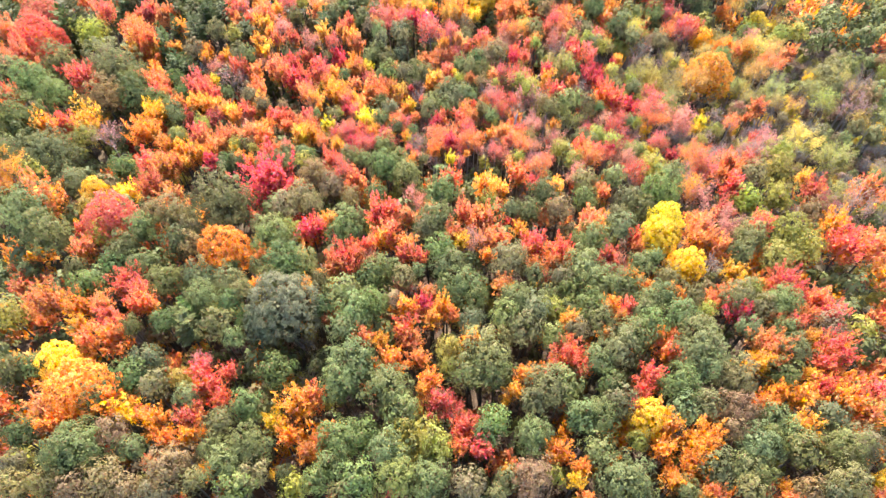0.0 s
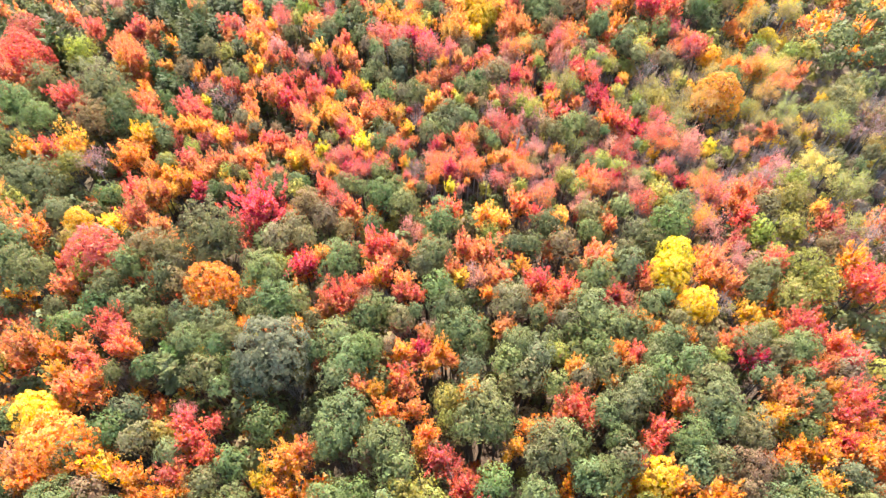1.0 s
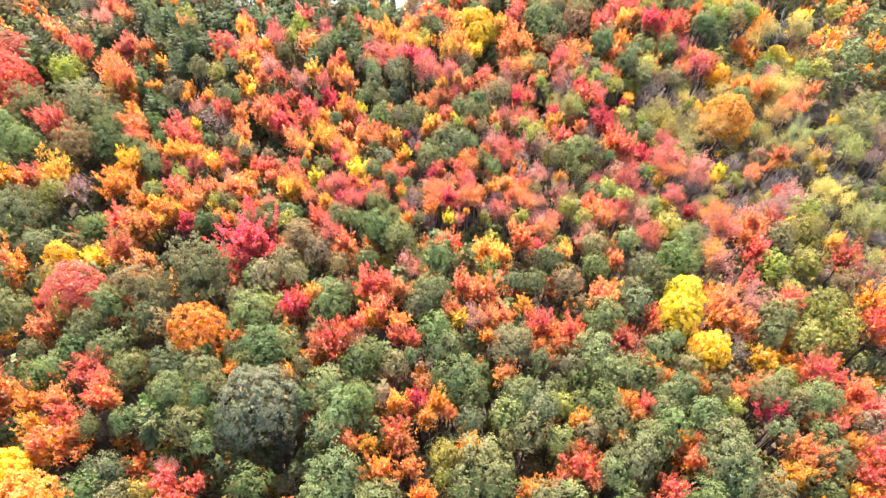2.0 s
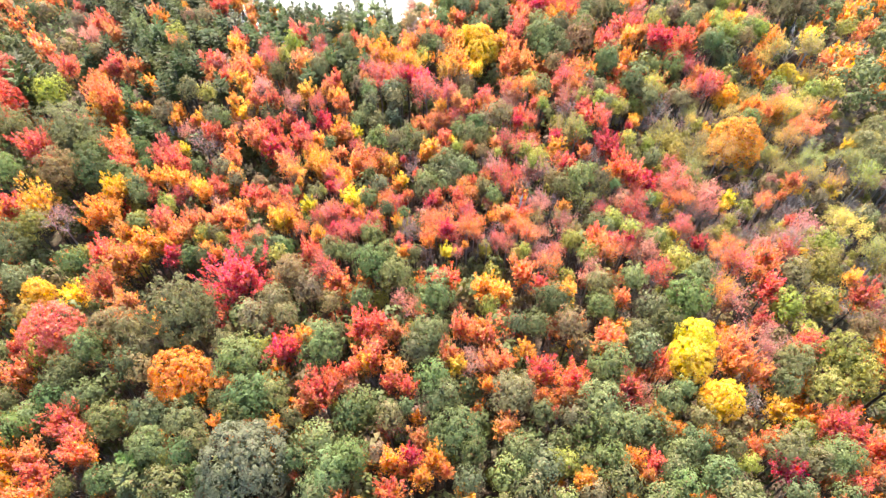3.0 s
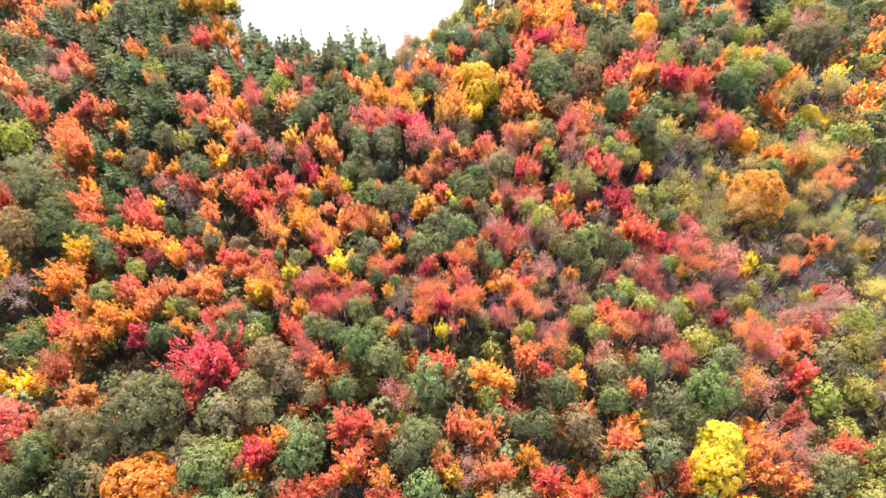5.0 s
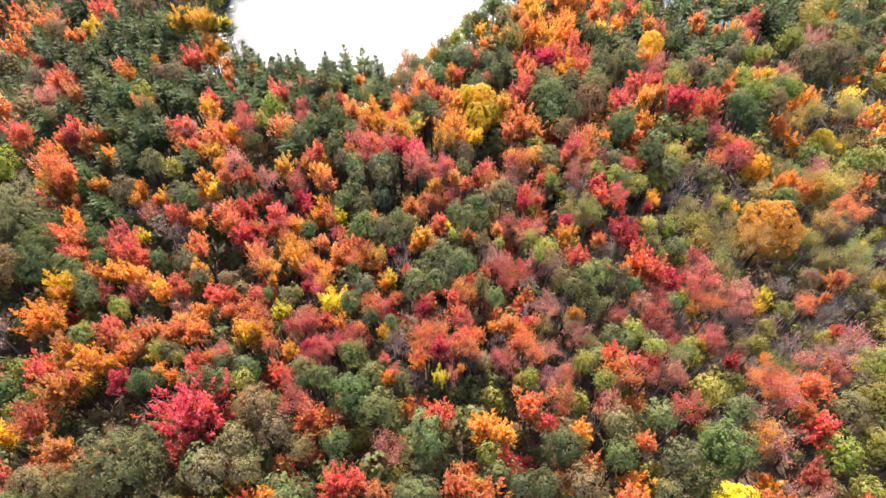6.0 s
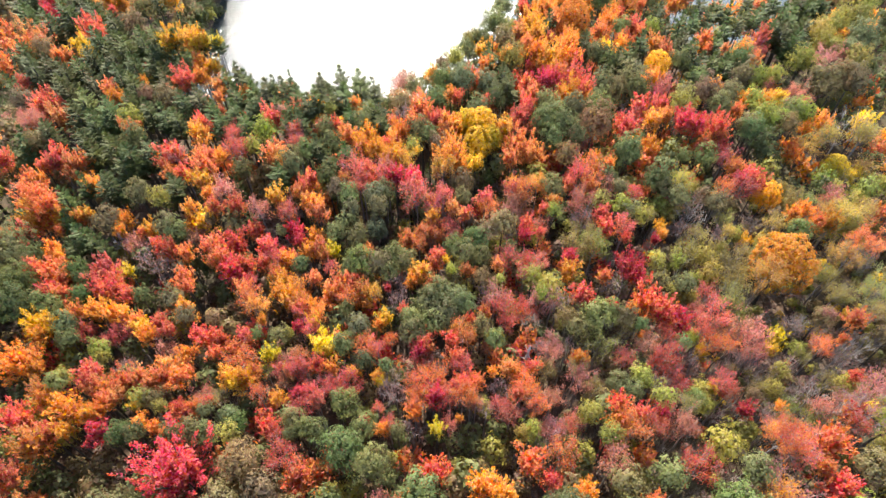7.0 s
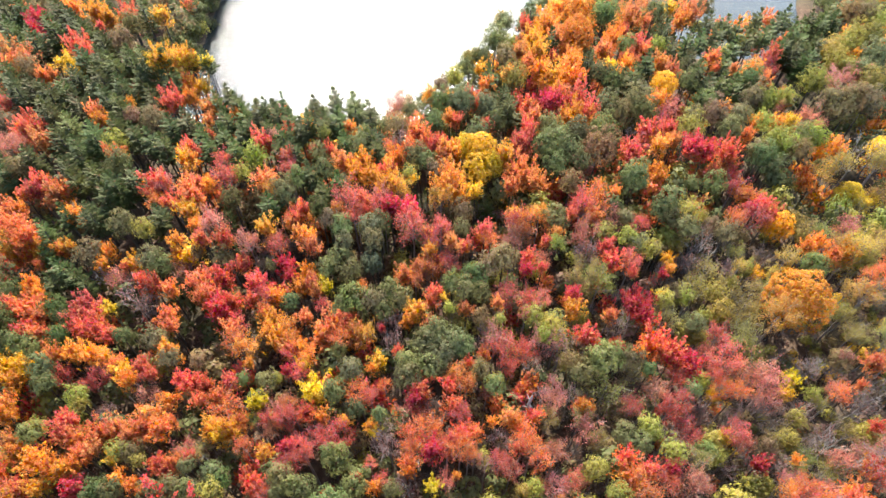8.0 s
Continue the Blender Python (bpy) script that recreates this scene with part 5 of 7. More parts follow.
tree("T", -52.8, 88.8, 9.5, 1.66)
tree("L", 11.8, 88.9, 9.5, 1.21)
tree("N", 50.1, 89.0, 5.5, 1.66)
tree("R", -48.1, 89.0, 9.5, 1.66)
tree("B", 4.5, 89.1, 8.0, 1.32)
tree("B", 13.5, 89.1, 8.0, 1.50)
tree("K", 50.4, 89.2, 6.5, 1.03)
tree("T", -15.1, 89.3, 9.5, 2.05)
tree("l", 39.3, 89.5, 5.0, 1.47)
tree("T", -36.8, 89.6, 9.5, 1.45)
tree("T", -55.1, 89.6, 9.5, 2.09)
tree("B", -8.0, 89.7, 8.0, 1.71)
tree("O", -51.4, 89.7, 9.5, 1.67)
tree("A", -23.2, 89.8, 9.5, 1.44)
tree("R", -13.7, 89.8, 9.5, 1.44)
tree("R", -57.9, 89.9, 9.5, 1.47)
tree("T", -2.8, 89.9, 9.5, 1.23)
tree("T", -18.8, 90.0, 9.5, 1.24)
tree("l", 65.3, 90.0, 7.5, 1.92)
tree("Y", -44.6, 90.1, 9.5, 1.04)
tree("A", -5.7, 90.2, 9.5, 1.03)
tree("L", 12.6, 90.2, 9.5, 1.63)
tree("l", 66.9, 90.6, 6.4, 1.44)
tree("T", -24.1, 90.6, 9.5, 1.25)
tree("r", 34.2, 90.7, 8.0, 1.44)
tree("L", 6.2, 90.8, 9.5, 0.82)
tree("C", -30.1, 90.8, 9.5, 2.09)
tree("R", -48.1, 90.8, 9.5, 1.89)
tree("N", 3.7, 91.1, 9.5, 1.24)
tree("B", 21.3, 91.1, 8.0, 1.33)
tree("l", 38.3, 91.2, 5.0, 1.70)
tree("N", 73.4, 91.2, 7.1, 2.48)
tree("N", -72.9, 91.3, 11.1, 3.41)
tree("G", -8.8, 91.3, 9.5, 1.45)
tree("L", 10.6, 91.4, 9.5, 1.65)
tree("B", -7.4, 91.5, 8.0, 0.97)
tree("A", -5.1, 91.5, 9.5, 1.66)
tree("G", 76.0, 91.6, 7.2, 2.25)
tree("l", 56.9, 91.7, 8.1, 2.29)
tree("B", -40.4, 91.7, 8.0, 1.57)
tree("r", 9.5, 91.8, 9.5, 0.83)
tree("r", -17.0, 91.8, 9.5, 0.84)
tree("L", 33.1, 91.9, 5.5, 1.28)
tree("G", -14.4, 91.9, 9.5, 1.26)
tree("T", -4.0, 92.0, 9.5, 1.04)
tree("B", 72.6, 92.0, 6.7, 2.17)
tree("G", -63.7, 92.0, 10.2, 4.94)
tree("O", -21.1, 92.1, 9.5, 1.26)
tree("O", -59.0, 92.1, 9.5, 1.49)
tree("G", 31.6, 92.1, 8.0, 1.46)
tree("C", 24.7, 92.1, 9.5, 1.65)
tree("R", -29.0, 92.1, 9.5, 1.48)
tree("L", -0.4, 92.2, 9.5, 0.83)
tree("A", -55.3, 92.3, 9.5, 0.85)
tree("R", -26.4, 92.3, 9.5, 1.27)
tree("T", 1.8, 92.3, 9.5, 1.04)
tree("l", -0.0, 92.3, 8.0, 1.27)
tree("L", 31.4, 92.3, 5.5, 1.93)
tree("T", 20.4, 92.3, 9.5, 1.03)
tree("G", 74.1, 92.5, 7.3, 1.62)
tree("G", -10.4, 92.6, 9.5, 1.89)
tree("N", 55.5, 92.6, 5.5, 1.06)
tree("l", 38.9, 92.6, 5.5, 1.50)
tree("T", -80.1, 92.7, 11.8, 3.88)
tree("l", 54.4, 92.8, 5.0, 1.29)
tree("T", -33.4, 92.8, 9.5, 1.27)
tree("A", 15.7, 92.9, 9.5, 1.46)
tree("G", -13.0, 92.9, 9.5, 2.11)
tree("R", -31.9, 92.9, 9.5, 1.91)
tree("B", -42.8, 93.0, 8.0, 1.98)
tree("D", 23.6, 93.0, 8.0, 1.74)
tree("l", 27.8, 93.2, 8.0, 1.69)
tree("G", -6.7, 93.2, 9.5, 1.69)
tree("r", -24.8, 93.3, 9.5, 1.49)
tree("A", -23.3, 93.3, 9.5, 1.27)
tree("T", 5.9, 93.4, 9.5, 1.05)
tree("R", -2.7, 93.4, 9.5, 1.05)
tree("l", 53.9, 93.4, 5.5, 1.50)
tree("P", -49.3, 93.5, 9.5, 1.29)
tree("T", -37.8, 93.6, 9.5, 1.28)
tree("A", -56.7, 93.6, 9.5, 1.29)
tree("P", -53.7, 93.7, 9.5, 1.51)
tree("C", 23.9, 93.8, 9.5, 2.30)
tree("Y", -1.2, 93.9, 9.5, 0.63)
tree("r", 9.9, 94.0, 9.5, 1.26)
tree("B", 72.7, 94.0, 7.1, 2.38)
tree("T", -18.1, 94.0, 9.5, 1.07)
tree("G", -8.3, 94.0, 9.5, 1.91)
tree("G", 68.4, 94.2, 6.7, 2.43)
tree("l", 64.5, 94.2, 7.1, 1.56)
tree("l", 66.0, 94.3, 6.9, 1.40)
tree("o", 43.2, 94.3, 8.0, 2.33)
tree("R", -40.4, 94.4, 9.5, 1.73)
tree("O", 3.6, 94.6, 9.5, 1.49)
tree("R", -42.1, 94.8, 9.5, 1.30)
tree("R", -2.4, 94.8, 9.5, 1.28)
tree("P", -51.4, 94.8, 9.5, 1.74)
tree("l", 40.0, 94.8, 5.0, 1.75)
tree("L", 27.7, 94.8, 9.5, 1.26)
tree("A", -20.5, 94.8, 9.5, 1.29)
tree("Y", -17.1, 95.0, 9.5, 1.29)
tree("R", -26.3, 95.0, 9.5, 1.94)
tree("L", 34.2, 95.1, 5.5, 1.09)
tree("T", -34.4, 95.1, 9.5, 1.95)
tree("K", 12.0, 95.1, 8.0, 1.29)
tree("C", 15.9, 95.2, 9.5, 1.27)
tree("t", -12.2, 95.2, 9.5, 0.86)
tree("T", -19.1, 95.4, 9.5, 1.51)
tree("G", 1.4, 95.4, 9.5, 1.71)
tree("K", -46.2, 95.7, 8.0, 1.55)
tree("L", 36.6, 95.7, 5.5, 1.76)
tree("Y", 27.7, 95.7, 9.5, 0.85)
tree("R", -31.5, 95.7, 9.5, 1.74)
tree("r", 7.1, 95.8, 8.0, 1.52)
tree("D", -48.3, 96.0, 8.0, 1.22)
tree("P", -53.6, 96.1, 9.5, 1.98)
tree("G", -0.2, 96.3, 9.5, 1.51)
tree("l", 53.6, 96.5, 5.5, 1.32)
tree("t", -5.1, 96.5, 9.5, 1.08)
tree("C", -22.3, 96.6, 9.5, 1.09)
tree("l", 71.0, 96.8, 6.7, 2.45)
tree("o", 41.5, 96.8, 5.5, 1.00)
tree("T", -57.2, 96.9, 9.5, 0.89)
tree("R", -45.1, 97.0, 9.5, 0.88)
tree("l", 39.9, 97.1, 5.0, 1.78)
tree("Y", 65.1, 97.2, 7.5, 0.93)
tree("l", 52.2, 97.2, 5.0, 1.55)
tree("A", 46.7, 97.2, 8.0, 4.11)
tree("A", -19.9, 97.2, 9.5, 1.53)
tree("G", -40.2, 97.3, 9.5, 1.76)
tree("A", -48.6, 97.3, 9.5, 1.11)
tree("O", 2.8, 97.4, 9.5, 1.95)
tree("T", -6.7, 97.4, 9.5, 1.53)
tree("P", -56.2, 97.5, 9.5, 1.56)
tree("G", -14.1, 97.5, 9.5, 1.75)
tree("A", -44.3, 97.6, 9.5, 1.33)
tree("K", -37.3, 97.6, 8.0, 1.57)
tree("l", 66.7, 97.8, 7.4, 0.93)
tree("G", -17.3, 97.8, 9.5, 1.54)
tree("G", -25.1, 98.0, 9.5, 0.88)
tree("o", 55.9, 98.1, 8.0, 1.74)
tree("K", -39.8, 98.1, 8.0, 0.87)
tree("G", -42.1, 98.2, 9.5, 1.78)
tree("R", -29.1, 98.3, 9.5, 1.55)
tree("L", 32.2, 98.3, 5.5, 1.35)
tree("G", 66.7, 98.3, 7.2, 0.65)
tree("R", -79.9, 98.3, 11.2, 5.06)
tree("l", 20.0, 98.3, 8.0, 1.98)
tree("F", -56.2, 98.5, 9.5, 1.31)
tree("C", -23.3, 98.5, 9.5, 1.55)
tree("N", 69.4, 98.6, 6.6, 2.86)
tree("K", -3.4, 98.7, 8.0, 1.11)
tree("N", 30.7, 98.7, 5.5, 1.35)
tree("N", -50.8, 98.7, 9.5, 2.02)
tree("T", -60.5, 98.8, 9.5, 1.57)
tree("l", 80.4, 98.8, 7.3, 1.45)
tree("t", -3.7, 98.9, 9.5, 1.73)
tree("l", 66.2, 98.9, 7.5, 0.89)
tree("H", -11.4, 99.0, 9.5, 1.52)
tree("G", -32.3, 99.0, 9.5, 1.53)
tree("C", 9.8, 99.1, 9.5, 1.32)
tree("l", 18.1, 99.2, 8.0, 2.22)
tree("A", -38.6, 99.2, 9.5, 1.10)
tree("A", -62.0, 99.2, 9.5, 2.26)
tree("A", -58.1, 99.3, 9.5, 1.55)
tree("T", -4.9, 99.3, 9.5, 1.08)
tree("A", -48.6, 99.4, 9.5, 1.35)
tree("N", 4.4, 99.4, 9.5, 1.76)
tree("G", -15.9, 99.4, 9.5, 2.22)
tree("L", 36.8, 99.5, 5.5, 1.70)
tree("R", 24.4, 99.5, 9.5, 0.88)
tree("R", -2.6, 99.5, 9.5, 1.55)
tree("T", -55.6, 99.5, 9.5, 1.13)
tree("l", 42.9, 99.6, 5.0, 1.81)
tree("r", -0.7, 99.6, 9.5, 1.33)
tree("R", 12.1, 99.7, 9.5, 0.88)
tree("Y", -37.2, 99.8, 9.5, 1.87)
tree("T", -50.4, 99.8, 9.5, 1.13)
tree("N", -36.1, 99.8, 9.5, 1.10)
tree("N", -14.6, 99.8, 9.5, 1.09)
tree("L", 81.0, 99.9, 7.4, 1.73)
tree("A", -54.8, 100.0, 9.5, 1.56)
tree("t", 58.6, 100.2, 8.0, 2.42)
tree("C", 28.9, 100.2, 8.0, 0.89)
tree("l", 34.8, 100.2, 5.0, 2.06)
tree("T", -59.7, 100.2, 11.5, 2.23)
tree("A", -3.4, 100.4, 11.5, 1.09)
tree("r", -24.4, 100.4, 11.5, 1.32)
tree("o", 55.8, 100.4, 5.5, 1.58)
tree("l", 39.2, 100.4, 5.0, 1.83)
tree("N", 6.7, 100.5, 9.5, 2.00)
tree("F", -56.8, 100.5, 12.0, 1.56)
tree("K", -28.5, 100.5, 11.5, 1.60)
tree("T", -19.8, 100.6, 11.5, 1.54)
tree("l", 44.8, 100.7, 5.0, 1.37)
tree("A", -38.7, 100.7, 11.5, 1.11)
tree("R", -35.2, 100.9, 11.5, 1.33)
tree("R", -32.1, 101.0, 11.5, 1.56)
tree("L", 39.6, 101.1, 5.5, 0.91)
tree("R", 10.2, 101.1, 9.5, 1.34)
tree("R", 21.9, 101.2, 9.5, 1.55)
tree("A", 30.3, 101.3, 8.0, 0.90)
tree("r", 24.5, 101.3, 9.5, 1.44)
tree("G", -15.2, 101.3, 11.5, 1.33)
tree("T", -87.5, 101.5, 12.0, 2.28)
tree("H", -11.3, 101.5, 11.5, 1.55)
tree("B", 42.7, 101.6, 5.0, 1.05)
tree("N", 80.7, 101.6, 7.6, 1.93)
tree("T", -62.5, 101.7, 11.5, 2.49)
tree("K", 12.4, 101.9, 8.0, 1.14)
tree("L", -71.7, 102.0, 10.9, 2.88)
tree("T", -0.4, 102.0, 11.5, 1.33)
tree("L", -43.6, 102.1, 11.5, 1.57)
tree("A", -20.8, 102.1, 11.5, 1.34)
tree("o", 40.1, 102.2, 8.0, 0.90)
tree("G", 75.0, 102.3, 6.2, 2.52)
tree("r", -3.2, 102.4, 11.5, 1.55)
tree("T", -22.1, 102.5, 11.5, 1.12)
tree("G", 79.2, 102.6, 7.2, 1.47)
tree("G", 50.4, 102.7, 8.0, 1.80)
tree("R", 1.2, 102.7, 9.5, 1.13)
tree("Y", 43.6, 102.8, 5.5, 1.16)
tree("L", 46.0, 102.9, 5.5, 1.39)
tree("N", -47.2, 102.9, 11.5, 1.81)
tree("B", 18.9, 103.3, 8.0, 1.89)
tree("G", 73.3, 103.3, 6.0, 2.13)
tree("l", 36.7, 103.3, 5.0, 1.64)
tree("A", -26.7, 103.4, 11.5, 1.58)
tree("A", -3.6, 103.4, 11.5, 0.90)
tree("A", -36.8, 103.4, 11.5, 1.13)
tree("B", 39.1, 103.5, 5.0, 1.71)
tree("K", -34.4, 103.6, 11.5, 1.81)
tree("L", 27.0, 103.6, 9.5, 1.58)
tree("R", 21.5, 103.7, 9.5, 1.58)
tree("L", 42.3, 103.7, 5.5, 1.40)
tree("P", -55.5, 103.7, 12.0, 1.37)
tree("L", 14.3, 103.9, 9.5, 1.14)
tree("G", -16.0, 103.9, 11.5, 1.69)
tree("P", -51.8, 103.9, 12.0, 2.28)
tree("H", -12.0, 104.1, 11.5, 1.69)
tree("o", 47.3, 104.1, 8.0, 1.37)
tree("B", 34.8, 104.3, 5.0, 1.94)
tree("R", 12.8, 104.3, 9.5, 0.91)
tree("P", -42.2, 104.3, 12.0, 1.82)
tree("r", -6.1, 104.4, 11.5, 2.03)
tree("P", -77.1, 104.4, 11.2, 3.85)
tree("G", 25.9, 104.4, 9.5, 1.36)
tree("t", 5.0, 104.5, 9.5, 1.15)
tree("r", -2.1, 104.5, 11.5, 1.35)
tree("C", -35.1, 104.6, 11.5, 0.91)
tree("T", -23.4, 104.6, 11.5, 1.14)
tree("O", -10.9, 104.7, 11.5, 1.59)
tree("A", -54.9, 104.8, 11.5, 1.38)
tree("G", 28.8, 104.8, 8.0, 1.15)
tree("K", 8.1, 104.8, 8.0, 1.63)
tree("T", -64.6, 104.9, 11.5, 1.85)
tree("N", -17.8, 104.9, 11.5, 1.59)
tree("T", 53.9, 104.9, 8.0, 1.37)
tree("Y", 31.3, 105.0, 5.5, 1.18)
tree("R", -23.1, 105.2, 11.5, 1.14)
tree("L", 24.6, 105.4, 9.5, 1.60)
tree("A", -63.6, 105.5, 11.5, 1.16)
tree("l", 56.6, 105.5, 5.5, 1.88)
tree("A", 56.1, 105.5, 8.0, 1.84)
tree("R", -82.0, 105.7, 11.5, 4.17)
tree("B", 45.1, 105.8, 5.0, 1.74)
tree("G", 0.7, 105.9, 9.5, 1.39)
tree("T", 14.5, 106.0, 9.5, 1.15)
tree("R", 4.2, 106.1, 9.5, 1.62)
tree("A", -38.5, 106.1, 11.5, 1.85)
tree("D", 36.3, 106.1, 5.5, 2.61)
tree("L", 60.1, 106.1, 5.5, 1.88)
tree("r", -14.3, 106.1, 11.5, 1.61)
tree("l", 41.1, 106.3, 5.5, 1.42)
tree("A", 50.8, 106.3, 8.0, 1.39)
tree("L", 21.4, 106.3, 9.5, 1.50)
tree("P", -89.1, 106.4, 11.6, 4.06)
tree("K", 18.9, 106.4, 8.0, 2.34)
tree("R", -6.2, 106.5, 11.5, 1.15)
tree("K", 9.4, 106.5, 8.0, 1.88)
tree("R", -22.2, 106.9, 11.5, 1.62)
tree("o", 55.5, 107.1, 8.0, 1.39)
tree("T", -17.1, 107.1, 11.5, 1.39)
tree("o", 58.3, 107.2, 8.0, 1.86)
tree("P", -27.1, 107.3, 12.0, 1.85)
tree("R", -13.0, 107.3, 11.5, 0.92)
tree("P", -50.8, 107.3, 12.0, 2.10)
tree("A", 52.8, 107.5, 8.0, 1.40)
tree("O", -19.9, 107.5, 11.5, 1.63)
tree("T", -44.0, 107.5, 11.5, 1.17)
tree("R", -41.9, 107.6, 11.5, 1.17)
tree("r", 8.9, 107.9, 9.5, 1.88)
tree("a", 10.1, 108.0, 9.5, 1.64)
tree("C", -9.6, 108.0, 11.5, 1.86)
tree("P", -76.9, 108.1, 11.4, 4.40)
tree("C", -6.8, 108.1, 11.5, 1.86)
tree("R", -64.2, 108.3, 11.5, 1.19)
tree("L", 33.4, 108.4, 5.5, 1.69)
tree("o", 61.8, 108.4, 5.5, 1.91)
tree("r", -11.3, 108.5, 11.5, 1.63)
tree("G", 39.7, 108.5, 8.0, 1.65)
tree("T", -59.6, 108.5, 11.5, 1.90)
tree("O", -33.0, 108.6, 11.5, 1.65)
tree("T", 13.5, 108.7, 9.5, 1.18)
tree("G", 14.3, 108.8, 9.5, 1.77)
tree("G", 34.0, 108.8, 8.0, 1.66)
tree("R", -71.3, 108.8, 11.7, 2.23)
tree("T", -39.0, 108.9, 11.5, 2.13)
tree("R", -13.9, 108.9, 11.5, 1.87)
tree("R", -62.9, 109.0, 11.5, 1.67)
tree("T", -58.2, 109.2, 11.5, 1.67)
tree("R", -45.4, 109.2, 11.5, 1.19)
tree("N", 0.6, 109.2, 9.5, 1.90)
tree("N", 25.0, 109.3, 9.5, 1.18)
tree("B", 36.8, 109.3, 5.0, 2.01)
tree("L", 31.8, 109.4, 5.5, 1.70)
tree("r", -15.6, 109.4, 11.5, 2.12)
tree("G", -25.3, 109.6, 11.5, 1.42)
tree("o", 63.9, 109.6, 5.5, 1.69)
tree("r", 27.1, 109.6, 8.0, 1.43)
tree("T", 20.1, 109.6, 9.5, 1.66)
tree("A", 8.5, 109.6, 9.5, 1.19)
tree("P", -50.5, 109.6, 12.0, 2.61)
tree("N", 43.0, 109.7, 5.5, 1.22)
tree("a", 12.3, 109.8, 9.5, 1.19)
tree("P", -19.8, 109.9, 12.0, 1.65)
tree("R", 17.3, 110.0, 9.5, 1.19)
tree("O", 32.3, 110.4, 8.0, 1.68)
tree("K", 23.1, 110.5, 8.0, 1.69)
tree("P", -56.9, 110.5, 12.0, 1.92)
tree("a", -2.4, 110.6, 11.5, 1.65)
tree("T", -40.0, 110.6, 11.5, 1.91)
tree("L", 52.2, 110.7, 5.5, 1.22)
tree("G", -25.9, 110.7, 11.5, 1.91)
tree("R", -62.9, 110.8, 11.5, 1.93)
tree("K", -11.2, 110.8, 11.5, 1.19)
tree("P", -48.4, 110.9, 12.0, 2.16)
tree("K", -44.0, 111.1, 11.5, 1.44)
tree("r", -18.0, 111.1, 11.5, 0.71)
tree("N", -3.3, 111.2, 11.5, 0.71)
tree("a", -27.7, 111.2, 11.5, 1.44)
tree("P", -53.8, 111.3, 12.0, 2.65)
tree("K", 59.0, 111.3, 6.5, 1.70)
tree("A", -37.2, 111.4, 11.5, 1.20)
tree("t", 41.7, 111.4, 8.0, 1.45)
tree("l", 55.8, 111.4, 5.5, 1.47)
tree("a", -8.3, 111.5, 11.5, 1.43)
tree("r", 18.7, 111.6, 9.5, 1.92)
tree("R", -45.0, 111.6, 11.5, 2.17)
tree("P", -17.6, 111.8, 12.0, 1.67)
tree("N", 39.3, 111.8, 5.5, 1.48)
tree("P", -67.9, 111.8, 12.0, 1.70)
tree("R", -39.1, 111.9, 11.5, 0.97)
tree("r", 44.8, 112.1, 8.0, 1.93)
tree("P", -58.5, 112.3, 12.0, 2.43)
tree("Y", 49.5, 112.3, 5.5, 2.22)
tree("l", 53.2, 112.5, 5.5, 1.73)
tree("A", -10.1, 112.6, 11.5, 2.64)
tree("O", 31.4, 112.7, 8.0, 2.44)
tree("A", 0.5, 112.7, 9.5, 1.46)
tree("R", 47.5, 112.8, 8.0, 1.46)
tree("o", 35.5, 112.9, 8.0, 1.95)
tree("G", -17.4, 112.9, 11.5, 0.96)
tree("T", -29.0, 113.0, 11.5, 2.06)
tree("N", -67.5, 113.0, 11.5, 1.72)
tree("t", 21.0, 113.1, 9.5, 2.18)
tree("G", -24.3, 113.2, 11.5, 1.70)
tree("r", -35.2, 113.3, 11.5, 1.95)
tree("P", -22.1, 113.4, 12.0, 1.93)
tree("L", 38.4, 113.5, 5.5, 1.00)
tree("L", 51.8, 113.6, 5.5, 1.74)
tree("A", -1.3, 113.7, 11.5, 2.65)
tree("P", -69.3, 113.7, 12.0, 1.72)
tree("C", 44.9, 113.9, 8.0, 1.22)
tree("Y", -6.9, 114.0, 11.5, 0.97)
tree("L", -32.8, 114.0, 11.5, 1.47)
tree("Y", 2.6, 114.0, 9.5, 1.47)
tree("L", 65.8, 114.2, 5.5, 1.99)
tree("A", -12.9, 114.3, 11.5, 1.70)
tree("L", -7.3, 114.6, 11.5, 1.46)
tree("R", 46.8, 114.6, 8.0, 1.72)
tree("A", 24.0, 114.7, 9.5, 0.98)
tree("A", -15.1, 114.9, 11.5, 1.95)
tree("r", -26.0, 115.0, 11.5, 1.23)
tree("P", -66.5, 115.1, 12.0, 2.23)
tree("O", -20.4, 115.2, 11.5, 1.72)
tree("O", -52.5, 115.2, 11.5, 2.23)
tree("T", 8.2, 115.5, 9.5, 1.49)
tree("R", -11.8, 115.6, 11.5, 0.98)
tree("N", 17.4, 116.0, 9.5, 1.98)
tree("N", -3.6, 116.0, 11.5, 1.47)
tree("T", -1.4, 116.1, 11.5, 1.23)
tree("A", 21.7, 116.2, 9.5, 0.99)
tree("T", 44.9, 116.3, 8.0, 1.49)
tree("L", 59.7, 116.3, 5.5, 1.77)
tree("R", -10.4, 116.3, 11.5, 0.99)
tree("T", 11.8, 116.3, 9.5, 2.24)
tree("l", 62.4, 116.5, 5.5, 1.52)
tree("A", -42.4, 116.8, 11.5, 2.00)
tree("o", 47.6, 116.8, 8.0, 0.62)
tree("T", -53.6, 116.9, 11.5, 2.01)
tree("r", -36.7, 117.0, 11.5, 1.25)
tree("G", 27.5, 117.1, 9.5, 2.24)
tree("T", -18.1, 117.2, 11.5, 1.74)
tree("P", -59.5, 117.4, 12.0, 2.51)
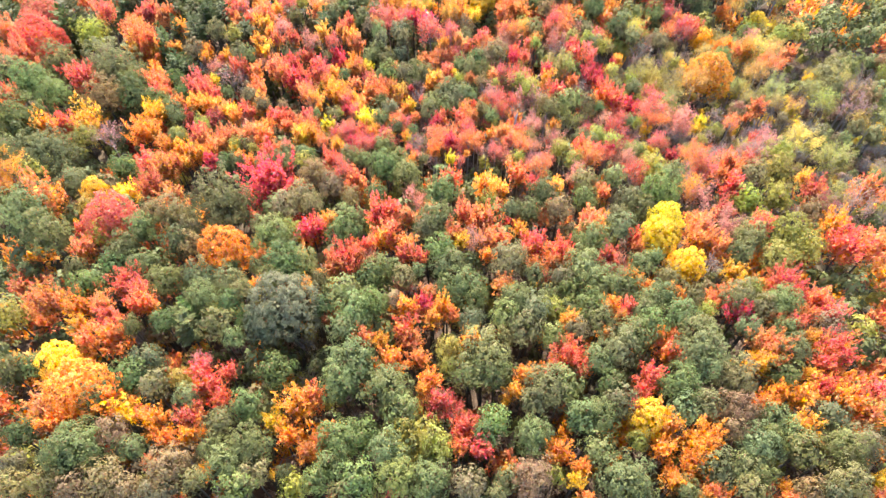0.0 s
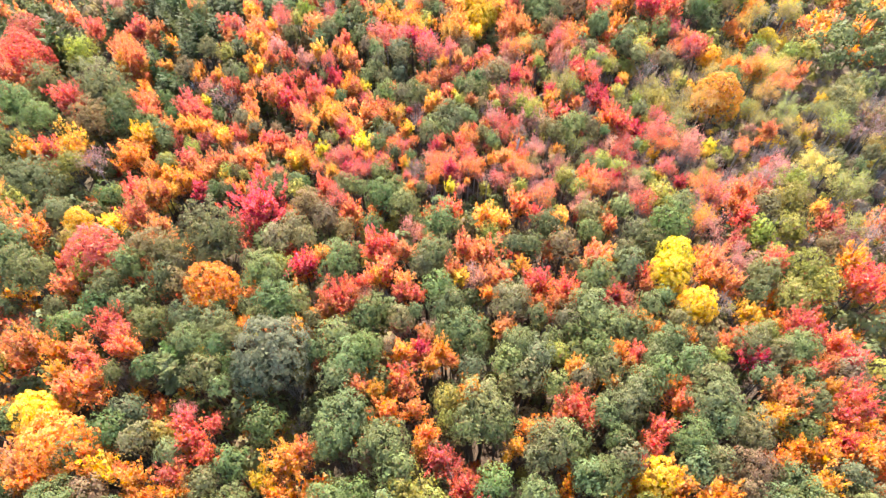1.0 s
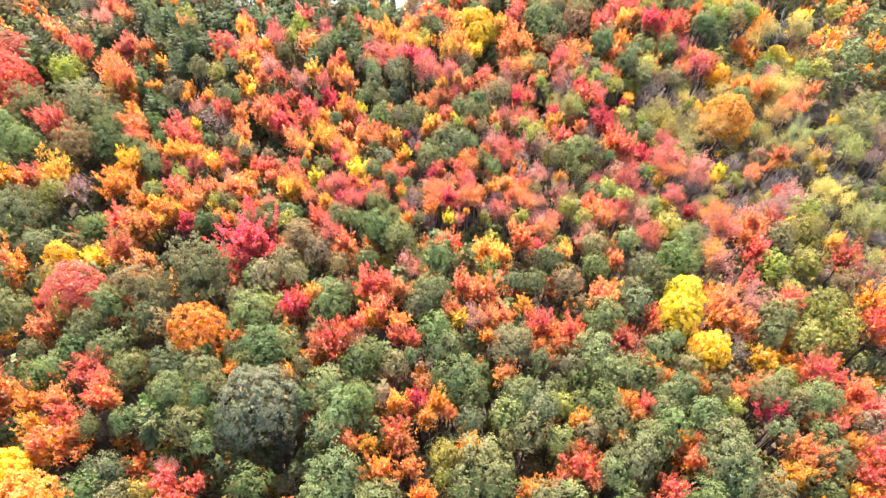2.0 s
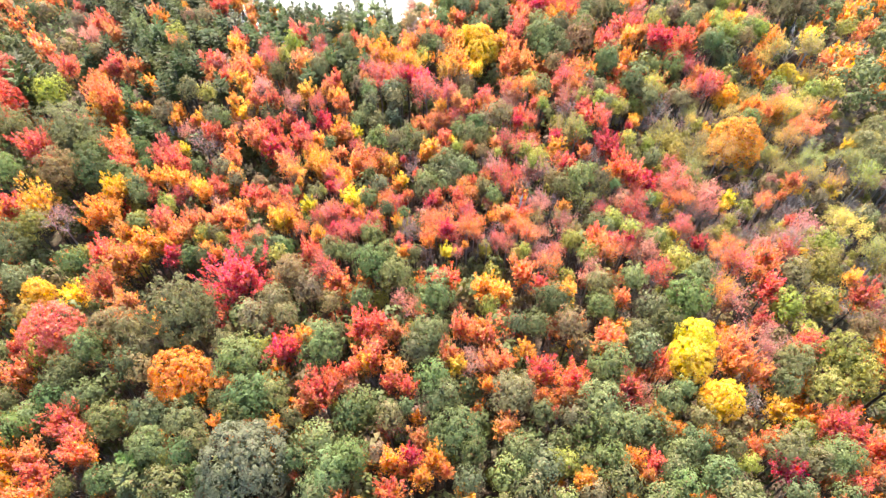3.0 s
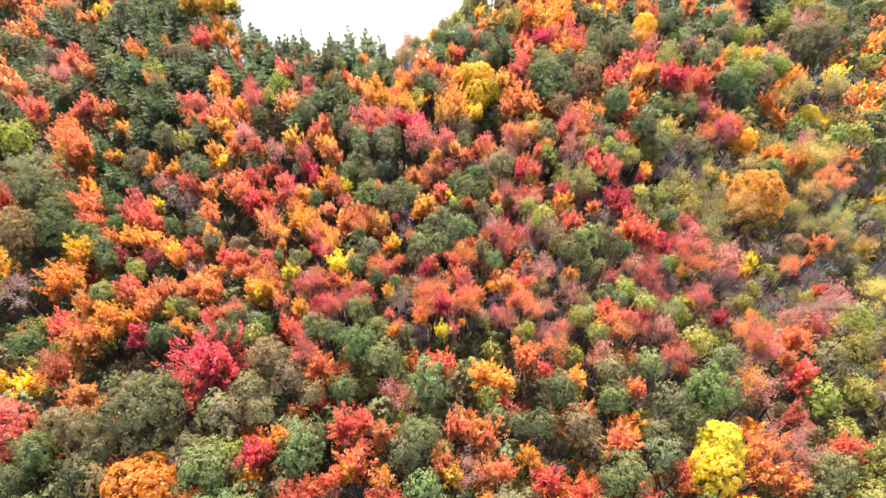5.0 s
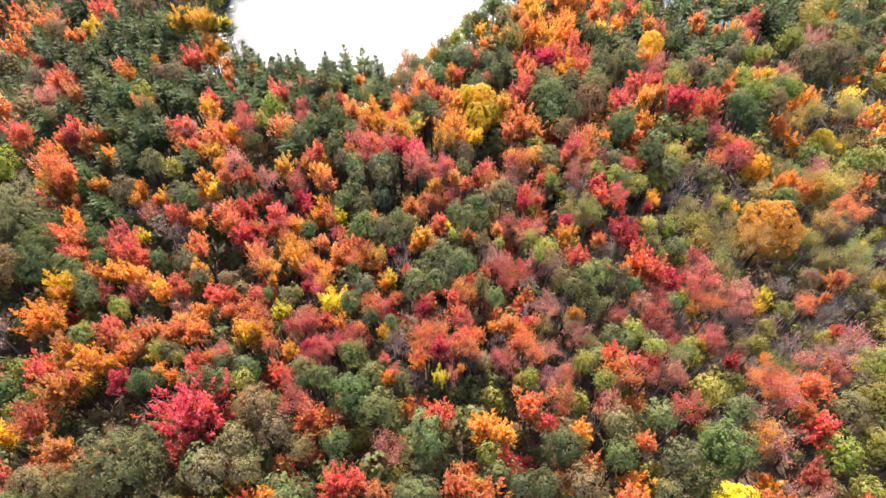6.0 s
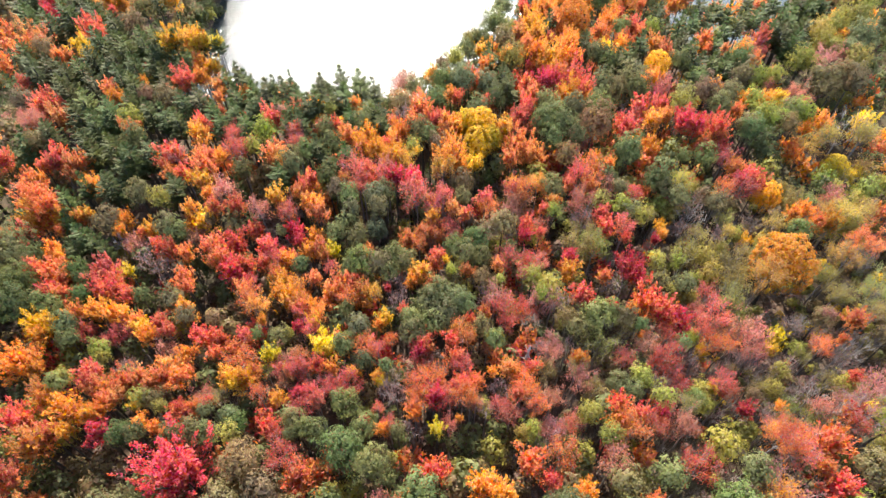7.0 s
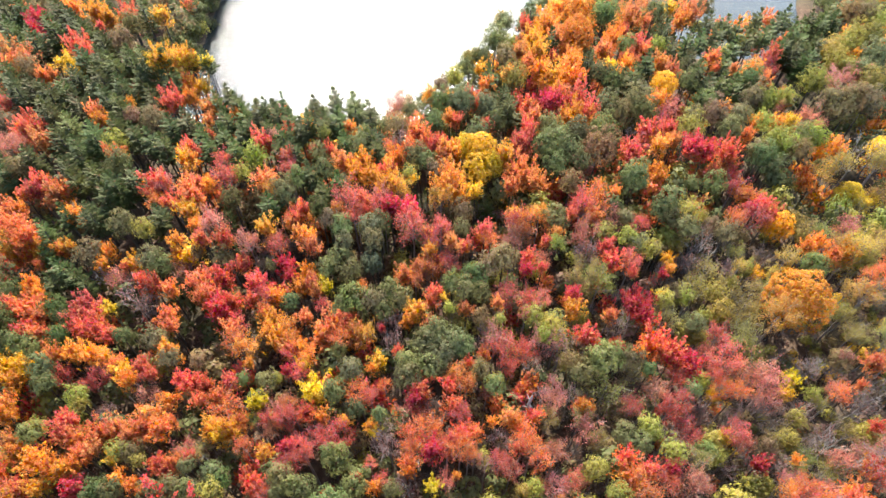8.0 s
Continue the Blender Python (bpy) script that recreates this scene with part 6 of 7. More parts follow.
tree("A", -14.6, 117.4, 11.5, 1.99)
tree("K", -26.7, 117.5, 11.5, 1.25)
tree("A", -10.7, 117.6, 11.5, 1.24)
tree("G", -5.0, 117.9, 11.5, 1.74)
tree("L", -32.0, 117.9, 11.5, 2.01)
tree("K", -71.0, 118.1, 11.5, 2.29)
tree("Y", 65.2, 118.1, 5.5, 1.53)
tree("r", 43.4, 118.1, 8.0, 1.77)
tree("R", -26.9, 118.1, 11.5, 1.51)
tree("G", 27.3, 118.3, 9.5, 2.26)
tree("G", 36.9, 118.4, 8.0, 1.27)
tree("Y", 3.0, 118.5, 9.5, 2.44)
tree("N", 52.5, 118.5, 5.5, 1.54)
tree("P", -35.1, 118.5, 12.0, 1.76)
tree("G", 40.5, 118.6, 8.0, 2.03)
tree("P", -46.4, 118.6, 12.0, 2.02)
tree("T", 9.7, 118.8, 9.5, 2.74)
tree("P", -28.5, 118.8, 12.0, 1.51)
tree("A", -9.9, 118.9, 11.5, 1.76)
tree("P", -25.9, 118.9, 12.0, 1.76)
tree("P", -39.3, 119.0, 12.0, 1.77)
tree("Y", 62.4, 119.0, 5.5, 2.31)
tree("G", -22.0, 119.0, 11.5, 1.51)
tree("G", -6.8, 119.1, 11.5, 2.01)
tree("o", 67.4, 119.2, 5.5, 2.06)
tree("P", -63.1, 119.2, 12.0, 2.55)
tree("T", -2.7, 119.3, 11.5, 1.50)
tree("R", -42.8, 119.4, 11.5, 1.78)
tree("L", -54.3, 119.5, 11.5, 2.05)
tree("P", -13.0, 119.5, 12.0, 1.76)
tree("R", -20.6, 119.8, 11.5, 1.27)
tree("Y", 5.2, 119.9, 9.5, 2.04)
tree("P", -48.7, 119.9, 12.0, 2.04)
tree("G", 15.4, 119.9, 9.5, 2.27)
tree("O", 19.3, 120.1, 10.5, 1.77)
tree("A", 55.0, 120.2, 8.0, 1.27)
tree("K", 19.8, 120.2, 9.0, 1.55)
tree("T", -67.1, 120.3, 11.5, 2.07)
tree("R", -23.1, 120.3, 11.5, 0.64)
tree("T", -7.8, 120.4, 11.5, 1.77)
tree("R", 40.5, 120.4, 8.0, 1.76)
tree("A", -1.1, 120.7, 11.5, 2.02)
tree("R", 43.6, 120.7, 8.0, 1.54)
tree("A", 32.2, 120.7, 8.0, 1.77)
tree("F", -58.7, 120.8, 12.0, 2.57)
tree("G", 50.6, 120.9, 8.0, 2.43)
tree("P", -37.7, 121.1, 12.0, 2.05)
tree("P", -51.9, 121.1, 12.0, 2.06)
tree("T", 41.1, 121.2, 8.0, 1.80)
tree("L", 55.6, 121.2, 5.5, 1.05)
tree("R", -11.0, 121.3, 11.5, 1.02)
tree("R", -31.5, 121.3, 11.5, 2.18)
tree("P", -18.2, 121.3, 12.0, 1.78)
tree("G", -16.0, 121.3, 11.5, 1.79)
tree("A", 31.7, 121.4, 8.0, 1.55)
tree("A", 7.0, 121.5, 10.5, 2.05)
tree("P", -41.5, 121.6, 12.0, 1.80)
tree("Y", 52.4, 121.7, 5.5, 1.05)
tree("R", -4.3, 121.9, 11.5, 1.79)
tree("o", 58.4, 121.9, 8.0, 1.77)
tree("N", 44.4, 121.9, 5.5, 1.27)
tree("R", -2.5, 121.9, 11.5, 1.79)
tree("Y", 3.3, 122.0, 10.5, 2.62)
tree("o", 60.4, 122.1, 10.5, 1.58)
tree("P", -28.4, 122.2, 12.0, 1.54)
tree("P", -27.0, 122.3, 12.0, 1.29)
tree("l", 66.3, 122.3, 10.5, 2.02)
tree("B", -9.3, 122.3, 11.5, 1.64)
tree("o", 66.2, 122.4, 10.5, 1.31)
tree("Y", 0.6, 122.6, 10.5, 2.07)
tree("P", -34.9, 122.6, 12.0, 1.81)
tree("F", -63.7, 122.7, 12.0, 2.35)
tree("G", 17.8, 122.7, 10.5, 2.06)
tree("R", 27.7, 122.7, 10.5, 2.05)
tree("K", -29.7, 122.8, 11.5, 1.04)
tree("G", 48.1, 122.8, 10.5, 2.45)
tree("P", -13.9, 122.9, 12.0, 1.80)
tree("N", 22.3, 122.9, 10.5, 3.08)
tree("R", -71.2, 122.9, 11.5, 2.50)
tree("R", -40.5, 123.0, 11.5, 0.65)
tree("R", -69.4, 123.0, 11.5, 2.10)
tree("P", -55.9, 123.0, 12.0, 2.35)
tree("O", 13.8, 123.2, 10.5, 2.07)
tree("R", 42.9, 123.2, 10.5, 2.46)
tree("N", -74.9, 123.2, 11.5, 2.11)
tree("G", -15.4, 123.4, 11.5, 1.55)
tree("P", -47.2, 123.4, 12.0, 2.09)
tree("N", 47.6, 123.5, 10.5, 1.86)
tree("N", 53.7, 123.7, 10.5, 2.30)
tree("C", 39.5, 123.7, 10.5, 1.80)
tree("P", -25.9, 123.7, 12.0, 1.82)
tree("L", -21.9, 123.8, 11.5, 1.04)
tree("P", -34.3, 124.0, 12.0, 1.56)
tree("P", -31.1, 124.2, 12.0, 1.56)
tree("C", 37.4, 124.3, 10.5, 2.47)
tree("R", 10.2, 124.4, 10.5, 2.33)
tree("R", 26.9, 124.5, 10.5, 1.30)
tree("T", -6.8, 124.5, 11.5, 2.32)
tree("R", -27.9, 124.5, 11.5, 1.31)
tree("G", 15.7, 124.7, 10.5, 2.64)
tree("P", -67.0, 124.7, 12.0, 2.38)
tree("A", 32.5, 124.7, 10.5, 2.07)
tree("P", -44.9, 125.0, 12.0, 2.11)
tree("L", 52.3, 125.0, 10.5, 2.06)
tree("D", 64.8, 125.2, 9.0, 2.92)
tree("N", -50.4, 125.4, 11.5, 2.35)
tree("A", 60.5, 125.4, 10.5, 1.81)
tree("A", -59.6, 125.7, 11.5, 1.60)
tree("N", -10.1, 125.8, 11.5, 2.10)
tree("A", -18.1, 125.9, 11.5, 1.05)
tree("P", -25.0, 125.9, 12.0, 1.84)
tree("Y", 67.7, 126.0, 10.5, 1.81)
tree("P", -38.6, 126.0, 12.0, 1.85)
tree("P", -22.2, 126.1, 12.0, 2.10)
tree("G", 2.8, 126.2, 10.5, 2.25)
tree("T", 34.6, 126.2, 10.5, 1.05)
tree("T", 35.1, 126.3, 10.5, 1.31)
tree("L", 50.9, 126.3, 10.5, 2.48)
tree("B", 37.7, 126.3, 9.0, 2.25)
tree("K", 30.0, 126.4, 9.0, 1.59)
tree("P", -28.4, 126.5, 12.0, 1.85)
tree("T", -41.9, 126.5, 11.5, 1.07)
tree("N", -54.7, 126.6, 11.5, 1.34)
tree("P", -69.5, 126.8, 12.0, 2.42)
tree("F", -20.0, 126.9, 12.0, 2.11)
tree("H", 19.1, 126.9, 10.5, 2.35)
tree("P", -35.6, 126.9, 12.0, 1.86)
tree("L", 57.6, 127.3, 10.5, 2.33)
tree("P", -56.7, 127.4, 12.0, 2.42)
tree("G", -4.2, 127.5, 11.5, 1.86)
tree("P", -33.9, 127.7, 12.0, 1.87)
tree("T", -61.7, 127.8, 11.5, 1.62)
tree("G", 23.8, 127.9, 10.5, 2.35)
tree("G", 56.0, 127.9, 10.5, 2.10)
tree("R", 11.3, 128.0, 10.5, 1.87)
tree("G", 14.6, 128.2, 10.5, 2.36)
tree("A", -37.7, 128.2, 11.5, 1.08)
tree("R", 30.8, 128.2, 10.5, 2.12)
tree("T", 47.1, 128.2, 10.5, 1.32)
tree("R", -0.7, 128.4, 11.5, 1.33)
tree("R", 4.7, 128.4, 10.5, 1.34)
tree("G", 44.3, 128.5, 10.5, 2.51)
tree("P", -32.6, 128.5, 12.0, 1.34)
tree("P", -64.5, 128.6, 12.0, 2.17)
tree("P", -15.1, 128.6, 12.0, 1.87)
tree("P", -30.8, 128.6, 12.0, 1.61)
tree("R", -78.0, 129.1, 11.5, 1.37)
tree("R", 34.7, 129.1, 10.5, 1.33)
tree("A", -1.9, 129.1, 11.5, 1.34)
tree("T", 4.2, 129.2, 10.5, 0.81)
tree("D", 28.6, 129.2, 9.0, 0.99)
tree("O", 5.7, 129.2, 10.5, 1.88)
tree("T", -42.7, 129.5, 11.5, 1.63)
tree("P", -24.8, 129.7, 12.0, 1.62)
tree("L", 38.3, 129.7, 10.5, 2.37)
tree("P", -37.8, 129.8, 12.0, 1.90)
tree("P", -30.1, 130.2, 12.0, 1.08)
tree("G", -8.4, 130.3, 11.5, 1.89)
tree("P", -60.4, 130.3, 12.0, 2.46)
tree("P", -41.3, 130.4, 12.0, 1.91)
tree("P", -70.4, 130.7, 12.0, 2.75)
tree("P", -52.6, 130.7, 12.0, 2.19)
tree("A", -56.9, 130.7, 11.5, 0.83)
tree("P", -17.9, 130.7, 12.0, 2.17)
tree("K", -11.1, 131.0, 11.5, 1.63)
tree("R", -49.5, 131.0, 11.5, 2.49)
tree("T", 12.4, 131.0, 10.5, 1.90)
tree("A", 49.6, 131.3, 10.5, 1.34)
tree("L", 50.6, 131.3, 10.5, 1.88)
tree("P", -21.5, 131.4, 12.0, 1.90)
tree("A", 19.0, 131.4, 10.5, 2.88)
tree("A", 52.9, 131.4, 10.5, 1.61)
tree("P", -67.8, 131.6, 12.0, 2.49)
tree("r", 34.7, 131.7, 9.0, 1.92)
tree("P", -77.0, 132.0, 12.0, 2.78)
tree("Y", 55.4, 132.0, 10.5, 1.35)
tree("P", -39.9, 132.1, 12.0, 1.65)
tree("P", -74.1, 132.1, 12.0, 2.50)
tree("G", 39.1, 132.3, 10.5, 1.63)
tree("A", -47.0, 132.4, 11.5, 1.66)
tree("N", 42.9, 132.5, 10.5, 2.55)
tree("N", 26.8, 132.5, 10.5, 2.40)
tree("K", -9.8, 132.6, 11.5, 1.65)
tree("P", -63.8, 132.6, 12.0, 1.94)
tree("N", 47.2, 132.7, 10.5, 1.90)
tree("G", -3.5, 132.9, 11.5, 2.19)
tree("R", 21.4, 133.0, 10.5, 2.19)
tree("H", -0.2, 133.0, 11.5, 2.56)
tree("F", 8.1, 133.2, 10.5, 2.21)
tree("G", 31.2, 133.5, 10.5, 2.40)
tree("P", -59.2, 133.6, 12.0, 2.51)
tree("K", 59.5, 133.6, 9.0, 2.20)
tree("R", 2.3, 133.7, 10.5, 1.39)
tree("G", 4.2, 133.8, 10.5, 2.22)
tree("G", 25.1, 133.9, 10.5, 2.41)
tree("R", 11.5, 134.1, 10.5, 1.66)
tree("C", 15.2, 135.1, 10.5, 2.43)
tree("A", -5.4, 135.2, 11.5, 1.39)
tree("P", 7.2, 135.5, 10.5, 2.24)
tree("K", 35.4, 135.6, 9.0, 2.25)
tree("A", -47.1, 135.7, 11.5, 1.70)
tree("P", -67.7, 135.7, 12.0, 2.55)
tree("A", 45.6, 135.7, 10.5, 1.11)
tree("G", 29.7, 135.7, 10.5, 2.42)
tree("Y", -45.4, 135.8, 11.5, 1.41)
tree("P", -63.7, 135.9, 12.0, 2.55)
tree("R", 20.0, 136.1, 10.5, 2.77)
tree("P", -56.7, 136.2, 12.0, 2.55)
tree("T", -48.6, 136.5, 11.5, 1.71)
tree("N", 64.5, 136.6, 10.5, 3.08)
tree("P", 41.0, 136.6, 10.5, 1.67)
tree("G", 42.4, 136.6, 10.5, 1.67)
tree("A", 34.2, 136.7, 10.5, 1.96)
tree("P", -80.5, 136.8, 12.0, 2.58)
tree("R", 1.2, 136.8, 10.5, 1.70)
tree("K", 55.4, 137.3, 9.0, 1.41)
tree("T", 17.1, 137.6, 10.5, 1.98)
tree("N", 70.2, 137.6, 10.5, 2.76)
tree("L", 53.4, 137.6, 10.5, 2.24)
tree("N", -3.8, 137.7, 11.5, 1.41)
tree("T", -75.6, 137.8, 11.5, 1.44)
tree("T", -74.2, 138.2, 11.5, 1.16)
tree("N", 68.1, 138.3, 10.5, 2.76)
tree("G", 51.1, 138.3, 10.5, 2.25)
tree("A", 16.7, 138.4, 10.5, 1.42)
tree("L", 56.6, 138.6, 10.5, 1.69)
tree("Y", -70.4, 138.9, 11.5, 1.45)
tree("F", -53.1, 138.9, 12.0, 3.74)
tree("N", -79.0, 139.4, 11.5, 2.04)
tree("P", -62.5, 139.4, 12.0, 2.60)
tree("A", 4.0, 139.8, 10.5, 1.44)
tree("P", 31.3, 139.9, 10.5, 2.28)
tree("T", -83.6, 140.0, 11.5, 2.05)
tree("L", -1.5, 140.3, 11.5, 1.72)
tree("P", 48.3, 140.7, 10.5, 2.00)
tree("Y", 36.0, 140.9, 10.5, 2.29)
tree("P", 43.5, 141.3, 10.5, 2.01)
tree("P", 46.0, 141.4, 10.5, 1.72)
tree("P", -69.3, 141.7, 12.0, 2.65)
tree("Y", -73.0, 141.8, 11.5, 1.77)
tree("P", -66.2, 141.9, 12.0, 2.65)
tree("T", -80.8, 142.0, 11.5, 2.08)
tree("O", 40.2, 142.0, 10.5, 2.02)
tree("P", 4.7, 142.1, 10.5, 2.04)
tree("P", -61.0, 142.1, 12.0, 2.65)
tree("O", 27.1, 142.2, 10.5, 2.03)
tree("L", 9.2, 142.3, 10.5, 2.41)
tree("P", 28.6, 142.3, 10.5, 2.03)
tree("A", 16.5, 142.6, 10.5, 2.67)
tree("L", 62.9, 143.0, 10.5, 2.65)
tree("F", -55.9, 138.6, 14.5, 2.25)
tree("P", 30.8, 143.3, 10.5, 2.04)
tree("G", 51.5, 143.4, 10.5, 2.65)
tree("A", 8.2, 143.5, 10.5, 1.47)
tree("T", 54.4, 143.5, 10.5, 1.45)
tree("A", 19.6, 143.6, 10.5, 2.85)
tree("T", -83.9, 143.7, 11.5, 3.08)
tree("O", 25.3, 143.9, 10.5, 2.05)
tree("Y", -48.9, 138.9, 14.5, 1.41)
tree("L", 73.4, 144.4, 10.5, 2.48)
tree("Y", 3.3, 144.5, 10.5, 1.48)
tree("K", 68.2, 144.6, 9.0, 2.50)
tree("P", 42.8, 144.7, 10.5, 2.34)
tree("R", -70.4, 144.9, 11.5, 1.80)
tree("A", 14.2, 145.0, 10.5, 2.07)
tree("G", 0.4, 145.4, 10.5, 1.78)
tree("T", 38.4, 145.9, 10.5, 1.77)
tree("Y", -47.6, 139.1, 14.5, 1.11)
tree("K", 71.5, 146.5, 9.0, 2.34)
tree("P", 23.0, 146.5, 10.5, 2.38)
tree("Y", 27.2, 146.7, 10.5, 1.34)
tree("P", 47.8, 146.7, 10.5, 2.07)
tree("Y", -54.4, 138.9, 14.5, 1.67)
tree("P", -81.4, 146.8, 12.0, 2.73)
tree("G", 73.4, 147.0, 10.5, 2.06)
tree("T", 46.9, 147.0, 10.5, 0.89)
tree("R", -73.0, 147.0, 11.5, 2.74)
tree("T", 50.0, 147.2, 10.5, 0.89)
tree("T", 12.2, 147.3, 10.5, 1.50)
tree("A", 53.3, 147.3, 10.5, 1.78)
tree("A", 30.4, 147.4, 10.5, 1.79)
tree("P", -68.5, 147.4, 12.0, 2.43)
tree("L", 70.7, 147.8, 10.5, 1.77)
tree("P", 34.1, 147.9, 10.5, 2.09)
tree("L", 1.1, 148.0, 10.5, 1.81)
tree("G", 3.2, 148.1, 10.5, 2.37)
tree("A", 20.6, 148.2, 10.5, 2.36)
tree("P", 42.0, 148.3, 10.5, 2.39)
tree("N", 7.6, 148.3, 10.5, 2.11)
tree("P", 63.7, 148.4, 10.5, 2.67)
tree("T", 37.0, 148.4, 10.5, 1.80)
tree("N", -65.7, 149.3, 11.5, 2.15)
tree("R", 16.8, 149.3, 10.5, 1.21)
tree("r", 57.4, 149.4, 9.0, 1.81)
tree("P", -87.1, 149.5, 12.0, 3.09)
tree("L", 69.3, 149.5, 10.5, 2.35)
tree("T", 46.8, 150.0, 10.5, 1.81)
tree("R", 31.3, 150.0, 10.5, 1.66)
tree("A", -53.3, 139.2, 14.5, 2.40)
tree("A", -48.4, 139.4, 14.5, 1.93)
tree("P", -79.4, 150.9, 12.0, 3.10)
tree("T", 10.5, 150.9, 10.5, 1.84)
tree("A", 14.1, 151.1, 10.5, 2.14)
tree("P", -73.4, 151.1, 12.0, 2.48)
tree("H", 77.4, 151.7, 10.5, 3.09)
tree("R", 58.3, 151.8, 10.5, 1.82)
tree("P", 61.8, 152.0, 10.5, 2.43)
tree("T", 34.3, 152.0, 10.5, 1.53)
tree("P", 47.6, 152.3, 10.5, 1.98)
tree("T", 26.8, 152.3, 10.5, 1.84)
tree("A", 73.7, 152.5, 10.5, 1.21)
tree("C", -84.2, 152.5, 11.5, 1.57)
tree("P", 39.8, 152.9, 10.5, 1.84)
tree("P", 66.4, 153.1, 10.5, 3.05)
tree("L", 69.6, 153.3, 10.5, 2.56)
tree("P", 51.6, 153.4, 10.5, 1.84)
tree("G", 31.1, 153.4, 10.5, 1.85)
tree("G", 6.1, 153.5, 10.5, 2.97)
tree("L", 37.3, 153.7, 10.5, 1.54)
tree("P", 60.8, 153.8, 10.5, 2.15)
tree("R", 33.5, 153.9, 10.5, 2.16)
tree("P", 16.5, 154.0, 10.5, 2.17)
tree("R", -71.8, 154.1, 11.5, 0.95)
tree("N", -65.4, 154.4, 11.5, 2.63)
tree("A", -49.7, 139.5, 14.5, 2.38)
tree("P", 42.9, 155.0, 10.5, 2.17)
tree("P", -77.4, 155.1, 12.0, 2.54)
tree("A", 13.5, 155.2, 10.5, 2.61)
tree("L", 73.5, 155.4, 10.5, 2.77)
tree("P", 54.5, 155.5, 10.5, 1.86)
tree("C", -84.9, 155.6, 11.5, 2.46)
tree("Y", -45.4, 138.9, 14.5, 1.07)
tree("P", 45.8, 156.1, 10.5, 1.87)
tree("A", 29.0, 156.3, 10.5, 2.20)
tree("T", 18.1, 156.4, 10.5, 2.20)
tree("A", 21.9, 157.0, 10.5, 3.57)
tree("F", 65.1, 157.4, 10.5, 2.19)
tree("P", -92.5, 157.6, 12.0, 3.23)
tree("A", -71.7, 157.7, 11.5, 1.94)
tree("P", 38.5, 157.8, 10.5, 2.52)
tree("P", -81.7, 158.1, 12.0, 2.91)
tree("P", 49.4, 158.3, 10.5, 1.89)
tree("R", 31.5, 158.5, 10.5, 1.43)
tree("F", 56.8, 158.6, 10.5, 1.58)
tree("L", 79.6, 158.7, 10.5, 2.61)
tree("F", 59.0, 158.7, 10.5, 1.89)
tree("P", -90.3, 158.8, 12.0, 2.93)
tree("A", -61.4, 158.9, 11.5, 1.94)
tree("P", -64.7, 158.9, 12.0, 2.58)
tree("P", 64.5, 159.0, 10.5, 1.89)
tree("R", -68.1, 159.2, 11.5, 2.27)
tree("A", -74.9, 159.3, 11.5, 2.49)
tree("P", 53.7, 159.5, 10.5, 1.90)
tree("L", 77.3, 159.6, 10.5, 2.62)
tree("Y", -44.6, 138.9, 14.5, 0.79)
tree("P", -47.7, 139.7, 14.5, 1.85)
tree("G", 7.8, 160.6, 10.5, 2.47)
tree("R", 12.0, 160.7, 10.5, 1.61)
tree("A", 16.2, 160.9, 10.5, 2.86)
tree("F", 66.0, 161.1, 10.5, 1.59)
tree("A", -81.1, 161.3, 11.5, 1.98)
tree("P", 52.0, 161.5, 10.5, 1.92)
tree("P", 61.6, 162.0, 10.5, 1.92)
tree("T", 36.5, 162.3, 10.5, 1.29)
tree("P", 70.6, 162.4, 10.5, 2.24)
tree("P", 48.4, 162.4, 10.5, 1.93)
tree("P", -45.0, 138.8, 14.5, 1.56)
tree("Y", 7.0, 161.8, 11.0, 0.97)
tree("A", 43.3, 163.3, 10.5, 1.95)
tree("P", 68.7, 163.3, 10.5, 2.26)
tree("P", 73.8, 163.6, 10.5, 2.25)
tree("P", 58.8, 164.0, 10.5, 1.94)
tree("G", 28.4, 164.8, 10.5, 3.09)
tree("T", 33.9, 165.0, 10.5, 3.48)
tree("L", 83.3, 165.1, 10.5, 2.27)
tree("P", 13.3, 165.2, 10.5, 2.31)
tree("P", 64.9, 165.3, 10.5, 1.96)
tree("G", 38.9, 166.4, 10.5, 2.90)
tree("A", 23.4, 166.8, 10.5, 3.41)
tree("F", 73.5, 166.8, 10.5, 2.29)
tree("N", 77.9, 167.0, 10.5, 2.69)
tree("A", 18.8, 167.0, 10.5, 2.32)
tree("T", 46.0, 167.1, 10.5, 2.71)
tree("N", 81.3, 167.2, 10.5, 2.89)
tree("Y", 42.4, 168.3, 10.5, 1.33)
tree("N", 49.3, 169.1, 10.5, 2.00)


def fill(x0, x1, y0, y1, pitch, kinds, low, high, base, share=1.0, room=0.58, shore=False):
    """Lesser trees in the gaps that the ones above leave, and woods past them."""
    rng = random.Random(int(x0 * 31 + y0 * 17 + pitch * 40))
    y = y0
    while y < y1:
        x = x0
        while x < x1:
            px, py = x + rng.uniform(-0.45, 0.45) * pitch, y + rng.uniform(-0.45, 0.45) * pitch
            r, kind = rng.uniform(low, high), rng.choice(kinds)
            x += pitch
            wet = inside_lake(px, py) if py > 118 else -99
            if rng.random() > share or wet > -1.0 or (shore and -90 < wet < -8):
                continue
            near = [t for t in STANDING if abs(t[0] - px) < 9 and abs(t[1] - py) < 9]
            if any(math.hypot(t[0] - px, t[1] - py) < room * (t[2] + r) for t in near):
                continue
            STANDING.append((px, py, r))
            LESSER.setdefault(kind, []).append((px, py, ground_z(px, py) + base + 2.2 * r + rng.uniform(-1.5, 1.0), r))
        y += pitch


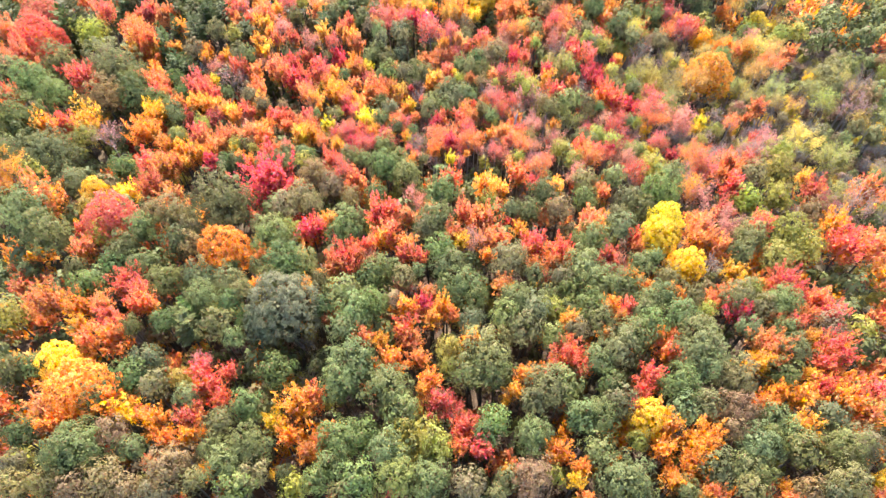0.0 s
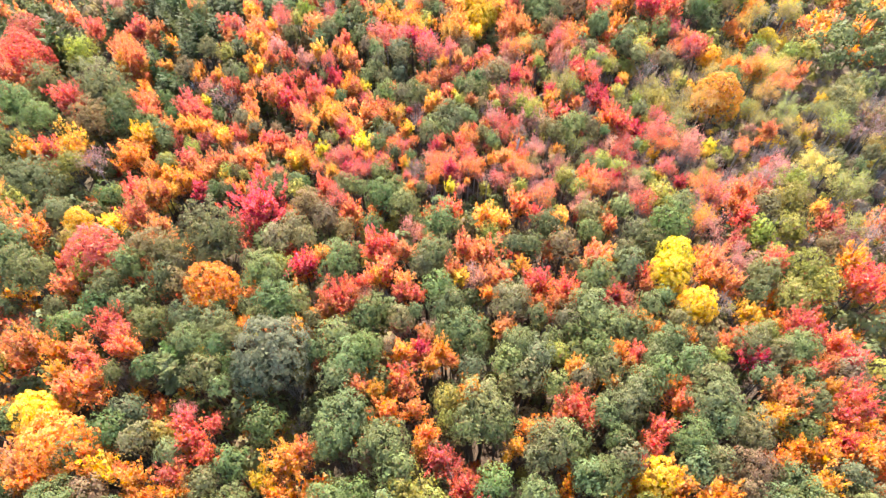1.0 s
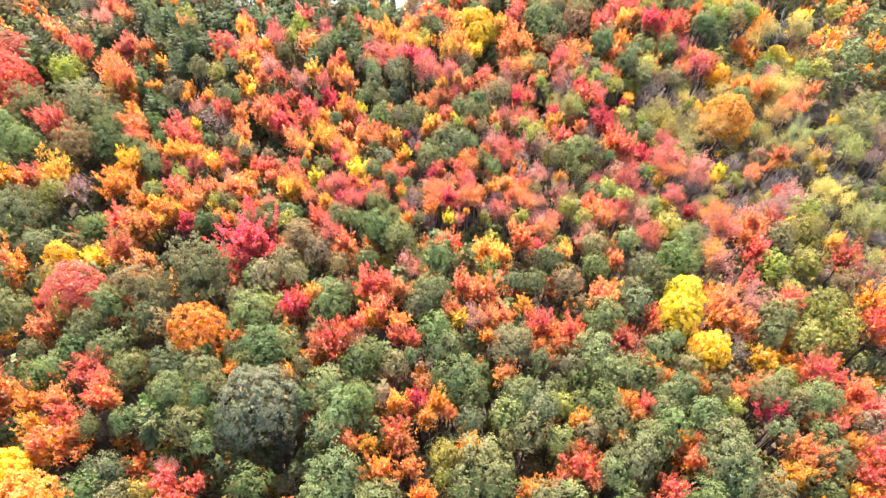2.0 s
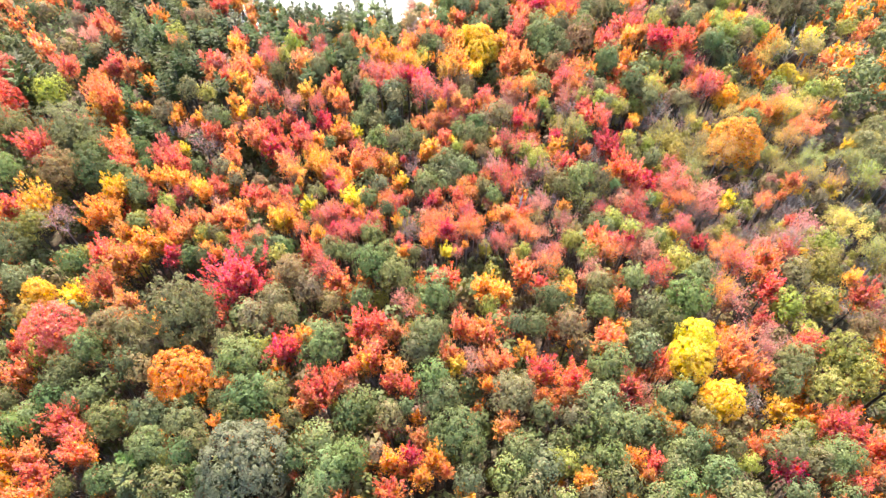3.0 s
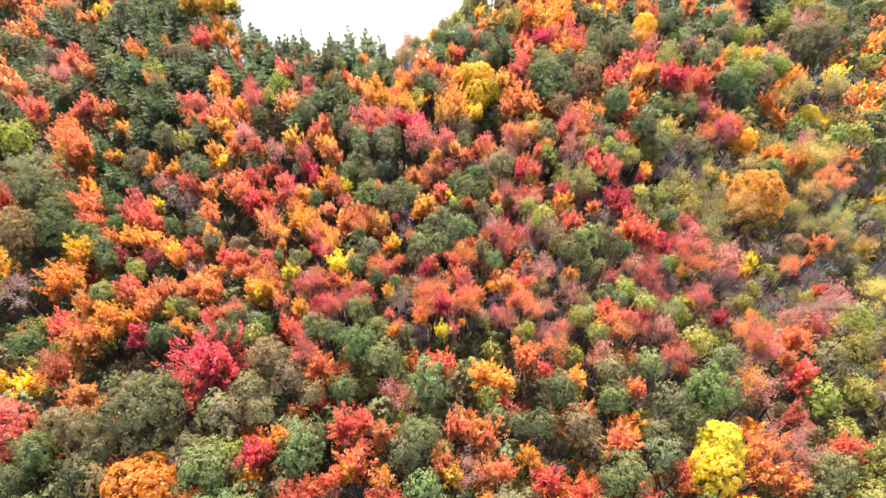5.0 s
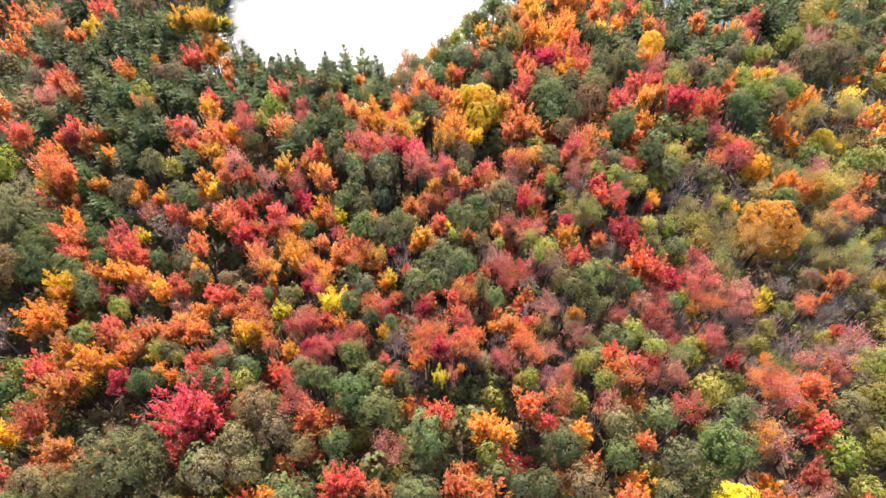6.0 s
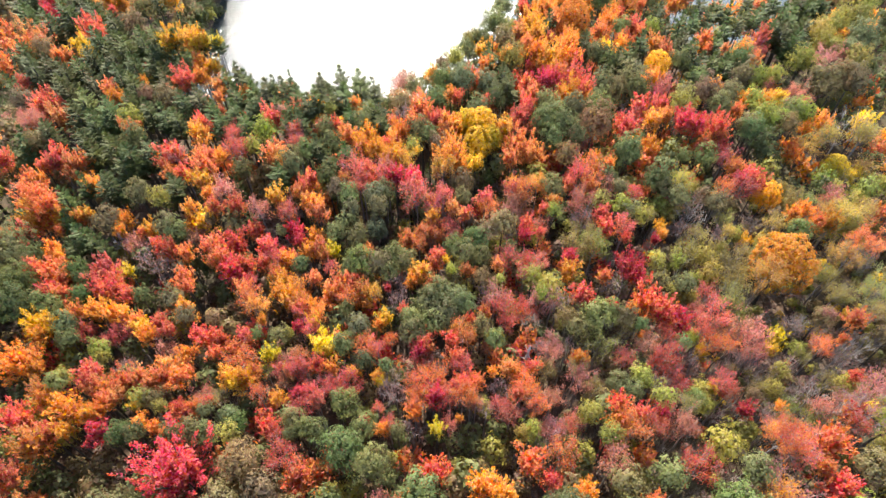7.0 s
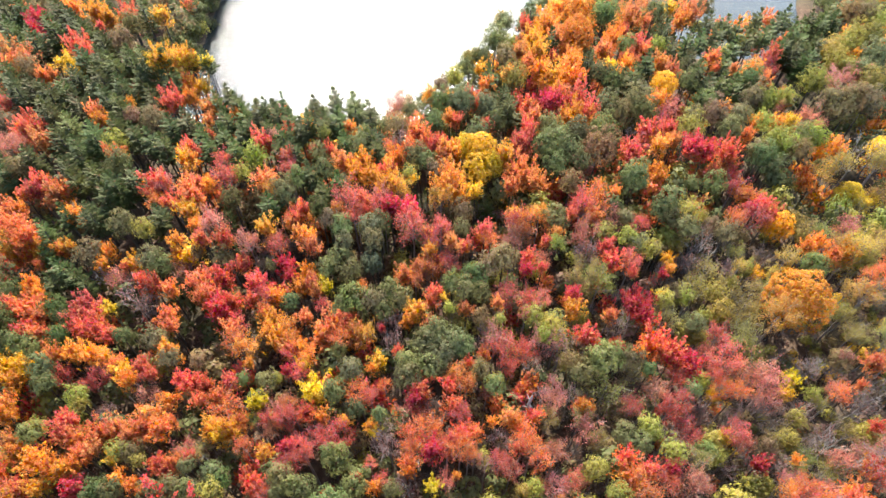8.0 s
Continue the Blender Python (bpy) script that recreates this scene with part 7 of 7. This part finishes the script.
snag(9.4, 79.2, 11.5, 0.30)
dead_stem(34.8, 101.1, 37.4, 107.0, 5.0, 0.14)
dead_stem(58.3, 102.4, 57.4, 101.9, 4.5, 0.12)
dead_stem(58.6, 98.3, 60.8, 99.2, 2.4, 0.12)
dead_stem(49.7, 112.0, 49.6, 107.4, 2.6, 0.13)
dead_stem(46.6, 110.5, 50.2, 109.6, 1.8, 0.12)
dead_stem(44.0, 108.5, 47.6, 110.4, 1.6, 0.11)
dead_stem(-36.6, 92.9, -34.2, 88.7, 2.0, 0.12)
dead_stem(-28.6, 85.2, -23.3, 81.4, 2.4, 0.16)
dead_stem(-56.1, 101.6, -53.4, 101.8, 4.0, 0.12)
dead_stem(48.5, 83.0, 45.4, 75.0, 2.2, 0.13)
dead_stem(31.7, 82.2, 33.6, 83.0, 2.0, 0.11)
dead_stem(57.9, 88.3, 57.0, 85.6, 2.6, 0.13)
LESSER = {}
STANDING = [(o.location.x, o.location.y, max([c.scale[0] for c in o.children if c.name.startswith(("crown", "branchwork"))] or [0.5])) for o in scene.objects if o.type == "EMPTY"]
fill(-62, 62, 5, 60, 2.2, "OGOGNLATTA", 1.2, 1.9, 6.0)
fill(-78, -8, 60, 100, 2.2, "TGRNOLGO", 1.2, 1.8, 4.0, 0.85, 0.44)
fill(-8, 24, 60, 112, 2.2, "NGTLGROL", 1.1, 1.7, 3.8, 0.85, 0.44)
fill(-105, -30, 100, 128, 2.6, "PPPPOPTN", 1.4, 2.2, 6.0)
fill(-105, -30, 128, 225, 2.8, "PPPPOPTN", 1.4, 2.2, 4.5)
fill(-30, 105, 112, 130, 2.6, "OOGLTAP", 1.3, 2.1, 5.5)
fill(-30, 105, 130, 216, 2.8, "OOGLTAP", 1.3, 2.1, 4.0)
fill(24, 46, 60, 112, 1.8, "LNGLURT", 0.5, 1.0, 1.0, 0.6)
fill(46, 102, 56, 118, 1.5, "LLGNLYNL", 0.5, 1.05, 0.9, 0.7)
fill(-60, 100, 58, 114, 2.1, "UWUN", 0.7, 1.2, 0.2, 0.8, 0.36)
fill(-30, 98, 56, 118, 2.0, "W", 0.9, 1.5, 3.6, 0.75, 0.34)
fill(-60, 62, 20, 58, 3.0, "W", 1.0, 1.5, 6.5, 0.7, 0.5)
fill(-28, 26, 92, 114, 2.3, "UUNOG", 1.0, 1.5, 1.6, 0.8, 0.36)
fill(-75, 40, 120, 215, 2.3, "OPGO", 0.9, 1.4, 0.6, 0.8, 0.3, True)
fill(-66, 66, 3, 60, 2.0, "UUONATL", 0.8, 1.3, 1.6, 0.9, 0.36)
fill(-100, -58, 40, 110, 2.6, "UONTO", 1.0, 1.8, 3.0, 0.8)
fill(-16, 8, 96, 110, 1.9, "UUN", 0.9, 1.3, 0.6, 0.9, 0.25)
fill(4, 44, 114, 150, 2.0, "NOGRTO", 1.1, 1.7, 4.2, 0.85, 0.36)
fill(-46, 4, 112, 140, 2.2, "OPNTO", 1.0, 1.5, 2.4, 0.85, 0.36)
fill(-34, 36, 112, 190, 1.8, "OGLOTP", 1.0, 1.5, 1.6, 0.9, 0.25, True)
fill(-68, -50, 138, 216, 1.7, "OGL", 1.0, 1.6, 1.2, 0.9, 0.25, True)
fill(-75, 75, -50, 15, 3.7, "OGGONOAT", 2.2, 2.9, 5.8, 1.0, 0.5)
for kind, places in LESSER.items():
    joined(kind, places)


# woods past the ones that the camera nears
far = {"O": [], "G": [], "N": [], "T": []}
rng = random.Random(91)
for j in range(48):
    for i in range(46):
        x, y = -205 + i * 9 + rng.uniform(-3.5, 3.5), -130 + j * 9 + rng.uniform(-3.5, 3.5)
        if (-103 < x < 103 and -50 < y < 222) or (y > 118 and inside_lake(x, y) > -3):
            continue
        r = rng.uniform(4.4, 5.6)
        far[rng.choice("OOGGNT")].append((x, y, ground_z(x, y) + 9 + rng.uniform(-1.5, 1.5), r))
for kind, places in far.items():
    joined(kind, places, True)
